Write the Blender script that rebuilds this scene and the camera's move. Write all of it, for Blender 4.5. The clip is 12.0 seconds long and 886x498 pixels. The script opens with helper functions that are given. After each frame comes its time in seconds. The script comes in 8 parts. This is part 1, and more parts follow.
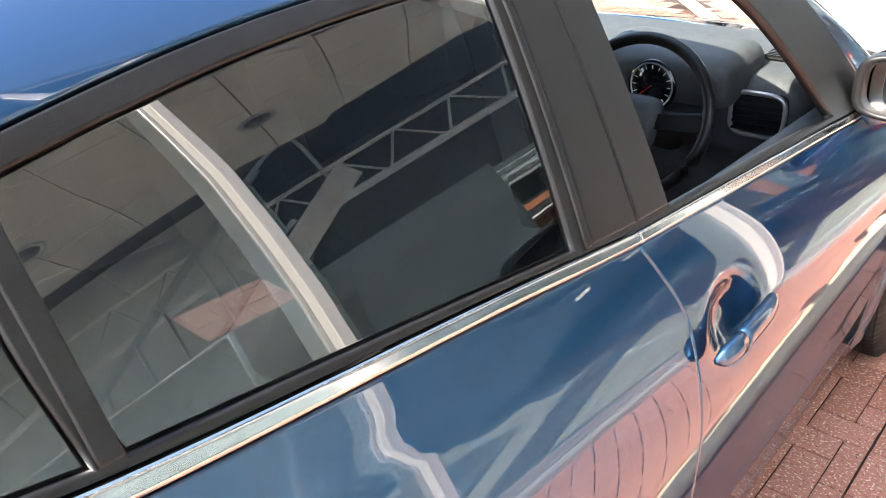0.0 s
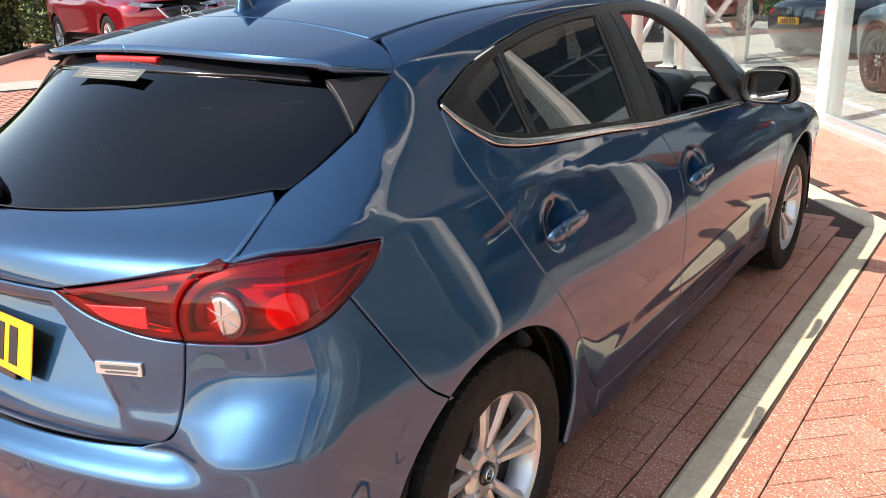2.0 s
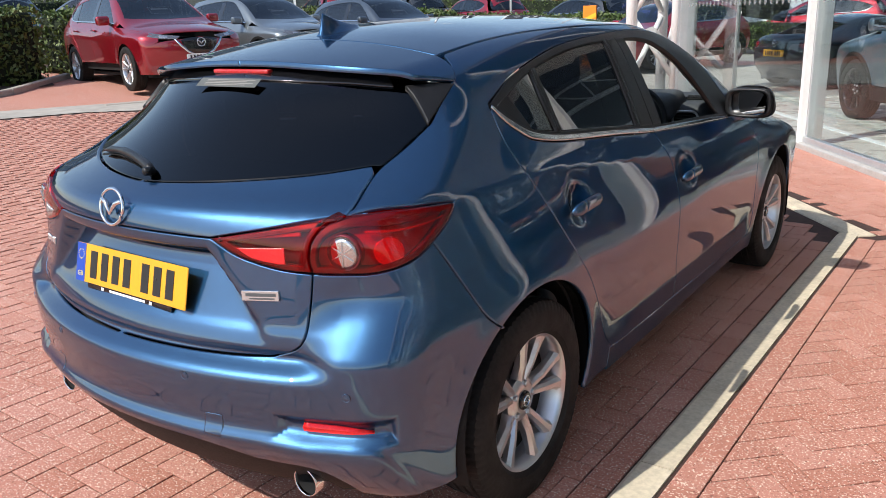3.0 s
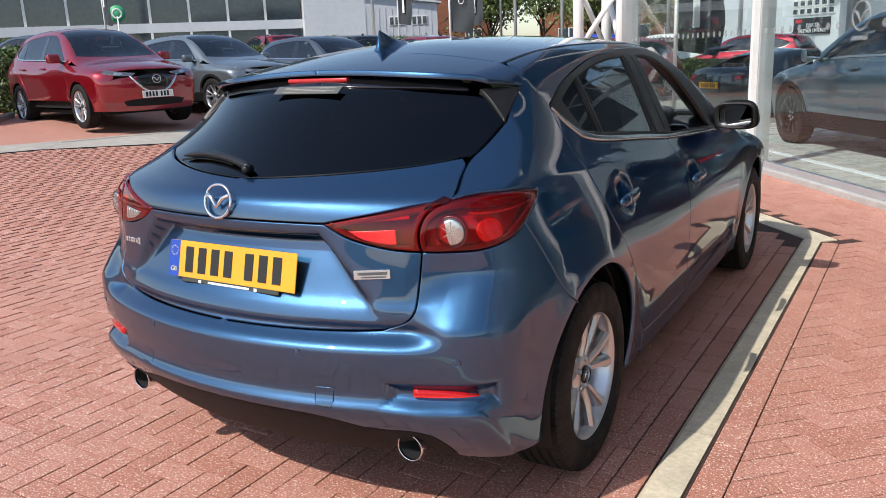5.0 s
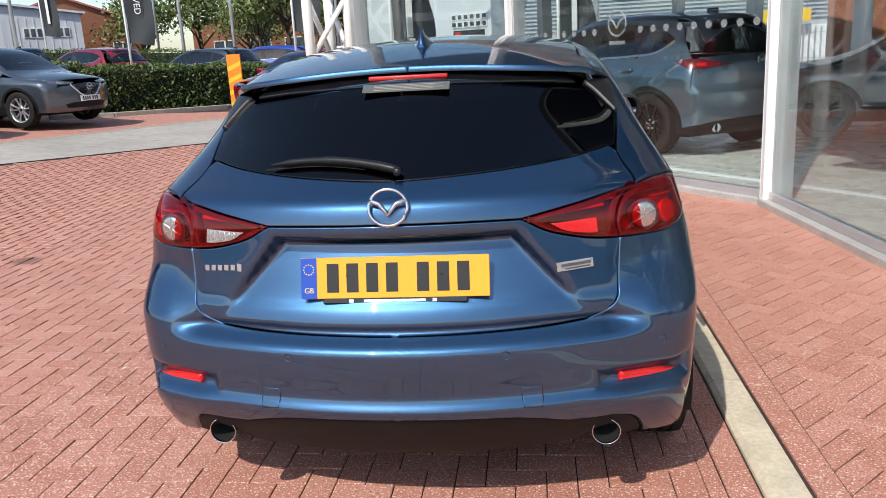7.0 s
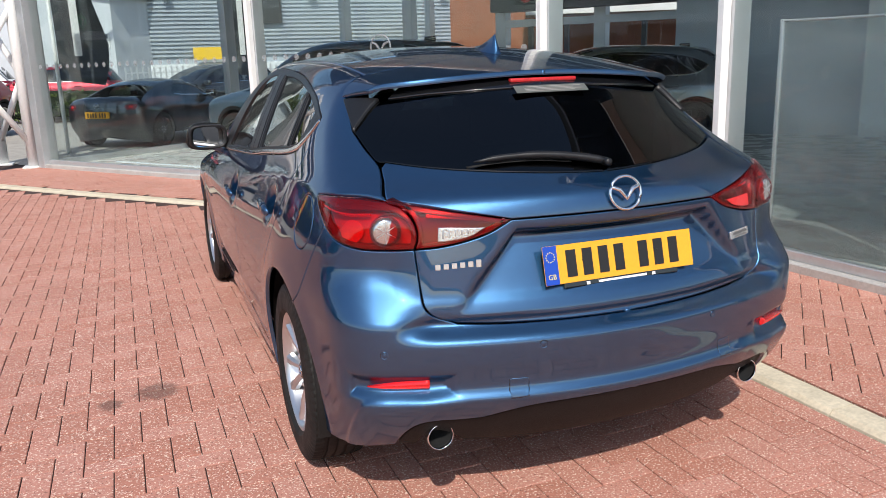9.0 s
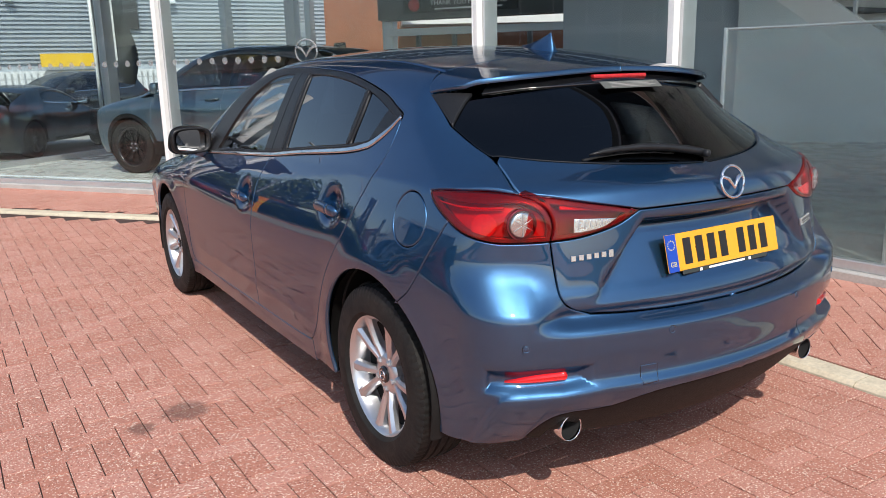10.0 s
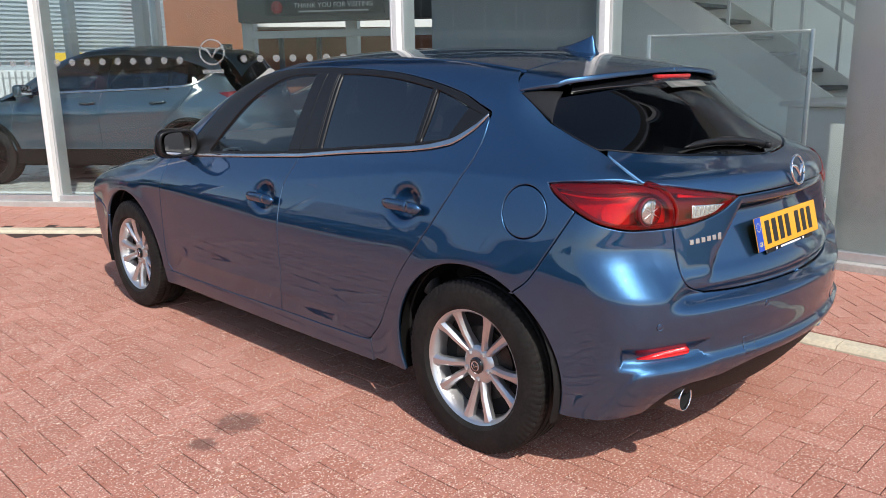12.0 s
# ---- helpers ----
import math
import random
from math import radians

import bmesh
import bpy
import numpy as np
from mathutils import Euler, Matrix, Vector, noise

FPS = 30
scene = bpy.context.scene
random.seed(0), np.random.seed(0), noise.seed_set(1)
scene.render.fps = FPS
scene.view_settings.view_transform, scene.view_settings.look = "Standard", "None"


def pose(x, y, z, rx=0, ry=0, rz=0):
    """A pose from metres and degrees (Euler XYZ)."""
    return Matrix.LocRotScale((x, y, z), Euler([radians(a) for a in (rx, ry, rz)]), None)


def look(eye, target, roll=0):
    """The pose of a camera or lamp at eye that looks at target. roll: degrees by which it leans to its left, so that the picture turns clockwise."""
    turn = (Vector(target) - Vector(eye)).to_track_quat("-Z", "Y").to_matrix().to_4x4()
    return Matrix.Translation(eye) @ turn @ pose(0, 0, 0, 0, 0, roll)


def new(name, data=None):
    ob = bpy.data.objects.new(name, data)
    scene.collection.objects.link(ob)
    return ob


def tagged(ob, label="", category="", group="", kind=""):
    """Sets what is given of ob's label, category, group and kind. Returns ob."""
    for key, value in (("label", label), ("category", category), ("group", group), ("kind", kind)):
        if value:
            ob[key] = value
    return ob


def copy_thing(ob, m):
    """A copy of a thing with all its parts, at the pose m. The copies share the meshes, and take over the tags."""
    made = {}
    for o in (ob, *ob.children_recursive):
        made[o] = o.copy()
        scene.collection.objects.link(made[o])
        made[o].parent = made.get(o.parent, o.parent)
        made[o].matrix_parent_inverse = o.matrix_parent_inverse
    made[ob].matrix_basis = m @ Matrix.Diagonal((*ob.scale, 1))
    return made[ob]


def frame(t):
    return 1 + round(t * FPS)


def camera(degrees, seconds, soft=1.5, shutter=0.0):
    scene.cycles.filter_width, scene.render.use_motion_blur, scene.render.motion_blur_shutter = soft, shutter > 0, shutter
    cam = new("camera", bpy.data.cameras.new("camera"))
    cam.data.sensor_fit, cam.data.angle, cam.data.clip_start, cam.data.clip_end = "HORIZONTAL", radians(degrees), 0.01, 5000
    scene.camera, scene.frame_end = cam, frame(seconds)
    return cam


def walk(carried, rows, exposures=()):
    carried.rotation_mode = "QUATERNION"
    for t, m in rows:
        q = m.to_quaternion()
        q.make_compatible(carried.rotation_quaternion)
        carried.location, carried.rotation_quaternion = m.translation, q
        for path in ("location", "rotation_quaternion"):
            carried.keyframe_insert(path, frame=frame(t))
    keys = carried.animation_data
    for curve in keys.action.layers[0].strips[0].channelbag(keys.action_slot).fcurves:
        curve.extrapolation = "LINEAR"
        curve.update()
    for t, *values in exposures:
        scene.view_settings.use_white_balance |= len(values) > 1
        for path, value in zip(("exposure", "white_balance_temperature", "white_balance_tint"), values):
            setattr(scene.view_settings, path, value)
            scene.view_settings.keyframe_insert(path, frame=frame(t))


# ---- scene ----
cam = camera(58.8, 12.0, soft=0.75)
PATH = [
    (0, (1.238, -1.141, 1.466), (0.026, 0.171, 0.566), -2.3),
    (0.5, (1.383, -1.518, 1.478), (0.227, -0.137, 0.608), -1.2),
    (1, (1.537, -1.952, 1.486), (0.383, -0.519, 0.706), -2.5),
    (1.5, (1.640, -2.367, 1.452), (0.494, -0.882, 0.75), -2.3),
    (2, (1.757, -2.693, 1.45), (0.61, -1.186, 0.808), -2.4),
    (2.5, (1.834, -3.004, 1.45), (0.688, -1.479, 0.848), -2.3),
    (3, (1.941, -3.215, 1.445), (0.796, -1.676, 0.878), -2.2),
    (3.2, (2.0, -3.264, 1.439), (0.845, -1.726, 0.89), -2.4),
    (4.8, (1.834, -3.645, 1.378), (0.78, -2.016, 0.892), -2.4),
    (5, (1.728, -3.666, 1.372), (0.711, -2.011, 0.893), -2.5),
    (5.5, (1.447, -3.757, 1.372), (0.556, -2.03, 0.899), -2.8),
    (6, (1.141, -3.909, 1.378), (0.435, -2.098, 0.904), -3.0),
    (6.5, (0.795, -4.008, 1.367), (0.306, -2.128, 0.89), -3.2),
    (7, (0.387, -4.091, 1.382), (0.15, -2.166, 0.893), -3.2),
    (7.2, (0.222, -4.14, 1.392), (0.086, -2.205, 0.904), -3.2),
    (8.8, (-1.17, -4.059, 1.366), (-0.529, -2.22, 0.909), -1.8),
    (9, (-1.333, -3.987, 1.376), (-0.614, -2.18, 0.912), -1.8),
    (9.5, (-1.708, -3.811, 1.354), (-0.811, -2.082, 0.899), -1.6),
    (10, (-2.024, -3.623, 1.348), (-0.982, -1.976, 0.899), -1.4),
    (10.5, (-2.265, -3.397, 1.339), (-1.106, -1.828, 0.895), -1.3),
    (11, (-2.516, -3.274, 1.328), (-1.266, -1.777, 0.884), -1.2),
    (11.5, (-2.707, -3.182, 1.346), (-1.383, -1.75, 0.901), -1.1),
    (12, (-2.777, -3.126, 1.347), (-1.398, -1.748, 0.901), -1.0),
]
walk(cam, [(t, look(eye, target, roll)) for t, eye, target, roll in PATH], exposures=[(0, 2.7, 7200, 10), (0.5, 2.35, 7200, 10), (1.0, 2.05, 7300, 10), (1.5, 1.7, 7300, 10), (2.0, 1.2, 7200, 10), (3.0, 0.55, 6500, 10), (5.0, 0.4, 6500, 10), (12.0, 0.34, 6500, 10)])

# ---- daylight ----
world = bpy.data.worlds.new("sky")
scene.world = world
world.use_nodes = True
_nt = world.node_tree
_sky = _nt.nodes.new("ShaderNodeTexSky")
_sky.sky_type, _sky.sun_disc = "NISHITA", False
SUN_DIR = Vector((-0.362, -0.88, 1.0)).normalized()
_sky.sun_elevation = math.asin(SUN_DIR.z)
_sky.sun_rotation = math.atan2(SUN_DIR.x, SUN_DIR.y)
_nt.links.new(_sky.outputs[0], _nt.nodes["Background"].inputs[0])
_nt.nodes["Background"].inputs[1].default_value = 0.14
sun = new("sun", bpy.data.lights.new("sun", "SUN"))
sun.data.energy, sun.data.angle, sun.data.color = 3.4, radians(0.55), (1.0, 0.95, 0.88)
sun.matrix_world = look(SUN_DIR * 30, (0, 0, 0))


# ---- materials ----
def surface(name, color, rough=0.5, metal=0.0, coat=0.0, vary=0.0, scale=20.0, second=None, bump=0.0, bump_scale=200.0, rough_vary=0.0, spec=0.5, piece=0.0, coat_rough=0.03):
    """A node material: colour with two scales of variation, wear in the roughness, fine relief. piece: how much single pieces differ."""
    m = bpy.data.materials.new(name)
    m.use_nodes = True
    nt = m.node_tree
    b = nt.nodes["Principled BSDF"]
    b.inputs["Base Color"].default_value = (*color, 1)
    b.inputs["Roughness"].default_value = rough
    b.inputs["Metallic"].default_value = metal
    b.inputs["Coat Weight"].default_value = coat
    b.inputs["Coat Roughness"].default_value = coat_rough
    b.inputs["Specular IOR Level"].default_value = spec
    co = nt.nodes.new("ShaderNodeTexCoord").outputs["Object"]

    def noise_at(s, detail=4.0):
        n = nt.nodes.new("ShaderNodeTexNoise")
        n.inputs["Scale"].default_value, n.inputs["Detail"].default_value = s, detail
        nt.links.new(co, n.inputs["Vector"])
        return n.outputs["Fac"]

    def ramp(fac, lo, hi, a=0.3, c=0.7):
        r = nt.nodes.new("ShaderNodeMapRange")
        for k, val in zip(("From Min", "From Max", "To Min", "To Max"), (a, c, lo, hi)):
            r.inputs[k].default_value = val
        nt.links.new(fac, r.inputs["Value"])
        return r.outputs["Result"]

    def mix(kind, fac, a, c):
        x = nt.nodes.new("ShaderNodeMix")
        x.data_type, x.blend_type = "RGBA", kind
        for sock, val in ((x.inputs["Factor"], fac), (x.inputs["A"], a), (x.inputs["B"], c)):
            if isinstance(val, (int, float)):
                sock.default_value = val
            elif isinstance(val, tuple):
                sock.default_value = (*val, 1)
            else:
                nt.links.new(val, sock)
        return x.outputs["Result"]

    col = None
    if vary:
        second = second or tuple(c * (1 - vary) for c in color)
        col = mix("MIX", ramp(noise_at(scale), 0, 1), color, second)
        fine = ramp(noise_at(scale * 9, 2.0), 1 - vary * 0.5, 1 + vary * 0.5)
        comb = nt.nodes.new("ShaderNodeCombineColor")
        for k in range(3):
            nt.links.new(fine, comb.inputs[k])
        col = mix("MULTIPLY", 1.0, col, comb.outputs[0])
    if piece:
        info = nt.nodes.new("ShaderNodeObjectInfo")
        geo = nt.nodes.new("ShaderNodeNewGeometry")
        add = nt.nodes.new("ShaderNodeMath")
        add.operation = "ADD"
        nt.links.new(info.outputs["Random"], add.inputs[0])
        nt.links.new(geo.outputs["Random Per Island"], add.inputs[1])
        fr = nt.nodes.new("ShaderNodeMath")
        fr.operation = "FRACT"
        nt.links.new(add.outputs[0], fr.inputs[0])
        hs = nt.nodes.new("ShaderNodeHueSaturation")
        nt.links.new(ramp(fr.outputs[0], 1 - piece, 1 + piece, 0, 1), hs.inputs["Value"])
        nt.links.new(ramp(fr.outputs[0], 1 + piece * 0.5, 1 - piece * 0.5, 0, 1), hs.inputs["Saturation"])
        if col is None:
            hs.inputs["Color"].default_value = (*color, 1)
        else:
            nt.links.new(col, hs.inputs["Color"])
        col = hs.outputs["Color"]
    if col is not None:
        nt.links.new(col, b.inputs["Base Color"])
    if rough_vary:
        nt.links.new(ramp(noise_at(scale * 2.3), max(0.02, rough - rough_vary), min(1, rough + rough_vary)), b.inputs["Roughness"])
    if bump:
        bp = nt.nodes.new("ShaderNodeBump")
        bp.inputs["Strength"].default_value, bp.inputs["Distance"].default_value = bump, 0.002
        nt.links.new(noise_at(bump_scale), bp.inputs["Height"])
        nt.links.new(bp.outputs[0], b.inputs["Normal"])
    return m


def pane(name, tint, gloss=1.0, ior=1.5, haze=0.0, body=(0.3, 0.35, 0.38)):
    """Thin glass: a tinted see-through sheet with a mirror-like gloss that grows at grazing angles. haze: a film of dust."""
    m = bpy.data.materials.new(name)
    m.use_nodes = True
    nt = m.node_tree
    nt.nodes.remove(nt.nodes["Principled BSDF"])
    tr, gl, mx, fr, pw, mr = (nt.nodes.new("ShaderNode" + k) for k in ("BsdfTransparent", "BsdfGlossy", "MixShader", "LayerWeight", "Math", "MapRange"))
    tr.inputs[0].default_value = (*tint, 1)
    gl.inputs["Roughness"].default_value = 0.0
    gl.inputs["Color"].default_value = (gloss, gloss, gloss, 1)
    fr.inputs["Blend"].default_value = 0.5
    pw.operation, pw.inputs[1].default_value = "POWER", 5.0
    mr.inputs["To Min"].default_value = ((ior - 1) / (ior + 1)) ** 2
    nt.links.new(fr.outputs["Facing"], pw.inputs[0])
    nt.links.new(pw.outputs[0], mr.inputs["Value"])
    nt.links.new(mr.outputs["Result"], mx.inputs[0])
    nt.links.new(tr.outputs[0], mx.inputs[1])
    nt.links.new(gl.outputs[0], mx.inputs[2])
    end = mx.outputs[0]
    if haze:
        df, m2, nz, mr = (nt.nodes.new("ShaderNode" + k) for k in ("BsdfDiffuse", "MixShader", "TexNoise", "MapRange"))
        df.inputs[0].default_value = (*body, 1)
        nz.inputs["Scale"].default_value = 2.5
        co = nt.nodes.new("ShaderNodeTexCoord")
        nt.links.new(co.outputs["Object"], nz.inputs["Vector"])
        mr.inputs["To Min"].default_value, mr.inputs["To Max"].default_value = haze * 0.6, haze * 1.4
        nt.links.new(nz.outputs["Fac"], mr.inputs["Value"])
        nt.links.new(mr.outputs[0], m2.inputs[0])
        nt.links.new(end, m2.inputs[1])
        nt.links.new(df.outputs[0], m2.inputs[2])
        end = m2.outputs[0]
    nt.links.new(end, nt.nodes["Material Output"].inputs[0])
    return m


def flake_paint(name, color, metal=0.7, rough=0.34, edge=(0.6, 0.6, 0.6)):
    """Metallic paint under clear coat; edge: the darker tone of the flakes seen from the side."""
    m = surface(name, color, rough, metal, coat=1.0, vary=0.05, scale=3.0, coat_rough=0.006)
    nt = m.node_tree
    b = nt.nodes["Principled BSDF"]
    n = nt.nodes.new("ShaderNodeTexVoronoi")
    n.inputs["Scale"].default_value = 2500
    co = nt.nodes.new("ShaderNodeTexCoord")
    nt.links.new(co.outputs["Object"], n.inputs["Vector"])
    bp = nt.nodes.new("ShaderNodeBump")
    bp.inputs["Strength"].default_value, bp.inputs["Distance"].default_value = 0.12, 0.001
    b.inputs["Coat IOR"].default_value = 1.8
    b.inputs["Specular Tint"].default_value = (*edge, 1)
    nt.links.new(n.outputs["Distance"], bp.inputs["Height"])
    nt.links.new(bp.outputs[0], b.inputs["Normal"])
    return m


BLUE_PAINT = flake_paint("blue_metallic_paint", (0.022, 0.084, 0.180), 0.90, 0.35, (0.10, 0.13, 0.18))
GREY_PAINT = flake_paint("grey_blue_paint", (0.075, 0.118, 0.155), 0.55, 0.30)
SLATE_PAINT = flake_paint("slate_grey_paint", (0.07, 0.088, 0.11), 0.6, 0.38)
SILVER_PAINT = flake_paint("silver_grey_paint", (0.17, 0.20, 0.22), 0.6, 0.38)
RED_PAINT = flake_paint("deep_red_paint", (0.29, 0.004, 0.015), 0.55, 0.36)
DARK_PAINT = flake_paint("dark_metallic_paint", (0.035, 0.04, 0.045), 0.5, 0.4)
COBALT_PAINT = flake_paint("strong_blue_paint", (0.02, 0.06, 0.42), 0.4, 0.4)
GLOSS_BLACK = surface("gloss_black_plastic", (0.008, 0.008, 0.009), 0.12, coat=0.6, vary=0.2, scale=15)
SATIN_BLACK = surface("satin_black_plastic", (0.012, 0.012, 0.013), 0.38, vary=0.3, scale=40, bump=0.15, bump_scale=900, spec=0.35)
ROUGH_BLACK = surface("rough_black_plastic", (0.012, 0.0115, 0.011), 0.62, vary=0.35, scale=12, bump=0.3, bump_scale=700, spec=0.2)
# for plain black parts, and for hollows whose shade is put into the colour
VOID_BLACK = surface("shade_and_black_trim", (0.004, 0.004, 0.004), 0.9, vary=0.3, scale=10)
CHROME = surface("chrome", (0.75, 0.76, 0.77), 0.06, 1.0, vary=0.06, scale=30, rough_vary=0.03)
BRIGHT_TRIM = surface("bright_trim", (0.62, 0.62, 0.62), 0.14, 1.0, vary=0.12, scale=14, rough_vary=0.05)
ALLOY = surface("silver_alloy", (0.60, 0.60, 0.61), 0.30, 0.88, coat=0.3, vary=0.03, scale=25, rough_vary=0.02)
BLACK_ALLOY = surface("black_alloy", (0.012, 0.012, 0.013), 0.22, 0.4, coat=0.7, vary=0.2, scale=25)
RUBBER = surface("tyre_rubber", (0.011, 0.011, 0.011), 0.66, vary=0.4, scale=9, second=(0.022, 0.020, 0.018), bump=0.25, bump_scale=300, rough_vary=0.1, spec=0.2)
DISC_IRON = surface("brake_iron", (0.07, 0.065, 0.06), 0.5, 0.9, vary=0.3, scale=60)
BRIGHT_SILVER = surface("bright_silver_letters", (0.60, 0.60, 0.60), 0.22, 0.7, coat=0.3, vary=0.06, scale=60)
TAIL_GLASS = pane("red_lens", (0.86, 0.05, 0.06), 1.0, 1.5)
CLEAR_LENS = pane("clear_lens", (0.9, 0.9, 0.9), 1.0, 1.5)
RED_BACK = surface("red_lamp_back", (0.55, 0.02, 0.022), 0.3, 0.0, coat=0.3, vary=0.3, scale=30, bump=0.5, bump_scale=140)
RED_DARK = surface("dark_red_lamp", (0.17, 0.012, 0.02), 0.25, 0.2, coat=0.8, vary=0.2, scale=20)
RED_BRIGHT = surface("red_reflector", (0.80, 0.014, 0.018), 0.22, 0.15, coat=0.6, vary=0.25, scale=150, bump=0.5, bump_scale=110)
LAMP_SMOKE = surface("smoked_headlamp", (0.30, 0.30, 0.31), 0.14, 0.7, coat=0.8, vary=0.4, scale=30)
LAMP_SILVER = surface("lamp_reflector", (0.66, 0.66, 0.65), 0.2, 0.9, vary=0.15, scale=90, bump=0.4, bump_scale=160)
PRIVACY = pane("privacy_glass", (0.055, 0.058, 0.062), 1.0, 2.05)
REAR_TINT = pane("rear_tint_glass", (0.022, 0.024, 0.028), 1.0, 1.5)
CAR_GLASS = pane("car_window_glass", (0.86, 0.91, 0.89), 1.0, 1.6)
FAR_GLASS = pane("dark_car_glass", (0.22, 0.24, 0.25), 1.0, 1.9)
MIRROR = surface("mirror_glass", (0.85, 0.86, 0.87), 0.01, 1.0)
PLATE_YELLOW = surface("yellow_plate", (0.80, 0.37, 0.015), 0.38, vary=0.05, scale=15, coat=0.15)
PLATE_WHITE = surface("white_plate", (0.82, 0.82, 0.80), 0.38, vary=0.05, scale=15)
PLATE_BLUE = surface("blue_plate_band", (0.008, 0.06, 0.42), 0.4, vary=0.1, scale=30)
PLATE_GREEN = surface("green_plate_band", (0.05, 0.45, 0.20), 0.4, vary=0.1, scale=30)
INK = surface("black_print", (0.012, 0.012, 0.012), 0.5, vary=0.2, scale=80)
PALE_INK = surface("pale_print", (0.75, 0.75, 0.75), 0.5, vary=0.1, scale=80)
GOLD_INK = surface("gold_print", (0.75, 0.62, 0.18), 0.4, vary=0.1, scale=80)
STICKER = surface("pale_sticker", (0.10, 0.105, 0.095), 0.5, vary=0.1, scale=40)
CLOTH = surface("dark_seat_cloth", (0.018, 0.018, 0.02), 0.9, vary=0.3, scale=60, bump=0.4, bump_scale=900)
DASH = surface("soft_dash_plastic", (0.075, 0.08, 0.085), 0.6, vary=0.25, scale=30, bump=0.25, bump_scale=1200)
DASH_GREY = surface("grey_cabin_trim", (0.30, 0.29, 0.27), 0.75, vary=0.1, scale=20, bump=0.2, bump_scale=900)
SATIN_SILVER = surface("satin_silver_trim", (0.55, 0.55, 0.56), 0.28, 0.8, vary=0.08, scale=30)



def paver(name, color, flecks=True):
    """Concrete block paving: brick red with pale stone flecks, stains and fine grain, laid out in world space."""
    m = surface(name, color, 0.82, piece=0.10, spec=0.35)
    nt = m.node_tree
    b = nt.nodes["Principled BSDF"]
    pos = nt.nodes.new("ShaderNodeNewGeometry").outputs["Position"]
    col = b.inputs["Base Color"].links[0].from_socket

    def noise_at(s, detail=3.0, rough=0.5):
        n = nt.nodes.new("ShaderNodeTexNoise")
        n.inputs["Scale"].default_value, n.inputs["Detail"].default_value, n.inputs["Roughness"].default_value = s, detail, rough
        nt.links.new(pos, n.inputs["Vector"])
        return n.outputs["Fac"]

    def ramp(fac, a, c, lo, hi):
        r = nt.nodes.new("ShaderNodeMapRange")
        for k, val in zip(("From Min", "From Max", "To Min", "To Max"), (a, c, lo, hi)):
            r.inputs[k].default_value = val
        nt.links.new(fac, r.inputs["Value"])
        return r.outputs["Result"]

    def mix(kind, fac, a, c):
        x = nt.nodes.new("ShaderNodeMix")
        x.data_type, x.blend_type = "RGBA", kind
        for sock, val in ((x.inputs["Factor"], fac), (x.inputs["A"], a), (x.inputs["B"], c)):
            if isinstance(val, (int, float)):
                sock.default_value = val
            elif isinstance(val, tuple):
                sock.default_value = (*val, 1)
            else:
                nt.links.new(val, sock)
        return x.outputs["Result"]

    col = mix("MIX", ramp(noise_at(1.3, 5), 0.42, 0.75, 0, 0.45), col, (color[0] * 0.72, color[1] * 0.74, color[2] * 0.78))
    col = mix("MIX", ramp(noise_at(55, 4, 0.65), 0.45, 0.8, 0, 0.55), col, (color[0] * 1.35, color[1] * 1.4, color[2] * 1.4))
    if flecks:
        col = mix("MIX", ramp(noise_at(135, 1.5), 0.60, 0.64, 0, 0.8), col, (0.80, 0.66, 0.54))
        col = mix("MIX", ramp(noise_at(75, 2.5, 0.7), 0.64, 0.69, 0, 0.7), col, (0.80, 0.66, 0.54))
        col = mix("MIX", ramp(noise_at(120, 1.5), 0.375, 0.32, 0, 0.75), col, (0.14, 0.05, 0.04))
    for x, y, r in ((-1.325, -0.517, 0.085), (-1.515, -0.584, 0.05), (-1.05, -3.1, 0.04), (-3.4, 1.2, 0.11)):
        far = nt.nodes.new("ShaderNodeVectorMath")
        far.operation = "DISTANCE"
        far.inputs[1].default_value = (x, y, 0.0)
        nt.links.new(pos, far.inputs[0])
        rag = nt.nodes.new("ShaderNodeMath")
        rag.operation, rag.inputs[1].default_value = "MULTIPLY_ADD", 0.09
        nt.links.new(noise_at(24, 3), rag.inputs[0])
        nt.links.new(far.outputs["Value"], rag.inputs[2])
        col = mix("MIX", ramp(rag.outputs[0], r * 0.75 + 0.045, r * 1.3 + 0.045, 0.62, 0.0), col, (0.10, 0.055, 0.045))
    nt.links.new(col, b.inputs["Base Color"])
    bp = nt.nodes.new("ShaderNodeBump")
    bp.inputs["Strength"].default_value, bp.inputs["Distance"].default_value = 0.8, 0.002
    nt.links.new(noise_at(170, 3), bp.inputs["Height"])
    nt.links.new(bp.outputs[0], b.inputs["Normal"])
    return m


PAVER = paver("red_block_paving", (0.44, 0.192, 0.140))
JOINT = surface("joint_sand", (0.065, 0.034, 0.027), 0.95, vary=0.4, scale=25)
EDGING = surface("cream_concrete_edging", (0.62, 0.54, 0.40), 0.8, vary=0.22, scale=7, bump=0.35, bump_scale=260, rough_vary=0.08, piece=0.05)
ROAD = surface("pale_worn_asphalt", (0.42, 0.39, 0.34), 0.9, vary=0.22, scale=0.8, bump=0.4, bump_scale=240)
SHOW_FLOOR = surface("pale_showroom_tiles", (0.62, 0.61, 0.565), 0.28, vary=0.10, scale=1.5, rough_vary=0.08)
WHITE_STEEL = surface("white_painted_steel", (0.78, 0.78, 0.76), 0.38, vary=0.06, scale=5, rough_vary=0.06, coat=0.2)
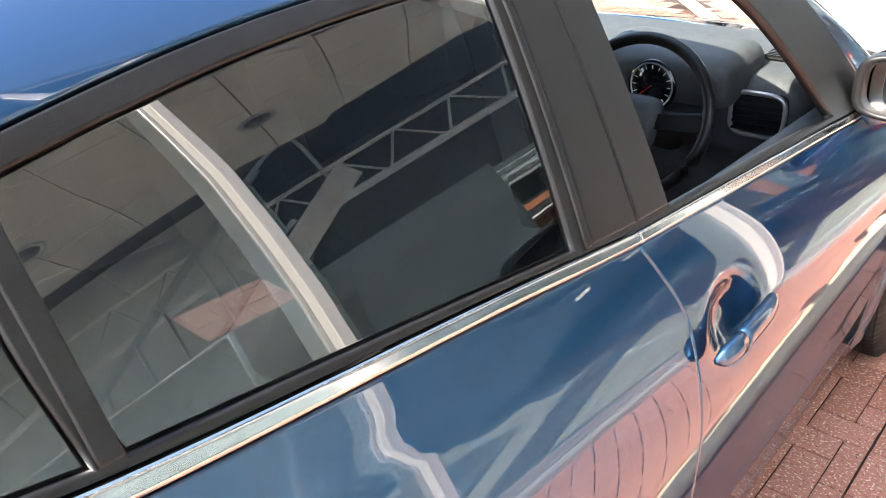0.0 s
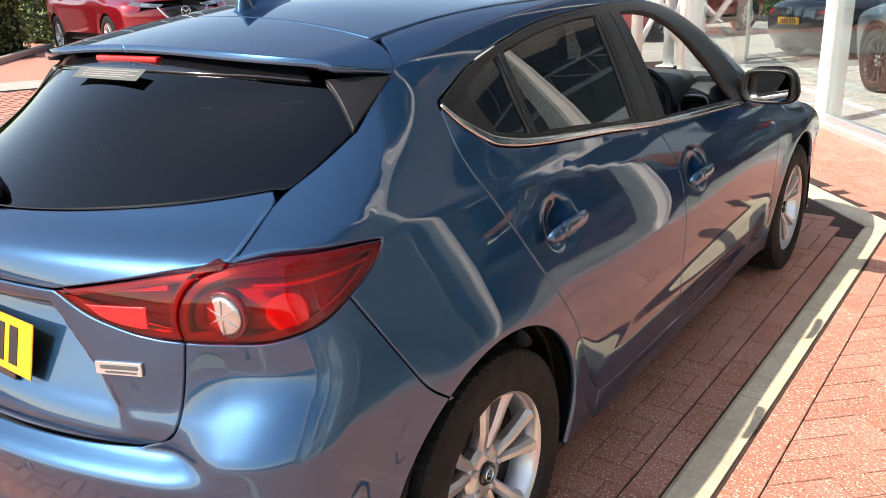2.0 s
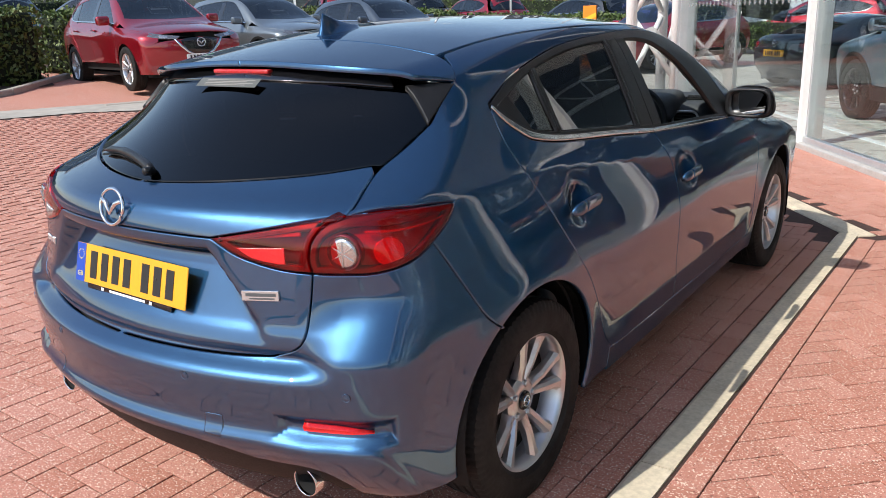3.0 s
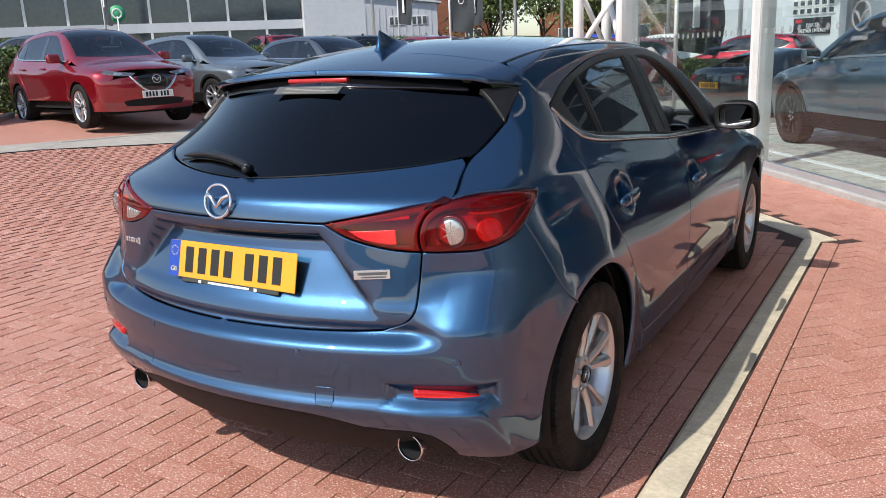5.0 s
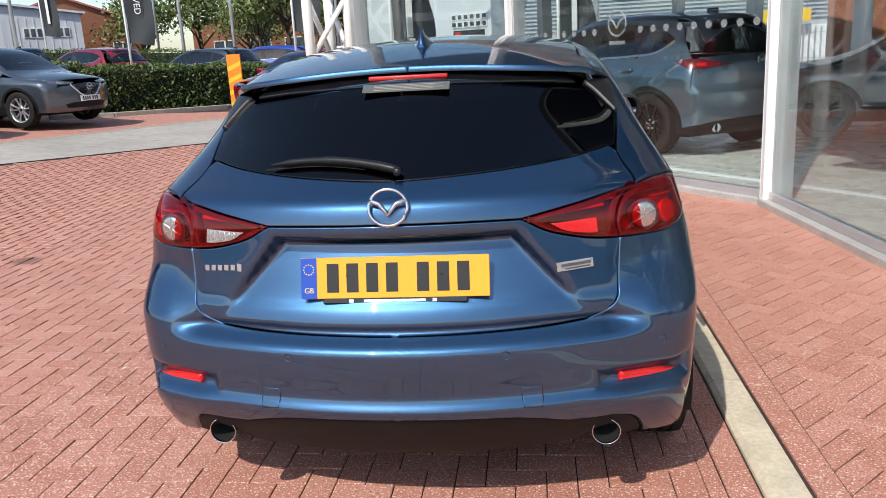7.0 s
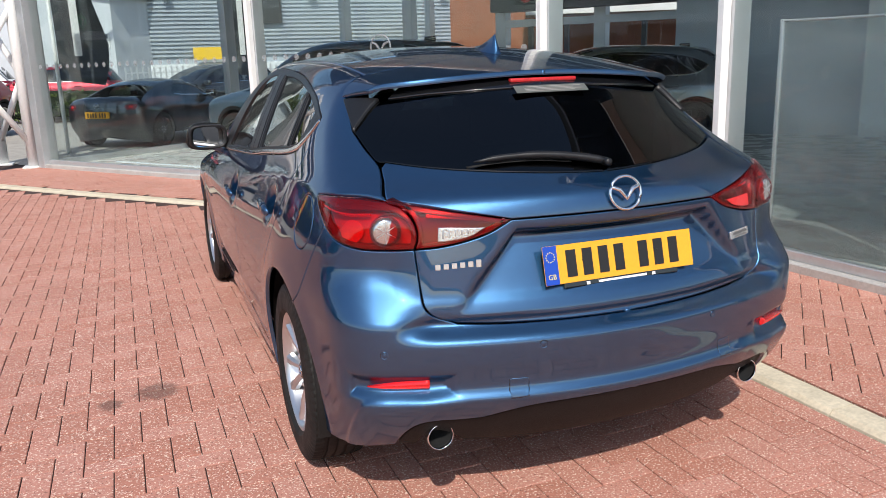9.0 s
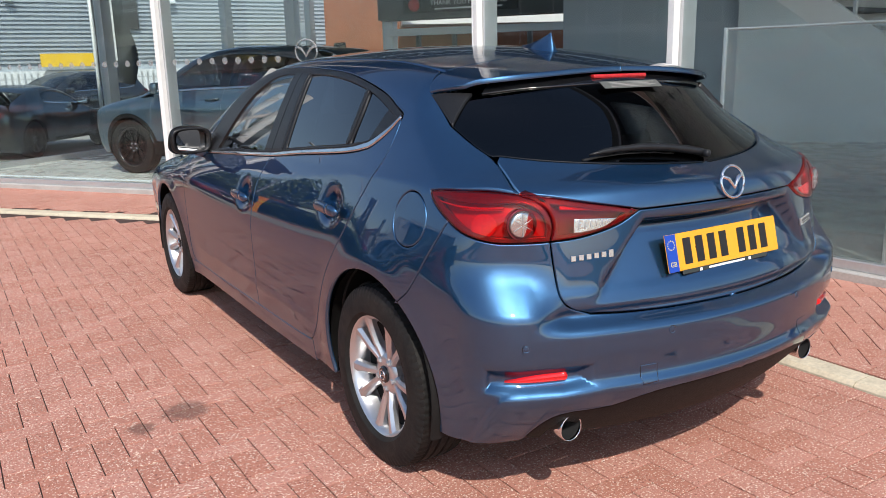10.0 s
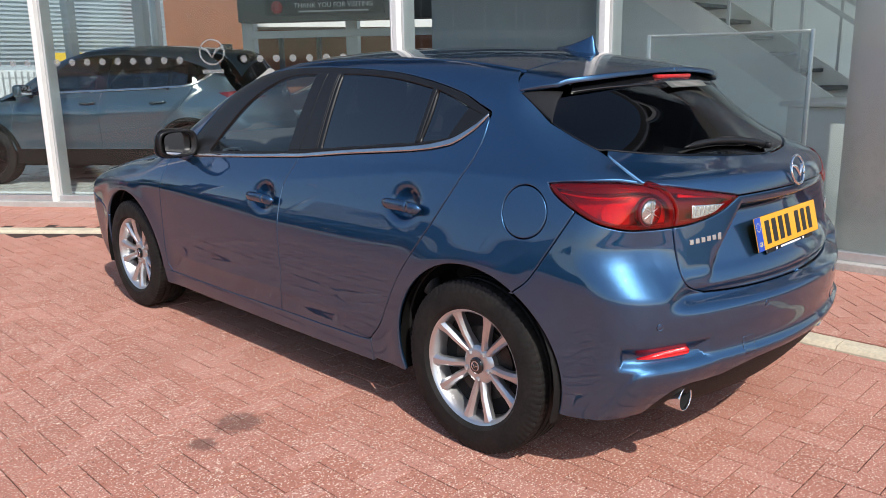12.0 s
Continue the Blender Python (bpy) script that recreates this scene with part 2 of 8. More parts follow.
ALU = surface("silver_aluminium", (0.55, 0.56, 0.57), 0.36, 0.6, vary=0.08, scale=4, rough_vary=0.05)
PLINTH = surface("grey_metal_plinth", (0.50, 0.48, 0.45), 0.5, 0.2, vary=0.18, scale=6, rough_vary=0.1)
FACADE_GLASS = pane("showroom_glass", (0.94, 0.97, 0.965), 1.0, 1.38, 0.001, (0.55, 0.60, 0.62))
DECAL = pane("frosted_decal", (0.8, 0.8, 0.8), 1.0, 1.45, 0.22, (0.62, 0.65, 0.66))
CEILING = surface("ceiling_tile", (0.82, 0.79, 0.74), 0.9, vary=0.05, scale=6)
WALL_PAINT = surface("pale_grey_wall", (0.74, 0.78, 0.79), 0.7, vary=0.06, scale=1.5)
DARK_WALL = surface("dark_grey_bulkhead", (0.07, 0.075, 0.08), 0.6, vary=0.15, scale=3)
STONE_GREY = surface("grey_column_paint", (0.70, 0.72, 0.73), 0.5, vary=0.08, scale=2)
CLADDING = surface("white_metal_cladding", (0.60, 0.62, 0.64), 0.55, 0.1, vary=0.06, scale=0.5)
RIBBED = surface("grey_ribbed_cladding", (0.40, 0.44, 0.48), 0.5, 0.2, vary=0.06, scale=0.5)
FAR_BRICK = surface("orange_brick", (0.27, 0.105, 0.055), 0.85, vary=0.2, scale=2.0)
ROOF_RED = surface("red_roof_sheet", (0.42, 0.13, 0.11), 0.7, vary=0.15, scale=1.0)
DARK_DOOR = surface("dark_shutter", (0.02, 0.02, 0.022), 0.7, vary=0.2, scale=3)
FAR_WINDOW = surface("far_window_glass", (0.05, 0.07, 0.085), 0.08, vary=0.3, scale=0.6, spec=1.0)
HEDGE_LEAF = surface("hedge_leaf", (0.055, 0.10, 0.018), 0.55, vary=0.5, scale=2.2, second=(0.10, 0.13, 0.025), piece=0.35)
# near-black green: the shade between the leaves is put into this colour
HEDGE_SHADE = surface("hedge_inner_shade", (0.012, 0.022, 0.006), 0.9, vary=0.4, scale=6)
TREE_LEAF = surface("tree_leaf", (0.085, 0.13, 0.028), 0.6, vary=0.5, scale=0.8, second=(0.15, 0.18, 0.045), piece=0.35)
BARK = surface("bark", (0.09, 0.065, 0.045), 0.9, vary=0.4, scale=8, bump=0.6, bump_scale=40)
FLAG_CLOTH = surface("dark_flag_cloth", (0.035, 0.04, 0.045), 0.75, vary=0.15, scale=4)
ORANGE = surface("orange_marker", (0.85, 0.24, 0.01), 0.5, vary=0.1, scale=8)
YELLOW = surface("yellow_marker", (0.80, 0.50, 0.02), 0.5, vary=0.1, scale=8)
SOIL = surface("dark_soil", (0.05, 0.035, 0.025), 0.95, vary=0.4, scale=6, bump=0.6, bump_scale=60)
KERB = surface("kerb_concrete", (0.42, 0.38, 0.32), 0.85, vary=0.2, scale=3, bump=0.3, bump_scale=150)
SIGN_RED = surface("red_sign", (0.55, 0.03, 0.03), 0.5, vary=0.05, scale=5)
SIGN_GREEN = surface("green_sign", (0.05, 0.35, 0.15), 0.5, vary=0.05, scale=5)
SCREEN = pane("frosted_screen", (0.72, 0.76, 0.77), 1.0, 1.4, 0.16, (0.55, 0.58, 0.59))



# ---- ground: brick forecourt, kerb edging, road band ----
def rise(x):
    """The forecourt climbs gently away from the building's side."""
    x = np.asarray(x, float)
    return 0.046 * np.log1p(np.exp(np.clip((-x - 3.5) / 0.8, -30, 30)))


def sheet(name, polygon, dz, material, cells=1.0, parent=None, kind="structure", label=""):
    """A thin ground layer over a polygon, laid on the slope."""
    from mathutils.geometry import delaunay_2d_cdt
    poly = np.array(polygon, float)
    lo, hi = poly.min(0), poly.max(0)
    gx, gy = np.meshgrid(np.arange(lo[0] + cells / 2, hi[0], cells), np.arange(lo[1] + cells / 2, hi[1], cells * 4))
    pts = [Vector(p) for p in poly] + [Vector(p) for p in zip(gx.ravel(), gy.ravel())]
    n = len(poly)
    out, _, tris, _, _, _ = delaunay_2d_cdt(pts, [(i, (i + 1) % n) for i in range(n)], [], 1, 1e-5)
    me = bpy.data.meshes.new(name)
    me.from_pydata([(p.x, p.y, float(rise(p.x)) + dz) for p in out], [], [tuple(t) for t in tris])
    me.materials.append(material)
    smooth_on = [True] * len(me.polygons)
    me.polygons.foreach_set("use_smooth", smooth_on)
    ob = new(name, me)
    if parent is not None:
        ob.parent = parent
    return tagged(ob, label, kind=kind)


# corner of the glass front, the way of its two sides, and the kerb line before it
CORNER = Vector((2.28, 2.5, 0))
SIDE_A = Vector((-0.58, 0.8146, 0)).normalized()
SIDE_B = Vector((0.37, -3.8, 0)).normalized()
KERB_TURN = Vector((1.10, 2.26, 0))
KERB_WAY = Vector((-0.635, 0.772, 0)).normalized()

xs = list(np.arange(-160, 161, 8.0)) + list(np.arange(-30, 8, 1.0))
xs = sorted(set(round(float(x), 2) for x in xs))
ys = [-160, -40, -8, 0, 8, 16, 30, 60, 120, 260]
gm = bpy.data.meshes.new("ground")
gm.from_pydata([(x, y, float(rise(max(x, -26))) + 0.02 * max(0, -26 - x) - 0.007) for x in xs for y in ys], [],
               [(i * len(ys) + j, (i + 1) * len(ys) + j, (i + 1) * len(ys) + j + 1, i * len(ys) + j + 1) for i in range(len(xs) - 1) for j in range(len(ys) - 1)])
gm.materials.append(JOINT)
ground = tagged(new("ground", gm), "brick-red forecourt with sandy joints", kind="structure")

# ---- smooth forms for vehicle bodies ----
def curve(pairs, soft=0.0):
    """A smooth function of one number through (place, value) pairs."""
    xs = np.array([p[0] for p in pairs], float)
    ys = np.array([p[1] for p in pairs], float)
    order = np.argsort(xs)
    xs, ys = xs[order], ys[order]
    d = np.diff(ys) / np.diff(xs)
    m = np.concatenate([[d[0]], np.where(d[:-1] * d[1:] > 0, 2 * d[:-1] * d[1:] / (d[:-1] + d[1:] + 1e-12), 0.0), [d[-1]]])
    gx = np.linspace(xs[0], xs[-1], 1500)
    i = np.clip(np.searchsorted(xs, gx) - 1, 0, len(xs) - 2)
    h = xs[i + 1] - xs[i]
    s = (gx - xs[i]) / h
    gy = (ys[i] * (1 + 2 * s) * (1 - s) ** 2 + m[i] * h * s * (1 - s) ** 2
          + ys[i + 1] * s * s * (3 - 2 * s) + m[i + 1] * h * s * s * (s - 1))
    if soft:
        n = max(1, int(3 * soft / (gx[1] - gx[0])))
        k = np.exp(-0.5 * (np.arange(-n, n + 1) / (n / 3)) ** 2)
        k /= k.sum()
        left = gy[0] + (np.arange(-n, 0) * (gy[1] - gy[0]))
        right = gy[-1] + (np.arange(1, n + 1) * (gy[-1] - gy[-2]))
        gy = np.convolve(np.concatenate([left, gy, right]), k, "valid")
    return lambda v: np.interp(v, gx, gy)


def smax(a, b, k):
    h = np.maximum(k - np.abs(a - b), 0) / k
    return np.maximum(a, b) + h * h * k * 0.25


class Form:
    """A vehicle body as a smooth solid: side, roof, tail and nose surfaces blended at their edges. Its length lies along y, nose at +y."""

    def __init__(self, ridge, belt, wide, waist, cabin, roof, crown, tail, bow, nose, tumble=0.36, dents=(), axles=(1.35, -1.345), hub=-1.25, front=1.6, lift=1.0, arch=0.36, axle_z=0.33, edge=0.10, corner=None, shoulder=None, crest=None):
        self.ridge, self.belt, self.wide, self.waist = curve(ridge, 0.15), curve(belt, 0.1), curve(wide, 0.15), curve(waist, 0.12)
        self.cabin, self.roof, self.crown = curve(cabin, 0.1), curve(roof, 0.05), curve(crown, 0.1)
        self.tail, self.bow, self.nose = curve(tail, 0.006), curve(bow, 0.04), curve(nose, 0.03)
        self.corner = curve(corner, 0.006) if corner else None
        self.shoulder, self.crest = (curve(shoulder, 0.1), curve(crest, 0.1)) if shoulder else (None, None)
        self.tumble, self.dents, self.axles = tumble, dents, axles
        self.hub, self.front, self.lift, self.turn, self.arch, self.axle_z, self.edge = hub, front, lift, 0.9, arch, axle_z, edge
        self.back = hub - self.turn * math.pi / 2
        self.fore = front + self.turn * math.pi / 2

    def half_width(self, y, z):
        m, b, w, n = self.ridge(y), self.belt(y), self.wide(y), self.waist(y)
        up = np.clip((z - m) / (b - m), 0, 1)
        d = np.maximum(z - b, 0)
        low = np.clip((m - z) / 0.5, 0, 2)
        flare = 0
        for yc in self.axles:
            r = np.sqrt((y - yc) ** 2 + (z - self.axle_z) ** 2)
            flare = flare + 0.012 * np.exp(-((r - self.arch) / 0.075) ** 2)
        if self.shoulder is not None:
            flare = flare + self.crest(y) * np.exp(-np.sqrt((z - self.shoulder(y)) ** 2 + 0.005 ** 2) / 0.065)
            flare = flare + 0.0075 * np.exp(-np.sqrt((z - 0.392) ** 2 + 0.005 ** 2) / 0.036) * np.clip((0.85 - np.abs(y)) / 0.25, 0, 1)
        return (w - (w - n) * up ** 1.75 - self.tumble * d - 0.25 * d * d - 0.045 * low ** 1.8
                - self.cabin(y) * np.clip(d / 0.25, 0, 1) + flare)

    def tunnel(self, x, y, z):
        """The section of sides and roof alone, running on past the tail."""
        x = np.abs(x)
        return smax(x - self.half_width(y, z), (z - (self.roof(y) - self.crown(y) * x * x)) * 0.9, self.edge)

    def body(self, x, y, z):
        """Below zero inside the body."""
        ax = np.abs(x)
        end = self.tail(z)
        if self.corner is not None:
            t = np.clip((ax - 0.57) / 0.15, 0, 1)
            t = t * t * (3 - 2 * t)
            end = end * (1 - t) + self.corner(z) * t
        f = smax(self.tunnel(x, y, z), (end + self.bow(z) * ax * ax - y) * 0.9, 0.09)
        f = smax(f, (y - (self.nose(z) - 0.38 * ax * ax)) * 0.9, 0.10)
        for dent in self.dents:
            f = f + dent(ax, y, z)
        return f

    def side(self, a, v):
        """Rays from the car's middle: straight to the side, fanning round tail and nose, and tilting up to the roof above the belt."""
        th = np.where(a < self.hub, (self.hub - a) / self.turn, np.where(a > self.front, (self.front - a) / self.turn, 0.0))
        ph = np.maximum(v - self.lift, 0) / 0.6
        o = np.stack([0 * a, np.clip(a, self.hub, self.front), np.minimum(v, self.lift)], -1)
        return o, np.stack([np.cos(th) * np.cos(ph), -np.sin(th) * np.cos(ph), np.sin(ph)], -1), 1.7

    def arc(self, y, v):
        """Rays across the car only, tilting up to the roof."""
        ph = np.maximum(v - self.lift, 0) / 0.6
        return np.stack([0 * y, y, np.minimum(v, self.lift)], -1), np.stack([np.cos(ph), 0 * y, np.sin(ph)], -1), 1.4

    def top(self, x, y):
        return np.stack([x, y, 0 * x + 0.45], -1), np.stack([0 * x, 0 * x, 0 * x + 1], -1), 1.6

    def onto(self, chart, u, v, field=None, turns=30, normals=True):
        """Where the chart's rays leave the body, and the body's normals there."""
        field = field or self.body
        o, d, far = chart(np.asarray(u, float), np.asarray(v, float))
        lo, hi = np.zeros(len(o)), np.full(len(o), far)
        for _ in range(turns):
            mid = (lo + hi) / 2
            p = o + d * mid[:, None]
            inside = field(p[:, 0], p[:, 1], p[:, 2]) < 0
            lo, hi = np.where(inside, mid, lo), np.where(inside, hi, mid)
        p = o + d * lo[:, None]
        if not normals:
            return p, None
        e = 0.0015
        n = np.stack([field(*(p + e * np.eye(3)[i]).T) - field(*(p - e * np.eye(3)[i]).T) for i in range(3)], -1)
        n /= np.linalg.norm(n, axis=1, keepdims=True) + 1e-12
        return p, n

    def at_height(self, pairs, chart=None, field=None):
        """Outline points given as (place along the side, height) turned into the side chart."""
        q = np.array(pairs, float)
        lo, hi = np.full(len(q), self.lift), np.full(len(q), self.lift + 0.93)
        for _ in range(13):
            mid = (lo + hi) / 2
            z = self.onto(chart or self.side, q[:, 0], mid, field, 17, False)[0][:, 2]
            lo, hi = np.where(z < q[:, 1], mid, lo), np.where(z < q[:, 1], hi, mid)
        return [(a, z if z < self.lift else m) for (a, z), m in zip(q, lo)]

    def from_top(self, pairs):
        """Outline points given from above as (x, y), turned into the side chart."""
        q = np.array(pairs, float)
        p = self.onto(self.top, q[:, 0], q[:, 1])[0]
        return [(y, self.lift + 0.6 * math.atan2(z - self.lift, x)) for x, y, z in p]


def box_dent(depth, inside, soft):
    """A recess: inside(x, y, z) is a distance, above zero in the recess."""
    return lambda x, y, z: depth * (0.5 + 0.5 * np.tanh(inside(x, y, z) / soft))


def cup(yc, zc, ry, rz, depth):
    return lambda x, y, z: depth * np.exp(-(((y - yc) / ry) ** 2 + ((z - zc) / rz) ** 2) ** 1.6) * (x > 0.5)



# ---- blue hatchback: the form of its body ----
def plate_recess(x, y, z):
    """Distance inside the wide trapezoid round the number plate."""
    side = (0.335 + (0.90 - z) * 0.0 - x) * 0.75 + np.clip((0.885 - z), -0.1, 0.3) * 0.66
    return np.where(y < -1.6, np.minimum(0.895 - z, side), -1.0)


def plate_hollow(x, y, z):
    """Deepest under the upper edge, running out towards the lip below the plate."""
    run = np.clip((z - 0.665 - 0.05 * x * x) / 0.215, 0, 1)
    return 0.066 * run * (0.5 + 0.5 * np.tanh(plate_recess(x, y, z) / 0.012))


def lamp_notch(x, y, z):
    """Distance inside the slot above each reflector's wing."""
    return np.where(y < -1.6, np.minimum(np.minimum(0.502 - z, z - 0.455 - 0.12 * np.maximum(0.62 - x, 0)), np.minimum(x - 0.55, 0.80 - x)), -1.0)


def scoop(x, y, z):
    """The hollow shoulder under each rear lamp, running round the corner."""
    return 0.009 * np.exp(-((z - 0.775) / 0.065) ** 2) * np.clip((x - 0.575) / 0.10, 0, 1) * np.clip((-1.60 - y) / 0.25, 0, 1)


def wing(x, y, z):
    """The raised blade at the bumper's corners: a slanting front edge and an upper ledge."""
    fade = np.clip((x - 0.50) / 0.14, 0, 1)
    behind = 0.5 + 0.5 * np.tanh((-1.974 + (0.45 - z) * 0.786 - y) / 0.011)
    under = 0.5 + 0.5 * np.tanh((0.436 - z) / 0.011)
    return -0.010 * behind * under * fade


HATCH = Form(
    ridge=[(2.3, 0.74), (1.0, 0.74), (0.3, 0.70), (-0.4, 0.64), (-0.9, 0.63), (-1.35, 0.71), (-1.75, 0.67), (-2.2, 0.64)],
    belt=[(2.3, 0.86), (1.2, 0.93), (0.55, 0.965), (-0.3, 0.985), (-1.0, 1.005), (-1.3, 1.02), (-1.7, 1.015), (-2.2, 0.99)],
    wide=[(2.3, 0.80), (1.9, 0.85), (1.4, 0.885), (0.8, 0.89), (0, 0.89), (-0.8, 0.89), (-1.35, 0.89), (-1.7, 0.87), (-2.0, 0.82), (-2.3, 0.76)],
    waist=[(2.3, 0.70), (1.6, 0.77), (0.8, 0.79), (0, 0.79), (-0.8, 0.788), (-1.3, 0.785), (-1.6, 0.785), (-1.9, 0.74), (-2.3, 0.66)],
    cabin=[(2.3, 0.0), (0.3, 0.0), (-0.9, 0.0), (-1.3, 0.02), (-1.6, 0.07), (-2.0, 0.15), (-2.3, 0.2)],
    roof=[(2.4, 0.62), (2.25, 0.72), (2.1, 0.79), (1.9, 0.85), (1.5, 0.925), (1.2, 0.975), (1.0, 1.06), (0.75, 1.20), (0.5, 1.32), (0.35, 1.375),
          (0.2, 1.41), (-0.03, 1.438), (-0.4, 1.446), (-0.8, 1.438), (-1.08, 1.42), (-1.25, 1.398), (-1.5, 1.358), (-1.62, 1.335), (-1.9, 1.27)],
    crown=[(2.4, 0.25), (1.5, 0.14), (1.0, 0.17), (0.3, 0.16), (-1.9, 0.16)],
    tail=[(0.15, -1.92), (0.25, -2.04), (0.30, -2.085), (0.36, -2.13), (0.415, -2.162), (0.437, -2.170), (0.453, -2.160), (0.47, -2.154), (0.55, -2.163),
          (0.60, -2.165), (0.615, -2.156), (0.632, -2.128), (0.648, -2.108), (0.675, -2.118), (0.705, -2.116), (0.73, -2.107), (0.815, -2.098),
          (0.90, -2.090), (0.94, -2.088), (0.99, -2.074), (1.015, -2.04), (1.04, -1.985), (1.30, -1.62), (1.45, -1.40)],
    corner=[(0.15, -1.92), (0.25, -2.04), (0.30, -2.085), (0.36, -2.128), (0.415, -2.156), (0.437, -2.160), (0.455, -2.152), (0.47, -2.150), (0.54, -2.160),
            (0.60, -2.164), (0.645, -2.164), (0.664, -2.160), (0.678, -2.151), (0.72, -2.124), (0.77, -2.094), (0.81, -2.080), (0.85, -2.078), (0.90, -2.082), (0.94, -2.088), (0.99, -2.074), (1.015, -2.04), (1.04, -1.985), (1.30, -1.62), (1.45, -1.40)],
    bow=[(0.15, 0.30), (0.6, 0.32), (0.95, 0.36), (1.05, 0.5), (1.2, 0.66), (1.32, 0.5), (1.45, 0.4)],
    nose=[(0.15, 2.15), (0.3, 2.27), (0.5, 2.285), (0.65, 2.27), (0.76, 2.21), (0.85, 2.10), (1.0, 1.9), (1.45, 1.2)],
    dents=(scoop, wing, plate_hollow, box_dent(0.020, lamp_notch, 0.012),
           cup(-1.0, 0.866, 0.066, 0.052, 0.030), cup(-0.075, 0.804, 0.066, 0.052, 0.030)),
    edge=0.078,
    shoulder=[(2.3, 0.80), (0.3, 0.845), (-0.1, 0.875), (-0.43, 0.912), (-0.85, 0.962), (-1.12, 0.992), (-1.32, 1.003), (-1.62, 0.990), (-2.3, 0.96)],
    crest=[(2.3, 0.0), (0.2, 0.0), (-0.2, 0.004), (-0.6, 0.009), (-1.0, 0.0125), (-1.5, 0.014), (-1.7, 0.010), (-1.9, 0.002), (-2.3, 0.0)])



# ---- panels cut out of a form ----
def part(name, data, material, parent=None, label=""):
    """Links a bmesh or a mesh as one object, under a thing or a part."""
    if isinstance(data, bmesh.types.BMesh):
        me = bpy.data.meshes.new(name)
        data.to_mesh(me)
        data.free()
    else:
        me = data
    if material is not None and not me.materials:
        me.materials.append(material)
    ob = new(name, me)
    if parent is not None:
        ob.parent = parent
    return tagged(ob, label)


def group_at(name, place=(0, 0, 0), turn=0.0):
    ob = new(name)
    ob.matrix_world = pose(*place, 0, 0, turn)
    return ob


def smooth(me, on=True):
    me.polygons.foreach_set("use_smooth", [on] * len(me.polygons))
    return me


def spline(points, gap=0.012):
    """Points close together on a smooth line through the given ones."""
    p = np.array(points, float)
    if len(p) == 1:
        return p
    if len(p) == 2:
        n = max(1, int(np.linalg.norm(p[1] - p[0]) / gap))
        return p[0] + (p[1] - p[0]) * np.linspace(0, 1, n + 1)[:, None]
    q = np.vstack([2 * p[0] - p[1], p, 2 * p[-1] - p[-2]])
    out = []
    for i in range(1, len(q) - 2):
        n = max(1, int(np.linalg.norm(q[i + 1] - q[i]) / gap))
        t = np.arange(n)[:, None] / n
        out.append(0.5 * (2 * q[i] + (q[i + 1] - q[i - 1]) * t + (2 * q[i - 1] - 5 * q[i] + 4 * q[i + 1] - q[i + 2]) * t * t
                          + (3 * q[i] - q[i - 1] - 3 * q[i + 1] + q[i + 2]) * t ** 3))
    return np.vstack(out + [p[-1:]])


def ring(*pieces, gap=0.012):
    """A closed outline out of smooth pieces that meet at corners."""
    pts = np.vstack([spline(s, gap) for s in pieces])
    keep = np.linalg.norm(pts - np.roll(pts, 1, 0), axis=1) > gap * 0.2
    pts = pts[keep]
    area = 0.5 * np.sum(pts[:, 0] * np.roll(pts[:, 1], -1) - np.roll(pts[:, 0], -1) * pts[:, 1])
    return pts if area > 0 else pts[::-1]


def inset(pts, d, keep=None):
    """The outline moved inwards by d, but where keep is set."""
    e = np.roll(pts, -1, 0) - pts
    n = np.stack([-e[:, 1], e[:, 0]], -1)
    n /= np.linalg.norm(n, axis=1, keepdims=True) + 1e-12
    m = n + np.roll(n, 1, 0)
    m /= np.maximum(np.sum(m * np.roll(n, 1, 0), 1, keepdims=True), 0.45)
    out = pts + np.clip(m, -2, 2) * d
    if keep is not None:
        out[keep] = pts[keep]
    return out


def within(pts, x, y):
    """Which places lie inside an outline."""
    inside = np.zeros(len(x), bool)
    for (x0, y0), (x1, y1) in zip(pts, np.roll(pts, -1, 0)):
        if y0 != y1:
            inside ^= ((y0 > y) != (y1 > y)) & (x < (x1 - x0) * (y - y0) / (y1 - y0) + x0)
    return inside


def near_outline(pts, x, y, d):
    close = np.zeros(len(x), bool)
    for px, py in pts:
        close |= (x - px) ** 2 + (y - py) ** 2 < d * d
    return close


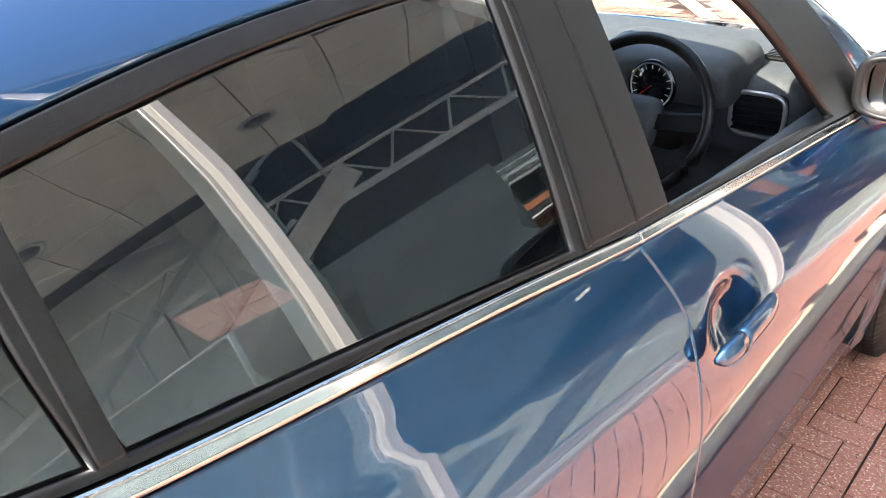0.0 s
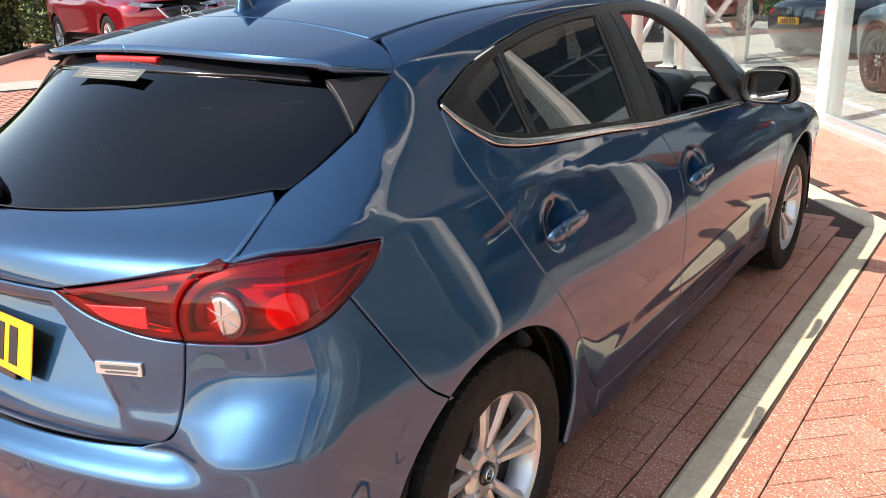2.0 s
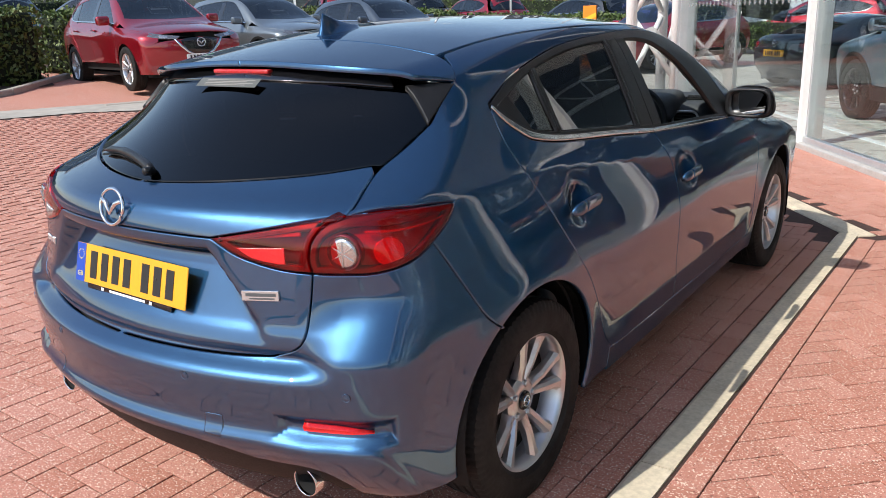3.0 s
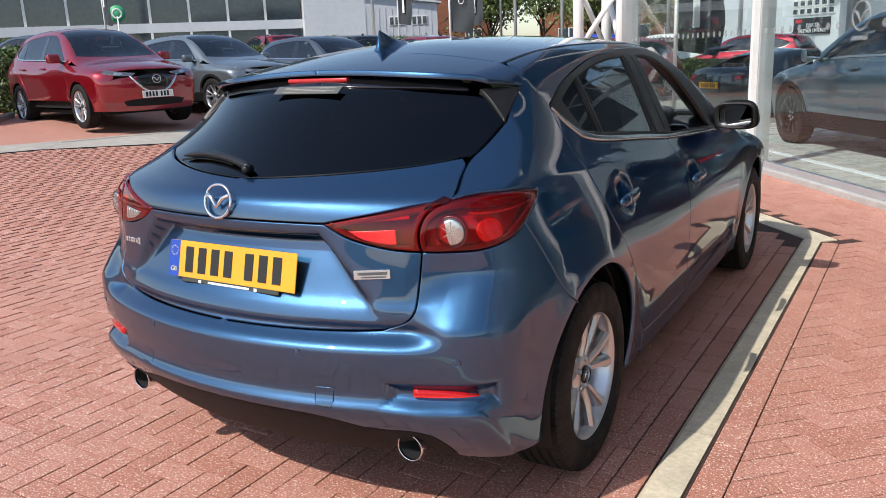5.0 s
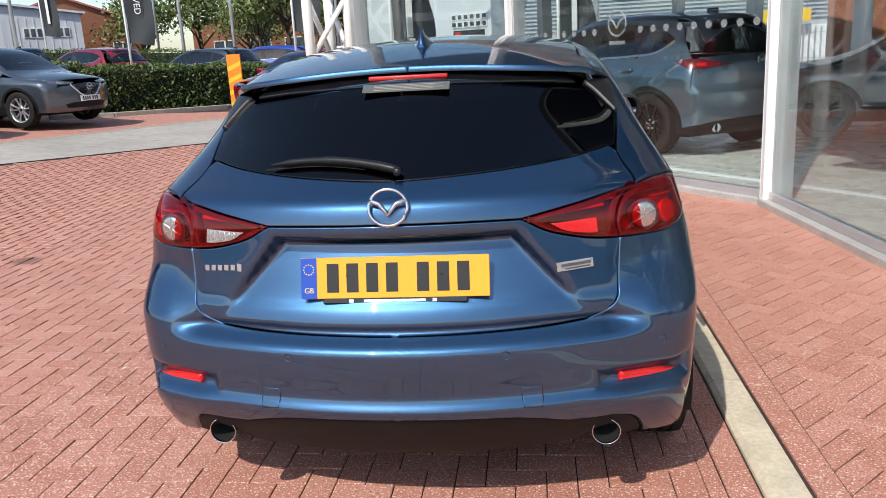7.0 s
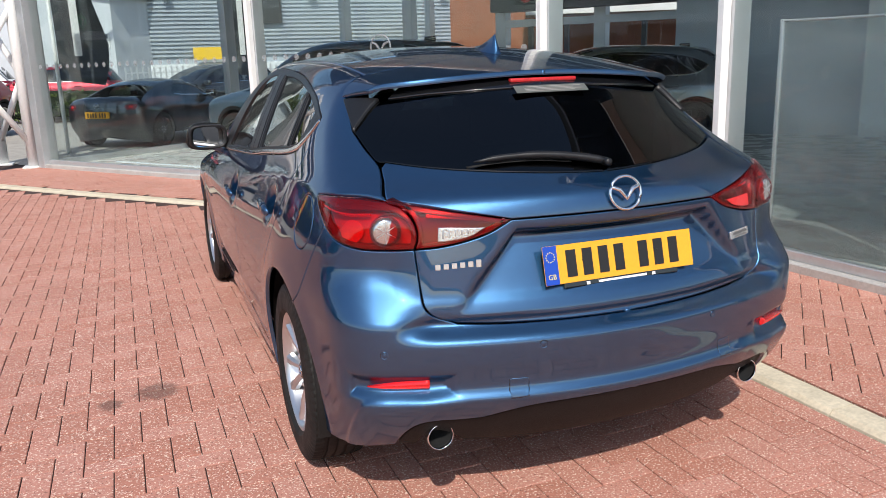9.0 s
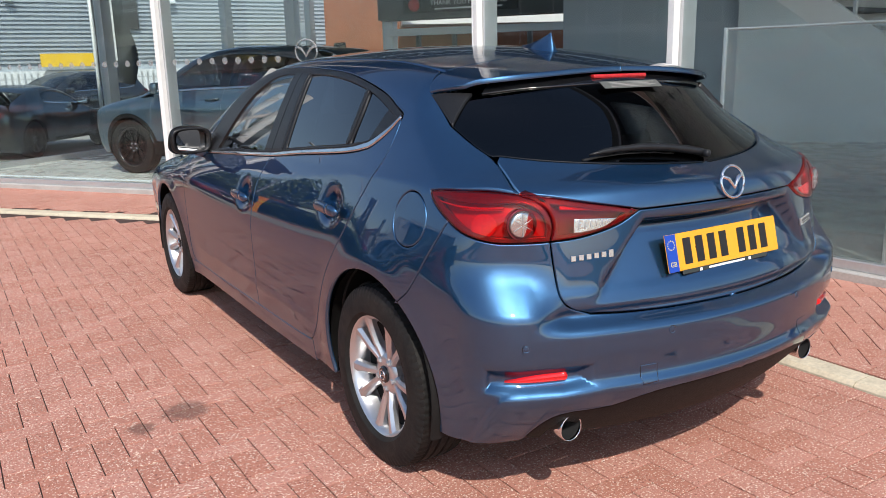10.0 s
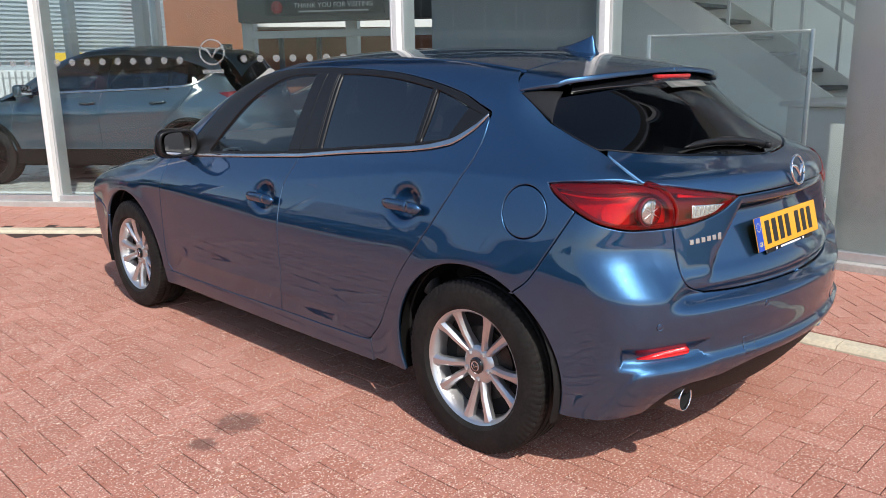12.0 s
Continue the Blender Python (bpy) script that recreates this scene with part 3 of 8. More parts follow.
def cut(form, chart, outline, step=0.02, lift=0.0, depth=0.016, gap=0.0022, round_by=0.0025, holes=(), middle=None, field=None, both=False, thick=0.0):
    """A panel of the form's skin inside the outline, with rolled edges. middle: the chart's first number at which both halves meet;
    both: left and right in one mesh. Returns points, normals, faces of the right half."""
    loops = [outline] + [h[::-1] for h in holes]
    verts, edges, rims = [], [], []
    for pts in loops:
        fixed = np.abs(pts[:, 0] - middle) < 1e-6 if middle is not None and middle < 9 else (np.abs(pts[:, 1] - (middle - 10)) < 1e-6 if middle is not None else np.zeros(len(pts), bool))
        o1, o0 = inset(pts, gap, fixed), inset(pts, gap + round_by, fixed)
        start = sum(len(v) for v in verts)
        verts.append(o0)
        n = len(o0)
        edges += [(start + i, start + (i + 1) % n) for i in range(n)]
        rims.append((start, o1, fixed))
    lo, hi = outline.min(0), outline.max(0)
    gx, gy = np.meshgrid(np.arange(lo[0] + step / 2, hi[0], step), np.arange(lo[1] + step / 2, hi[1], step))
    gx = (gx + (np.arange(gx.shape[0])[:, None] % 2) * step * 0.5).ravel()
    gy = gy.ravel()
    ok = within(outline, gx, gy)
    for h in holes:
        ok &= ~within(h, gx, gy)
    gx, gy = gx[ok], gy[ok]
    far = ~near_outline(np.vstack(verts), gx, gy, step * 0.55)
    flat = np.vstack(verts + [np.stack([gx[far], gy[far]], -1)])
    from mathutils.geometry import delaunay_2d_cdt
    out, _, tris, origin, _, _ = delaunay_2d_cdt([Vector(p) for p in flat], edges, [], 0, 1e-6)
    out = np.array([tuple(p) for p in out])
    tris = np.array([t for t in tris], int)
    c = out[tris].mean(1)
    good = within(verts[0], c[:, 0], c[:, 1])
    for k, h in enumerate(holes):
        good &= ~within(verts[1 + k], c[:, 0], c[:, 1])
    tris = tris[good]
    where = {}
    for new_i, olds in enumerate(origin):
        for old in olds:
            where[old] = new_i
    p, nrm = form.onto(chart, out[:, 0], out[:, 1], field)
    p = p + nrm * lift
    a, b, cc = p[tris[0][0]], p[tris[0][1]], p[tris[0][2]]
    turn = [np.dot(np.cross(p[t[1]] - p[t[0]], p[t[2]] - p[t[0]]), nrm[t[0]]) for t in tris[:40]]
    if sum(turn) < 0:
        tris = tris[:, ::-1]
    P, N, F = [p], [nrm], [tuple(t) for t in tris]
    base = len(p)
    flip = sum(turn) < 0
    for start, o1, fixed in rims:
        n = len(o1)
        top = np.array([where.get(start + i, -1) for i in range(n)])
        q, m = form.onto(chart, o1[:, 0], o1[:, 1], field)
        out_dir = q + m * lift - p[top]
        out_dir -= m * np.sum(out_dir * m, 1, keepdims=True)
        out_dir /= np.linalg.norm(out_dir, axis=1, keepdims=True) + 1e-9
        r1 = q + m * (lift - min(0.0016, depth * 0.3))
        r2 = q + m * (lift - depth)
        n1 = m + out_dir
        n1 /= np.linalg.norm(n1, axis=1, keepdims=True) + 1e-9
        P += [r1, r2]
        N += [n1, out_dir]
        for i in range(n):
            j = (i + 1) % n
            if (fixed[i] and fixed[j]) or top[i] < 0 or top[j] < 0:
                continue
            s0, s1 = (top[i], base + i, base + n + i), (top[j], base + j, base + n + j)
            for k in range(2):
                f = (s0[k], s0[k + 1], s1[k + 1], s1[k])
                F.append(f[::-1] if flip else f)
        base += 2 * n
    P, N = np.vstack(P), np.vstack(N)
    if thick:
        k = len(p)
        P = np.vstack([P, p - nrm * thick])
        N = np.vstack([N, -nrm])
        F += [tuple(base + i for i in t[::-1]) for t in tris]
    return P, N, F


def skin(name, data, material, parent, label="", sides=(1, -1), joined=False):
    """Objects for a cut panel: right and left apart, or both halves in one mesh."""
    P, N, F = data
    made = []
    sets = []
    for s in sides:
        flip = np.array((s, 1, 1))
        sets.append((P * flip, N * flip, F if s > 0 else [f[::-1] for f in F]))
    if joined:
        k = len(P)
        sets = [(np.vstack([sets[0][0], sets[1][0]]), np.vstack([sets[0][1], sets[1][1]]), sets[0][2] + [tuple(i + k for i in f) for f in sets[1][2]])]
    for p, n, f in sets:
        me = bpy.data.meshes.new(name)
        me.from_pydata(p.tolist(), [], f)
        smooth(me)
        me.normals_split_custom_set_from_vertices(n.tolist())
        made.append(part(name, me, material, parent, label))
    return made



# ---- blue hatchback ----
def lathe(profile, n=48, closed=False):
    """A solid of turning about the x axis out of (x, radius) pairs."""
    bm = bmesh.new()
    rows = []
    for x, r in profile:
        rows.append([bm.verts.new((x, r * math.cos(2 * math.pi * k / n), r * math.sin(2 * math.pi * k / n))) for k in range(n)])
    pairs = list(zip(rows, rows[1:])) + ([(rows[-1], rows[0])] if closed else [])
    for a, b in pairs:
        for k in range(n):
            bm.faces.new((a[k], b[k], b[(k + 1) % n], a[(k + 1) % n]))
    if not closed:
        for row in (rows[0], rows[-1]):
            if math.hypot(row[0].co.y, row[0].co.z) > 1e-4:
                bm.faces.new(row)
    bmesh.ops.recalc_face_normals(bm, faces=bm.faces)
    for f in bm.faces:
        f.smooth = len(f.verts) == 4
    return bm


def block(lo, hi, bevel=0.0, segments=2):
    """A block between two corners, its edges rounded."""
    bm = bmesh.new()
    bmesh.ops.create_cube(bm, size=1)
    for v in bm.verts:
        v.co = [(a + b) / 2 + c * (b - a) for a, b, c in zip(lo, hi, v.co)]
    if bevel:
        bmesh.ops.bevel(bm, geom=bm.edges[:] + bm.verts[:], offset=bevel, segments=segments, affect="EDGES", profile=0.5)
    for f in bm.faces:
        f.smooth = bool(bevel) and segments > 1
    return bm


def moved(bm, m):
    bmesh.ops.transform(bm, matrix=m, verts=bm.verts)
    return bm


def merged(*bms):
    """Several meshes of one piece as one bmesh."""
    out = bmesh.new()
    for b in bms:
        me = bpy.data.meshes.new("join")
        b.to_mesh(me)
        b.free()
        out.from_mesh(me)
        bpy.data.meshes.remove(me)
    return out


def tube(points, radius, n=10, close=True):
    """A round bar along the points; radius a number or one for each point."""
    pts = [Vector(p) for p in points]
    rs = radius if isinstance(radius, (list, tuple)) else [radius] * len(pts)
    bm = bmesh.new()
    rows = []
    for i, p in enumerate(pts):
        d = (pts[min(i + 1, len(pts) - 1)] - pts[max(i - 1, 0)]).normalized()
        side = d.cross(Vector((0, 0, 1)) if abs(d.z) < 0.9 else Vector((1, 0, 0))).normalized()
        up = side.cross(d)
        rows.append([bm.verts.new(p + (side * math.cos(2 * math.pi * k / n) + up * math.sin(2 * math.pi * k / n)) * rs[i]) for k in range(n)])
    for a, b in zip(rows, rows[1:]):
        for k in range(n):
            bm.faces.new((a[k], a[(k + 1) % n], b[(k + 1) % n], b[k])).smooth = True
    if close:
        bm.faces.new(rows[0][::-1])
        bm.faces.new(rows[-1])
    return bm


def ribbon(points, width, height, up=(0, 0, 1)):
    """A flat bar along the points."""
    pts = [Vector(p) for p in points]
    bm = bmesh.new()
    rows = []
    for i, p in enumerate(pts):
        d = (pts[min(i + 1, len(pts) - 1)] - pts[max(i - 1, 0)]).normalized()
        u = Vector(up)
        s = d.cross(u).normalized()
        u = s.cross(d)
        rows.append([bm.verts.new(p + s * a * width / 2 + u * b * height / 2) for a, b in ((-1, -1), (1, -1), (1, 1), (-1, 1))])
    for a, b in zip(rows, rows[1:]):
        for k in range(4):
            bm.faces.new((a[k], a[(k + 1) % 4], b[(k + 1) % 4], b[k]))
    bm.faces.new(rows[0][::-1])
    bm.faces.new(rows[-1])
    bmesh.ops.recalc_face_normals(bm, faces=bm.faces)
    return bm


def wheel_meshes(radius, rim, width, spokes, style):
    """The meshes of one wheel, its outer face towards +x, its middle at the origin."""
    w = width / 2
    tyre = [(-w * 0.80, rim * 0.97), (-w * 0.98, rim + 0.012), (-w * 1.02, (rim + radius) / 2), (-w * 0.93, radius - 0.016), (-w * 0.86, radius - 0.004), (-w * 0.62, radius)]
    for g in (-0.50, -0.17, 0.17, 0.50):
        c = g * w
        tyre += [(c - 0.007, radius), (c - 0.005, radius - 0.007), (c + 0.004, radius - 0.007), (c + 0.006, radius)]
    tyre += [(w * 0.62, radius), (w * 0.86, radius - 0.004), (w * 0.93, radius - 0.016), (w * 1.0, (rim + radius) / 2 + 0.012), (w * 1.0, (rim + radius) / 2 + 0.006),
             (w * 1.03, (rim + radius) / 2 - 0.01), (w * 1.0, rim + 0.014), (w * 0.90, rim + 0.002), (w * 0.80, rim * 0.97)]
    tread = lathe(tyre, 320, True)
    # narrow sipes across the shoulders
    for v in tread.verts:
        r = math.hypot(v.co.y, v.co.z)
        turn = math.degrees(math.atan2(v.co.z, v.co.y)) / 360 * 320 + v.co.x * 40
        if r > radius - 0.017 and abs(v.co.x) > w * 0.55 and round(turn) % 4 == 0:
            v.co.y, v.co.z = v.co.y * (1 - 0.005 / r), v.co.z * (1 - 0.005 / r)
    f = w * 0.72
    barrel = lathe([(-w * 0.8, rim * 0.95), (-w * 0.8, rim * 0.99), (f * 1.16, rim * 1.015), (f * 1.22, rim * 1.0), (f * 1.18, rim * 0.975), (f * 0.98, rim * 0.93), (-w * 0.75, rim * 0.90)], 64, True)
    arms = []
    for k in range(spokes):
        base = 2 * math.pi * k / spokes
        for s in ((-1, 1) if style == "twin" else (0,)):
            rows = []
            bm = bmesh.new()
            for r, th, x, d in ((0.036, 0.013, f * 0.70, 0.040), (0.078, 0.0150, f * 0.80, 0.036), (rim * 0.55, 0.0150, f * 0.93, 0.032), (rim * 0.80, 0.0175, f * 1.02, 0.028), (rim * 0.90, 0.0215, f * 1.07, 0.026), (rim * 0.968, 0.030, f * 1.10, 0.026)):
                if style != "twin":
                    th *= 0.72
                a = base + s * (0.16 + 0.10 * (r / rim) ** 1.0) * (0.85 if r < 0.05 else 1.0) * 1.0
                c, e = math.cos(a), math.sin(a)
                y0, z0 = r * c, r * e
                row = []
                for q, dx in ((-1, -d), (-0.96, -0.011), (-0.42, 0.0), (0.42, 0.0), (0.96, -0.011), (1, -d)):
                    row.append(bm.verts.new((x + dx, y0 - e * th * q, z0 + c * th * q)))
                rows.append(row)
            for a0, a1 in zip(rows, rows[1:]):
                for j in range(6):
                    bm.faces.new((a0[j], a0[(j + 1) % 6], a1[(j + 1) % 6], a1[j]))
            bm.faces.new(rows[0])
            bm.faces.new(rows[-1])
            bmesh.ops.recalc_face_normals(bm, faces=bm.faces)
            arms.append(bm)
    hub = lathe([(f * 0.2, 0.07), (f * 0.62, 0.072), (f * 0.74, 0.064), (f * 0.80, 0.052), (f * 0.80, 0.034), (f * 0.78, 0.0)], 40)
    cap = lathe([(f * 0.78, 0.031), (f * 0.88, 0.030), (f * 0.93, 0.025), (f * 0.94, 0.0)], 32)
    badge = merged(lathe([(f * 0.94, 0.019), (f * 0.97, 0.018), (f * 0.97, 0.015), (f * 0.94, 0.014)], 24, True),
                   ribbon([(f * 0.96, -0.013, 0.006), (f * 0.96, -0.005, 0.003), (f * 0.96, 0, -0.004), (f * 0.96, 0.005, 0.003), (f * 0.96, 0.013, 0.006)], 0.003, 0.004, (1, 0, 0)))
    nuts = []
    for k in range(5):
        a = 2 * math.pi * k / 5
        nuts.append(moved(lathe([(f * 0.66, 0.012), (f * 0.86, 0.0105), (f * 0.90, 0.007), (f * 0.90, 0.0)], 6), Matrix.Translation((0, 0.053 * math.cos(a), 0.053 * math.sin(a)))))
    disc = lathe([(0.008, 0.135), (0.022, 0.135), (0.022, 0.06), (0.008, 0.06)], 48, True)
    # added near-black disc behind the spokes, giving the pockets their deep shade
    shade_back = lathe([(0.012, rim * 0.915), (0.014, rim * 0.915), (0.014, 0.0)], 40)
    return dict(tyre=tread, rim=merged(barrel, hub), spoke=arms, hub_cap=cap, badge=badge, nut=nuts, brake_disc=disc, dark_inner=shade_back)


def mesh_of(name, bm, material, angle=0.6):
    me = bpy.data.meshes.new(name)
    bm.to_mesh(me)
    bm.free()
    me.materials.append(material)
    smooth(me)
    me.set_sharp_from_angle(angle=angle)
    return me


def wheel_set(radius, rim, width, spokes, style, alloy):
    """Shared meshes for all the wheels of one car."""
    w = wheel_meshes(radius, rim, width, spokes, style)
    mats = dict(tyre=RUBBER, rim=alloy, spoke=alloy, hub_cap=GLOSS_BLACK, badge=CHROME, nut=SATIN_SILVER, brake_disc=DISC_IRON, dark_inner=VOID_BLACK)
    return {k: ([mesh_of(k, b, mats[k]) for b in v] if isinstance(v, list) else mesh_of(k, v, mats[k])) for k, v in w.items()}


def put_wheel(meshes, parent, place, side, spin, steer=0.0, fine=True):
    """One wheel under a car: its tyre, rim, spokes, cap, nuts and disc are its parts."""
    hub = new("wheel")
    hub.parent = parent
    hub.matrix_local = pose(*place, 0, 0, steer + (0 if side > 0 else 180)) @ pose(0, 0, 0, spin)
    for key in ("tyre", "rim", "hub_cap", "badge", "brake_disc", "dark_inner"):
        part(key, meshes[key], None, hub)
    for key in ("spoke", "nut"):
        for me in meshes[key]:
            part(key, me, None, hub)
    return hub


def build_hatchback():
    F = HATCH
    H = F.at_height
    back = F.back
    car = group_at("hatchback_car")
    tagged(car, "metallic blue five-door hatchback parked on red brick paving", "car", kind="")

    # seams, as (place along the side, height)
    def arch_line(yc, a0, a1, r=0.362):
        return [(yc + r * math.cos(radians(a)), 0.335 + r * math.sin(radians(a))) for a in np.linspace(a0, a1, 15)]

    belt = H([(-1.303, 1.187), (-1.262, 1.148), (-1.19, 1.098), (-1.126, 1.075), (-0.962, 1.050), (-0.537, 1.012), (-0.264, 0.984)])
    belt_front = H([(-0.264, 0.984), (0.1, 0.962), (0.53, 0.938), (0.86, 0.915)])
    trim_up = H([(-1.300, 1.197), (-1.250, 1.160), (-1.18, 1.118), (-1.116, 1.096), (-0.962, 1.070), (-0.537, 1.030), (-0.264, 1.001), (0.1, 0.978), (0.53, 0.953), (0.80, 0.936)])
    frame_top = H([(-1.306, 1.198), (-1.24, 1.222), (-1.135, 1.263), (-0.942, 1.308), (-0.71, 1.341), (-0.384, 1.360), (-0.098, 1.366), (0.139, 1.352), (0.353, 1.308), (0.485, 1.220), (0.625, 1.085), (0.80, 0.940)])
    door_seam = [(-0.264, 0.978), (-0.222, 0.89), (-0.209, 0.82), (-0.208, 0.60), (-0.200, 0.42), (-0.170, 0.298)]
    rear_seam = H([(-0.80, 0.305), (-0.866, 0.373), (-0.925, 0.47), (-1.004, 0.602), (-1.09, 0.715), (-1.171, 0.83), (-1.256, 0.978), (-1.292, 1.045), (-1.311, 1.110), (-1.311, 1.178)])
    fender_seam = [(0.86, 0.910), (0.885, 0.85), (0.91, 0.60), (0.932, 0.36), (0.90, 0.287)]
    hatch_seam = H([(-1.60, 1.170), (-1.66, 1.145), (-1.725, 1.118), (-1.80, 1.088), (-1.836, 1.070), (-1.886, 1.034), (-1.934, 0.997)])
    lamp_top = H([(-1.934, 0.997), (-1.86, 1.006), (-1.784, 1.004), (-1.70, 0.998), (-1.645, 0.992)])
    lamp_front = [(-1.645, 0.992), (-1.660, 0.968), (-1.69, 0.944), (-1.736, 0.914)]
    lamp_low = [(-1.736, 0.914), (-1.800, 0.882), (-1.882, 0.862), (-1.96, 0.859), (-2.022, 0.862)]
    lamp_split = H([(-1.934, 0.997), (-1.985, 0.978), (-2.018, 0.945), (-2.030, 0.90), (-2.022, 0.862)])
    lamp_in_top = H([(-1.934, 0.997), (-2.02, 0.986), (-2.117, 0.969), (-2.21, 0.953), (-2.292, 0.938)])
    lamp_in_low = [(-2.292, 0.938), (-2.225, 0.902), (-2.16, 0.882), (-2.096, 0.869), (-2.022, 0.862)]
    hatch_side = [(-2.022, 0.862), (-2.034, 0.775), (-2.052, 0.705), (-2.085, 0.668), (-2.135, 0.650)]
    hatch_low = [(-2.135, 0.650), (-2.236, 0.645), (-2.39, 0.642), (back, 0.640)]
    quarter_seam = [(-1.736, 0.914), (-1.68, 0.82), (-1.624, 0.728), (-1.59, 0.680), (-1.540, 0.637)]
    glass_low = H([(back, 1.043), (-2.54, 1.046), (-2.294, 1.055), (-2.03, 1.069), (-1.836, 1.086)])

    # outer skin
    front_door = ring(belt_front, fender_seam, [(0.90, 0.287), (0.4, 0.283), (-0.170, 0.288)], door_seam[::-1])
    rear_door = ring(belt, door_seam, [(-0.170, 0.288), (-0.5, 0.288), (-0.75, 0.292), (-0.80, 0.305)], rear_seam)
    r_seat = [(-0.80, 0.305), (-0.80, 0.215)]
    roof_edge = [(0.545, -1.345), (0.552, -1.0), (0.556, -0.5), (0.556, 0.0), (0.550, 0.30)]
    rail_up = F.from_top(roof_edge)
    pillar = F.from_top([(0.550, 0.30), (0.60, 0.50), (0.655, 0.75), (0.70, 0.95), (0.73, 1.08)])
    spoiler_seam = H([(-1.335, 1.330), (-1.345, 1.305), (-1.375, 1.285), (-1.42, 1.262), (-1.48, 1.235), (-1.54, 1.205), (-1.60, 1.170)])
    under_spoiler = H([(-1.365, 1.335), (-1.385, 1.312), (-1.41, 1.290), (-1.445, 1.265), (-1.495, 1.236), (-1.545, 1.205), (-1.60, 1.170)])
    quarter = ring(rear_seam, [rear_seam[-1], (rear_seam[-1][0] - 0.003, rear_seam[-1][1] + 0.010), (frame_top[0][0] - 0.001, frame_top[0][1] + 0.003), frame_top[1]], frame_top[1:], [frame_top[-1], (0.86, 0.915), (0.95, 0.93), (1.06, 0.955)], [(1.06, 0.955), pillar[-1]], pillar[::-1], rail_up[::-1], [rail_up[0], under_spoiler[0]], under_spoiler,
                   hatch_seam, lamp_top, lamp_front, quarter_seam, arch_line(-1.345, 123.7, -19)[:], [(-1.003, 0.215), (-0.80, 0.215)], r_seat[::-1])
    sill = ring([(0.986, 0.205), (0.99, 0.285), (0.90, 0.287)], [(0.90, 0.287), (0.4, 0.283), (-0.170, 0.288), (-0.5, 0.288), (-0.75, 0.292), (-0.80, 0.300)], [(-0.80, 0.300), (-0.80, 0.20)], [(-0.80, 0.20), (0.1, 0.20), (0.986, 0.205)])
    wing = ring(fender_seam, [(0.90, 0.287), (0.992, 0.287)], arch_line(1.35, 188, 30), [arch_line(1.35, 188, 30)[-1], (1.72, 0.56), (1.90, 0.62), (2.05, 0.66)], [(2.05, 0.66), (2.0, 0.745), (1.85, 0.79), (1.60, 0.825), (1.30, 0.870), (1.06, 0.905), (0.86, 0.910)])
    bumper = ring(hatch_low[::-1], hatch_side[::-1], lamp_low[::-1], quarter_seam, arch_line(-1.345, 123.7, 194), [arch_line(-1.345, 123.7, 194)[-1], (-1.76, 0.243), (-1.86, 0.250), (-1.95, 0.262)],
                  [(-1.95, 0.262), (-1.985, 0.31), (-2.03, 0.352), (-2.08, 0.366), (-2.14, 0.364), (-2.20, 0.366)], [(-2.20, 0.366), (-2.30, 0.392), (-2.40, 0.404), (back, 0.410)], [(back, 0.410), (back, 0.640)])
    valance = ring([(back, 0.406), (-2.40, 0.400), (-2.30, 0.388), (-2.20, 0.362), (-2.14, 0.360), (-2.08, 0.362), (-2.03, 0.348), (-1.985, 0.306), (-1.955, 0.264)], [(-1.955, 0.264), (-2.0, 0.25)], [(-2.0, 0.25), (-2.03, 0.29), (-2.07, 0.315), (-2.11, 0.29), (-2.13, 0.25)], [(-2.13, 0.25), (-2.25, 0.238), (-2.45, 0.234), (back, 0.234)], [(back, 0.234), (back, 0.406)])
    upper = ring(glass_low, [glass_low[-1]] + hatch_seam[4:], lamp_in_top, [lamp_in_top[-1], (-2.45, 0.940), (back, 0.941)], [(back, 0.941), glass_low[0]])
    lower = ring([(back, 0.9400), (-2.45, 0.9390), (-2.292, 0.9370)], lamp_in_low, hatch_side, hatch_low, [(back, 0.640), (back, 0.9400)])
    glass = ring(glass_low, [glass_low[-1]] + hatch_seam[3::-1], [hatch_seam[0]] + H([(-1.585, 1.20), (-1.575, 1.25), (-1.60, 1.285)]), H([(-1.60, 1.285), (-1.9, 1.305), (-2.3, 1.312), (back, 1.315)]), [H([(back, 1.315)])[0], glass_low[0]])
    S = F.side
    for s, tag in ((1, "right"), (-1, "left")):
        d = skin("front_door", cut(F, S, front_door, 0.016), BLUE_PAINT, car, sides=(s,))[0]
        handle(d, s, -0.07, 0.802, 0.002)
        if s > 0:
            cap = lathe([(0.0, 0.008), (0.004, 0.008), (0.004, 0.0)], 16)
            part("keyhole", moved(cap, Matrix.Translation((0.893, -0.150, 0.808))), SATIN_BLACK, d)
        d = skin("rear_door", cut(F, S, rear_door, 0.016), BLUE_PAINT, car, sides=(s,))[0]
        handle(d, s, -0.995, 0.864, 0.002)
    flap = ring([(-1.564 + 0.083 * math.cos(a), 0.897 + 0.083 * math.sin(a)) for a in np.linspace(0, 2 * math.pi, 60)])
    skin("side_panel", cut(F, S, quarter, 0.016), BLUE_PAINT, car, sides=(1,))
    skin("side_panel", cut(F, S, quarter, 0.016, holes=[flap]), BLUE_PAINT, car, sides=(-1,))
    skin("fuel_flap", cut(F, S, flap, 0.014), BLUE_PAINT, car, sides=(-1,))
    skin("sill", cut(F, S, sill, 0.02, depth=0.05), BLUE_PAINT, car)
    skin("front_wing", cut(F, S, wing, 0.018), BLUE_PAINT, car)
    skin("rear_bumper", cut(F, S, bumper, 0.0068, depth=0.03, middle=back), BLUE_PAINT, car, joined=True)
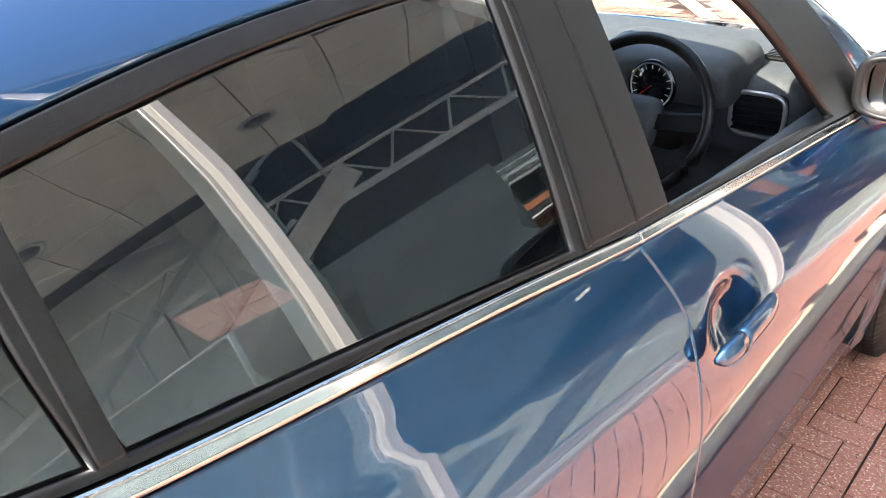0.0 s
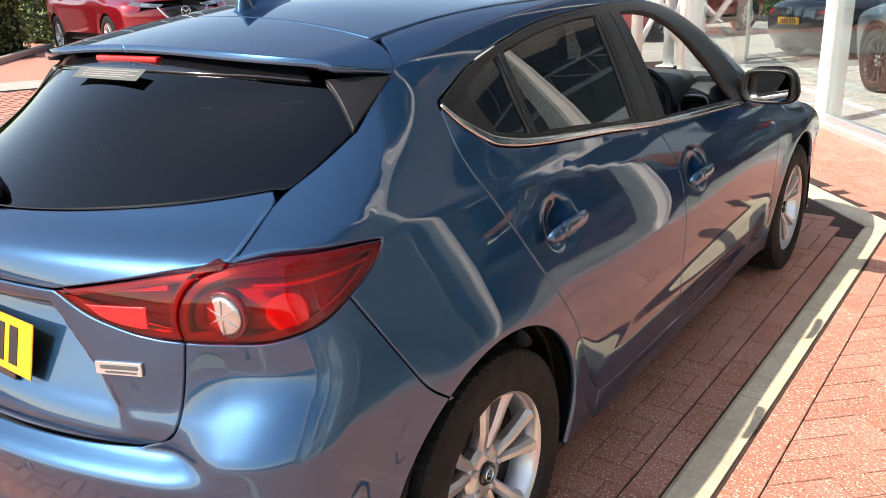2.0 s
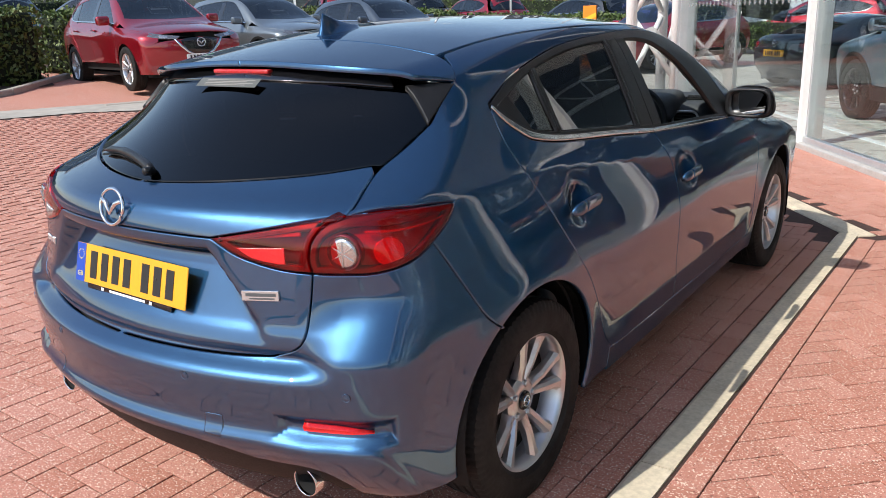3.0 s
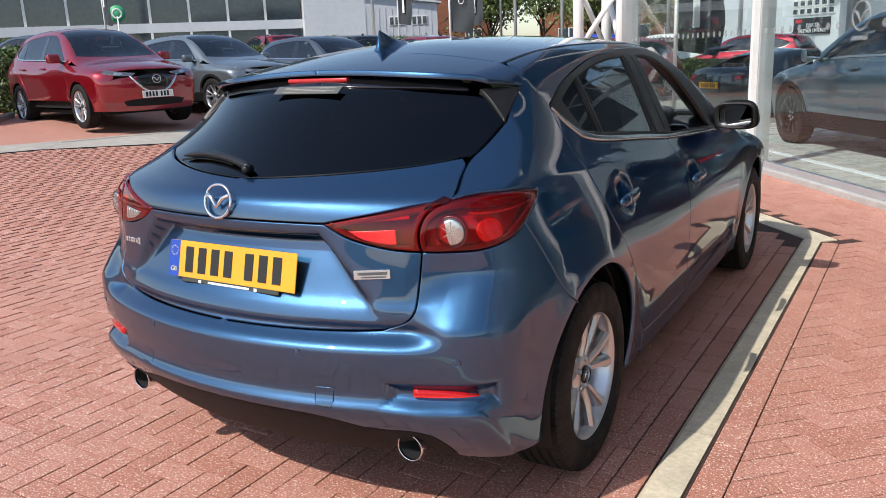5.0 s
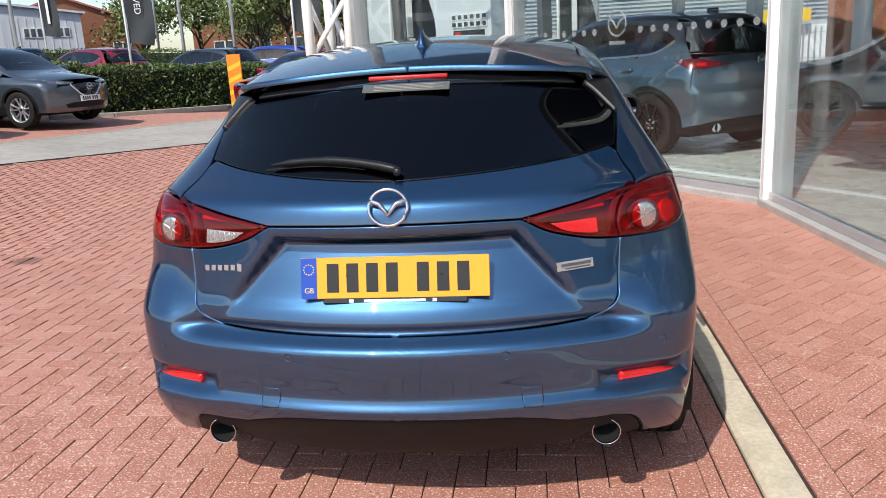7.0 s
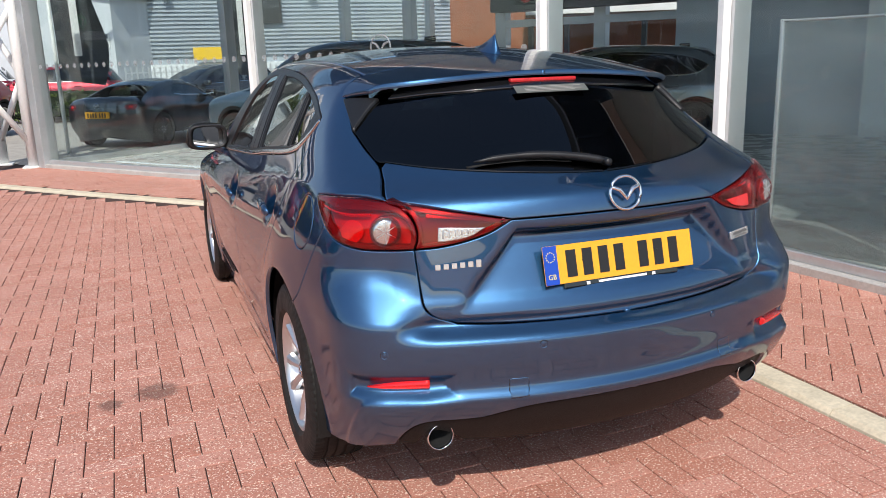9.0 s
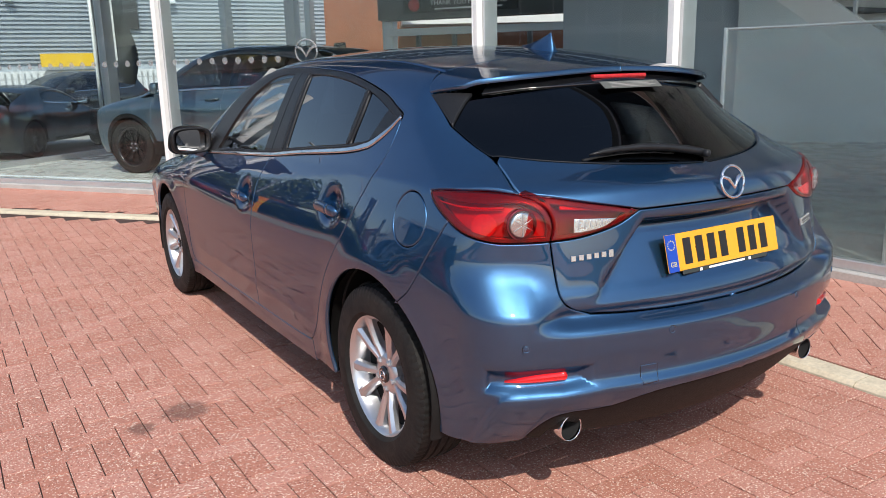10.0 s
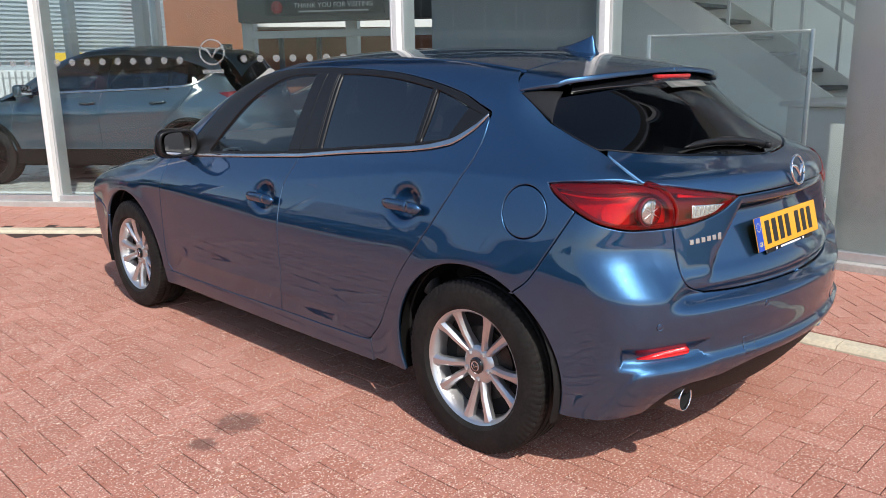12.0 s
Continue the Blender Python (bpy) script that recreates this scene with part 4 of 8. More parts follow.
    skin("rear_valance", cut(F, S, valance, 0.016, lift=-0.006, depth=0.03, middle=back), ROUGH_BLACK, car, joined=True, label="black plastic lower valance")
    tailgate = skin("tailgate", cut(F, S, lower, 0.0085, middle=back), BLUE_PAINT, car, joined=True)[0]
    skin("upper_panel", cut(F, S, upper, 0.012, middle=back), BLUE_PAINT, tailgate, joined=True)
    skin("rear_window", cut(F, S, glass, 0.02, lift=-0.003, depth=0.006, gap=0.0015, middle=back), REAR_TINT, tailgate, joined=True, label="dark tinted rear window")
    # roof, screen, bonnet, nose
    roof = ring([(-0.541, -1.33), (-0.3, -1.318), (0, -1.314), (0.3, -1.318), (0.541, -1.33)], [(x - 0.004, y) for x, y in roof_edge], [(0.546, 0.30), (0.35, 0.40), (0, 0.435), (-0.35, 0.40), (-0.546, 0.30)], [(-x + 0.004, y) for x, y in roof_edge[::-1]])
    skin("roof", cut(F, F.top, roof, 0.03), BLUE_PAINT, car, sides=(1,))
    screen_side = [(0.546, 0.306), (0.598, 0.50), (0.652, 0.75), (0.697, 0.95), (0.72, 1.07)]
    screen = ring([(-0.546, 0.306), (-0.35, 0.405), (0, 0.44), (0.35, 0.405), (0.546, 0.306)], screen_side, [(0.72, 1.07), (0.4, 1.17), (0, 1.20), (-0.4, 1.17), (-0.72, 1.07)], [(-x, y) for x, y in screen_side[::-1]])
    skin("windscreen", cut(F, F.top, screen, 0.04, lift=-0.003, depth=0.006), CAR_GLASS, car, sides=(1,))
    hood_side = [(0.72, 1.10), (0.74, 1.4), (0.72, 1.7), (0.66, 1.95), (0.55, 2.06)]
    hood = ring([(-0.72, 1.10), (-0.4, 1.19), (0, 1.215), (0.4, 1.19), (0.72, 1.10)], hood_side, [(0.55, 2.06), (0.3, 2.13), (0, 2.15), (-0.3, 2.13), (-0.55, 2.06)], [(-x, y) for x, y in hood_side[::-1]])
    skin("bonnet", cut(F, F.top, hood, 0.03), BLUE_PAINT, car, sides=(1,))
    lamp = ring([(2.06, 0.66), (2.01, 0.742), (2.10, 0.735), (2.30, 0.70), (2.42, 0.665)], [(2.42, 0.665), (2.3, 0.625), (2.15, 0.63), (2.06, 0.66)])
    skin("headlamp", cut(F, S, lamp, 0.02), LAMP_SILVER, car)
    nose = ring([arch_line(1.35, 30, 30)[0], (1.72, 0.555), (1.90, 0.614), (2.06, 0.652), (2.15, 0.622), (2.3, 0.618), (2.45, 0.66), (F.fore, 0.69)], [(F.fore, 0.69), (F.fore, 0.22)], [(F.fore, 0.22), (2.4, 0.22), (1.75, 0.225)], arch_line(1.35, -17, 30))
    skin("front_bumper", cut(F, S, nose, 0.03, middle=F.fore), BLUE_PAINT, car, joined=True)
    # near-black sheet behind the panels: the shade in the gaps is its colour
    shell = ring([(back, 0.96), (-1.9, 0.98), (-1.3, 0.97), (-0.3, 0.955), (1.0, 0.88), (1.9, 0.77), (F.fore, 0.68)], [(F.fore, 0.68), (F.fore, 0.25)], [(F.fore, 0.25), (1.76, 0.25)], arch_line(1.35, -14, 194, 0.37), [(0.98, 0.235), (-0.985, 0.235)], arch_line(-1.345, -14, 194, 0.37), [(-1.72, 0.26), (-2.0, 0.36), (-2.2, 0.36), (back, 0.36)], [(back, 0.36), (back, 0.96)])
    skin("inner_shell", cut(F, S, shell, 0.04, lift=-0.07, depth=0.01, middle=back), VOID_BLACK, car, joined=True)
    for yc in (1.35, -1.345):
        for s in (1, -1):
            bm = bmesh.new()
            rows = []
            for k in range(25):
                a = radians(-18 + 216 * k / 24)
                rows.append([bm.verts.new((s * x, yc + r * math.cos(a), 0.335 + r * math.sin(a))) for x, r in ((0.868, 0.364), (0.862, 0.372), (0.60, 0.385), (0.56, 0.30), (0.56, 0.0))])
            for a, b in zip(rows, rows[1:]):
                for k in range(4):
                    bm.faces.new((a[k], a[k + 1], b[k + 1], b[k])).smooth = True
            part("arch_liner", bm, ROUGH_BLACK, car)
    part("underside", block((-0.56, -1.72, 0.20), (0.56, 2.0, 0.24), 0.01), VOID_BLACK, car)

    # windows: black frame, pillars, bright strip, panes
    front_pane = ring(H([(0.515, 0.965), (0.40, 1.085), (0.294, 1.187), (0.21, 1.245), (0.128, 1.284), (0.04, 1.316), (-0.08, 1.333), (-0.206, 1.334)]), H([(-0.206, 1.334), (-0.168, 1.005)]), H([(-0.168, 1.005), (0.2, 0.985), (0.515, 0.965)]))
    rear_pane = ring(H([(-0.398, 1.333), (-0.55, 1.330), (-0.732, 1.316), (-0.87, 1.297), (-0.981, 1.277)]), H([(-0.981, 1.277), (-0.985, 1.17), (-0.969, 1.083)]), H([(-0.969, 1.083), (-0.7, 1.058), (-0.405, 1.028)]), H([(-0.405, 1.028), (-0.398, 1.333)]))
    small_pane = ring(H([(-1.012, 1.271), (-1.10, 1.245), (-1.194, 1.211), (-1.262, 1.188)]), H([(-1.262, 1.188), (-1.225, 1.155), (-1.17, 1.123), (-1.110, 1.104), (-0.998, 1.086)]), H([(-0.998, 1.086), (-1.012, 1.18), (-1.012, 1.271)]))
    def flat(x, y, z):
        return 0.4 * F.body(x, y, z) + 0.6 * (np.abs(x) - F.half_width(y, z))
    frame_loop = ring(frame_top, trim_up[::-1])
    for s in (1, -1):
        frame_ob = skin("window_frame", cut(F, S, frame_loop, 0.022, lift=0.0005, depth=0.02, gap=0.0015, holes=[front_pane, rear_pane, small_pane]), SATIN_BLACK, car, sides=(s,), label="black window surround")[0]
        if s < 0:
            skin("front_pane", cut(F, S, front_pane, 0.05, lift=-0.007, depth=0.004, gap=0.0, field=flat), CAR_GLASS, frame_ob, sides=(s,))
        skin("rear_pane", cut(F, S, rear_pane, 0.05, lift=-0.007, depth=0.004, gap=0.0, field=flat), PRIVACY, frame_ob, sides=(s,), label="dark privacy glass")
        tip = ring(H([(-1.188, 1.2145), (-1.225, 1.203), (-1.268, 1.189)]), H([(-1.268, 1.189), (-1.225, 1.152), (-1.17, 1.120), (-1.128, 1.106)]), H([(-1.128, 1.106), (-1.188, 1.2145)]))
        skin("corner_cover", cut(F, S, tip, 0.03, lift=-0.002, depth=0.004, gap=0.0), SATIN_BLACK, frame_ob, sides=(s,))
        skin("quarter_pane", cut(F, S, small_pane, 0.05, lift=-0.007, depth=0.004, gap=0.0, field=flat), PRIVACY, frame_ob, sides=(s,), label="dark privacy glass")
        for half in (ring(H([(-0.213, 1.339), (-0.172, 1.006)]), H([(-0.172, 1.006), (-0.262, 1.010)]), H([(-0.262, 1.010), (-0.292, 1.340)]), H([(-0.292, 1.340), (-0.213, 1.339)])),
                     ring(H([(-0.292, 1.340), (-0.262, 1.010)]), H([(-0.262, 1.010), (-0.372, 1.018)]), H([(-0.372, 1.018), (-0.372, 1.339)]), H([(-0.372, 1.339), (-0.292, 1.340)]))):
            skin("pillar_cover", cut(F, S, half, 0.03, lift=0.004, depth=0.006), SATIN_BLACK, frame_ob, sides=(s,))
        for name, q0, q1, wd in (("chrome_edge", (-0.378, 1.338), (-0.378, 1.020), 0.010), ("division_bar", (-0.996, 1.276), (-0.983, 1.083), 0.020)):
            strip = ring(H([(q0[0] - wd / 2, q0[1]), (q1[0] - wd / 2, q1[1])]), H([(q1[0] - wd / 2, q1[1]), (q1[0] + wd / 2, q1[1])]), H([(q1[0] + wd / 2, q1[1]), (q0[0] + wd / 2, q0[1])]), H([(q0[0] + wd / 2, q0[1]), (q0[0] - wd / 2, q0[1])]))
            skin(name, cut(F, S, strip, 0.02, lift=0.005, depth=0.008, gap=0.0), SATIN_BLACK, frame_ob, sides=(s,))
        rear_strip = ring(belt, [belt[-1], trim_up[6]], trim_up[6::-1])
        front_strip = ring(belt_front, [belt_front[-1], trim_up[-1]], trim_up[:5:-1])
        skin("bright_strip", cut(F, S, rear_strip, 0.02, lift=0.005, depth=0.010, gap=0.001, round_by=0.004), BRIGHT_TRIM, car, sides=(s,))
        skin("bright_strip", cut(F, S, front_strip, 0.02, lift=0.005, depth=0.010, gap=0.001, round_by=0.004), BRIGHT_TRIM, car, sides=(s,))

    tail_lamps(car, F, lamp_top, lamp_front, lamp_low, lamp_split, lamp_in_top, lamp_in_low)
    spoiler(car, F, spoiler_seam)
    tail_fittings(car, tailgate, F)
    mirrors(car)
    cabin(car)
    meshes = wheel_set(0.318, 0.212, 0.205, 5, "twin", ALLOY)
    for y, spins in ((1.35, (20, 40)), (-1.345, (8, -14))):
        for s, spin in zip((1, -1), spins):
            put_wheel(meshes, car, (s * 0.775, y, 0.318), s, spin)
    return car


def handle(door, s, yc, zc, tilt):
    """A pull handle in front of its cup: body, split end cap."""
    pts = []
    for k in range(15):
        t = k / 14 * 2 - 1
        y = yc - 0.012 + 0.112 * t
        z = zc + tilt * t - 0.004 * t * t
        x = float(HATCH.half_width(np.array(y), np.array(z))) + 0.030 - 0.014 * t ** 4 - 0.004 * t
        pts.append((x, y, z, 0.0215 * math.sqrt(max(0.05, 1 - t ** 6)) * (1 + 0.12 * t * 0)))
    def bar(sel):
        bm = tube([(p[0], p[1], p[2]) for p in sel], [p[3] for p in sel], 14)
        for v in bm.verts:
            c = min(sel, key=lambda p: abs(p[1] - v.co.y))
            v.co.x = c[0] + (v.co.x - c[0]) * 0.62
        if s < 0:
            for v in bm.verts:
                v.co.x = -v.co.x
            bmesh.ops.reverse_faces(bm, faces=bm.faces)
        return bm
    grip = part("handle", bar(pts[4:]), BLUE_PAINT, door)
    part("end_cap", bar(pts[:5]), BLUE_PAINT, grip)


def inset_line(points, d):
    """The line lowered by d."""
    return [(a, v - d) for a, v in points]


def tail_lamps(car, F, lamp_top, lamp_front, lamp_low, lamp_split, lamp_in_top, lamp_in_low):
    S, H = F.side, F.at_height
    outer = ring(lamp_top, lamp_front, lamp_low, lamp_split[::-1])
    inner = ring(lamp_in_top, lamp_in_low, lamp_split[::-1])
    for s in (1, -1):
        for name, loop in (("tail_lamp", outer), ("tailgate_lamp", inner)):
            lens = skin(name, cut(F, S, loop, 0.014, lift=0.004, depth=0.02, gap=0.003, round_by=0.006), TAIL_GLASS, car, sides=(s,), label="red rear lamp with glossy lens")[0]
            skin("lamp_back", cut(F, S, inset(loop, 0.004), 0.02, lift=-0.030, depth=0.006), RED_BACK if name == "tail_lamp" else RED_DARK, lens, sides=(s,))
            rim_in = inset(loop, 0.016)
            skin("lamp_border", cut(F, S, inset(loop, 0.003), 0.02, lift=-0.004, depth=0.026, holes=[rim_in], gap=0.0), RED_DARK, lens, sides=(s,))
            if name == "tail_lamp":
                c, n = F.onto(S, [-1.948], [0.914])
                lamp_disc(lens, c[0], n[0], s, 0.042)
                band = ring(inset_line(lamp_top, 0.006), [(-1.665, 0.978), (-1.74, 0.972), (-1.83, 0.972), (-1.90, 0.976), (-1.955, 0.972)])
                skin("upper_band", cut(F, S, band, 0.014, lift=-0.006, depth=0.01), RED_DARK, lens, sides=(s,), label="dark red upper band")
                arc = ring([(-1.675, 0.972), (-1.74, 0.966), (-1.83, 0.966), (-1.90, 0.970)], [(-1.90, 0.970), (-1.90, 0.962), (-1.83, 0.957), (-1.74, 0.957), (-1.68, 0.965), (-1.675, 0.972)])
                skin("light_bar", cut(F, S, arc, 0.012, lift=-0.008, depth=0.012), RED_BRIGHT, lens, sides=(s,))
                arc = ring([(-1.845 + 0.040 * math.cos(a), 0.912 + 0.038 * math.sin(a)) for a in np.linspace(0, 2 * math.pi, 30)])
                skin("reflector", cut(F, S, arc, 0.010, lift=-0.010, depth=0.014), RED_BRIGHT, lens, sides=(s,), label="bright faceted red reflector")
            else:
                win = ring([(-2.085, 0.925), (-2.215, 0.920)], [(-2.215, 0.920), (-2.17, 0.895), (-2.10, 0.883), (-2.083, 0.884)], [(-2.083, 0.884), (-2.085, 0.925)])
                skin("reverse_lens" if s < 0 else "fog_lens", cut(F, S, win, 0.010, lift=0.0055, depth=0.004, gap=0.001), LAMP_SILVER if s < 0 else RED_BRIGHT, lens, sides=(s,), label="clear ribbed reversing lens" if s < 0 else "bright red fog lens")
                if s < 0:
                    for k in range(6):
                        a = -2.096 - 0.017 * k
                        rib = ring([(a, 0.918), (a - 0.004, 0.918)], [(a - 0.004, 0.918), (a - 0.004, 0.892 + 0.0030 * k)], [(a - 0.004, 0.892 + 0.0030 * k), (a, 0.892 + 0.0030 * k)], [(a, 0.892 + 0.0030 * k), (a, 0.918)], gap=0.006)
                        skin("lens_rib", cut(F, S, rib, 0.01, lift=0.0065, depth=0.002, gap=0.0), SATIN_SILVER, lens, sides=(s,))
                bar = ring([(-2.05, 0.965), (-2.14, 0.955), (-2.22, 0.943)], [(-2.22, 0.943), (-2.22, 0.936), (-2.14, 0.946), (-2.05, 0.954)], [(-2.05, 0.954), (-2.05, 0.965)])
                skin("light_bar", cut(F, S, bar, 0.012, lift=-0.010, depth=0.01, gap=0.0), RED_BRIGHT, lens, sides=(s,))


def lamp_disc(lens, c, n, s, r):
    """The round lamp in a lens: chrome bowl, glass face, bulb and ribs."""
    n = Vector((n[0], n[1] - 0.9, n[2] * 0.2)).normalized()
    p = Vector(c)
    if s < 0:
        n.x, p.x = -n.x, -p.x
    m = Matrix.Translation(p - n * 0.003) @ n.to_track_quat("X", "Z").to_matrix().to_4x4()
    part("lamp_ring", moved(lathe([(-0.02, r * 1.08), (0.004, r * 1.07), (0.006, r * 1.0), (-0.012, r * 0.93)], 40, True), m), RED_DARK, lens)
    part("lamp_bowl", moved(lathe([(0.0055, r * 0.99), (0.0085, r * 0.7), (0.010, r * 0.3), (0.0103, 0.0)], 40), m), LAMP_SILVER, lens, "clear round lamp face")
    ribs = [moved(block((0.0095, -0.001, 0.004), (0.0115, 0.001, r * 0.78)), m @ pose(0, 0, 0, 60 * k)) for k in range(6)]
    part("lamp_ribs", merged(*ribs), SATIN_SILVER, lens)


def spoiler(car, F, seam):
    """Roof-edge spoiler with black side fins, brake light and sticker below."""
    mid = F.lift + 0.6 * math.pi / 2
    A, T = F.arc, F.tunnel
    def V(y, z):
        return F.at_height([(y, z)], A, T)[0]
    def X(x, y):
        q = F.onto(F.top, [x], [y], T)[0][0]
        return (y, F.lift + 0.6 * math.atan2(q[2] - F.lift, q[0]))
    front = [(-1.322, mid), X(0.15, -1.323), X(0.3, -1.326), X(0.45, -1.332), X(0.54, -1.338)]
    edge = [X(0.54, -1.338), V(-1.350, 1.302), V(-1.375, 1.270)]
    low = [V(-1.375, 1.270), V(-1.44, 1.283), V(-1.495, 1.292)]
    trail = [V(-1.495, 1.292), X(0.44, -1.555), X(0.3, -1.588), X(0.15, -1.602), (-1.607, mid)]
    top = ring(front, edge, low, trail, [(-1.607, mid), (-1.322, mid)])
    sp = skin("spoiler", cut(F, A, top, 0.014, lift=0.002, depth=0.018, middle=10 + mid, field=T, thick=0.018), BLUE_PAINT, car, joined=True)[0]
    fin = ring([V(-1.378, 1.266), V(-1.44, 1.279), V(-1.495, 1.288)], [V(-1.495, 1.288), V(-1.50, 1.26), V(-1.512, 1.22), V(-1.528, 1.175)], [V(-1.528, 1.175), V(-1.48, 1.205), V(-1.42, 1.242), V(-1.378, 1.266)])
    skin("side_fin", cut(F, A, fin, 0.012, lift=0.002, depth=0.02, field=lambda x, y, z: 0.2 * T(x, y, z) + 0.8 * F.body(x, y, z), thick=0.02), SATIN_BLACK, sp, label="satin black side fin")
    H, back = F.at_height, F.back
    band = ring(H([(-1.66, 1.262), (-1.9, 1.276), (-2.3, 1.284), (back, 1.286)]), H([(back, 1.286), (back, 1.326)]), H([(back, 1.326), (-2.3, 1.322), (-1.9, 1.312), (-1.66, 1.300)]), H([(-1.66, 1.300), (-1.66, 1.262)]))
    skin("lip_underside", cut(F, F.side, band, 0.02, lift=0.003, depth=0.006, gap=0.0, middle=back), GLOSS_BLACK, sp, joined=True)
    part("brake_light", block((-0.125, -1.606, 1.300), (0.125, -1.582, 1.314), 0.004), RED_BACK, sp, "red high-level brake light strip")
    zs = 1.279
    fall = math.degrees(math.atan2(float(F.tail(np.array(zs + 0.02)) - F.tail(np.array(zs - 0.02))), 0.04))
    stuck = pose(0, float(F.tail(np.array(zs))) - 0.005, zs, -fall)
    st = moved(block((-0.135, -0.0005, -0.019), (0.135, 0.0005, 0.019)), stuck)
    note = part("window_sticker", st, STICKER, car, "pale printed sticker at the top of the rear window")
    for k in range(4):
        part("print_line", moved(block((-0.10, -0.0009, -0.0012), (0.115 - 0.03 * (k % 2), 0.0, 0.0012)), stuck @ Matrix.Translation((0, -0.0007, 0.010 - 0.007 * k))), DASH_GREY, note)


def lettering(text, size, depth=0.002):
    """A word in the built-in font as a mesh in its own plane, centred."""
    cu = bpy.data.curves.new("text", "FONT")
    cu.body, cu.size, cu.extrude, cu.align_x, cu.align_y, cu.resolution_u = text, size, depth, "CENTER", "CENTER", 3
    ob = bpy.data.objects.new("text", cu)
    me = bpy.data.meshes.new_from_object(ob)
    bpy.data.objects.remove(ob)
    bpy.data.curves.remove(cu)
    return me


def winged_ring(r, t, d=0.006):
    """An oval ring with a wing-shaped bar inside, facing -y."""
    pts = [(r * math.cos(a), 0, r * 0.93 * math.sin(a)) for a in np.linspace(0, 2 * math.pi, 41)]
    oval = ribbon(pts, d, t, (0, -1, 0))
    for b in (oval,):
        bmesh.ops.remove_doubles(b, verts=b.verts, dist=1e-5)
    oval = tube(pts, t * 0.55, 8, False)
    wing = []
    for s in (-1, 1):
        wing.append(tube([(s * r * 0.99, -0.001, r * 0.30), (s * r * 0.80, -0.003, r * 0.33), (s * r * 0.42, -0.004, r * 0.18), (s * r * 0.16, -0.005, -r * 0.15), (0, -0.005, -r * 0.42)],
                         [t * 0.3, t * 0.7, t * 0.8, t * 0.6, t * 0.3], 8))
    return merged(oval, *wing)


def plate_bars(w, h):
    """The characters of a number plate as plain upright bars: seven, with the gap after the fourth."""
    pitch = w / 8.2
    xs = [-w / 2 + pitch * (k + 0.6 + (0.55 if k > 3 else 0)) for k in range(7)]
    return [block((x - pitch * 0.30, -0.0012, -h / 2), (x + pitch * 0.30, 0, h / 2)) for x in xs]


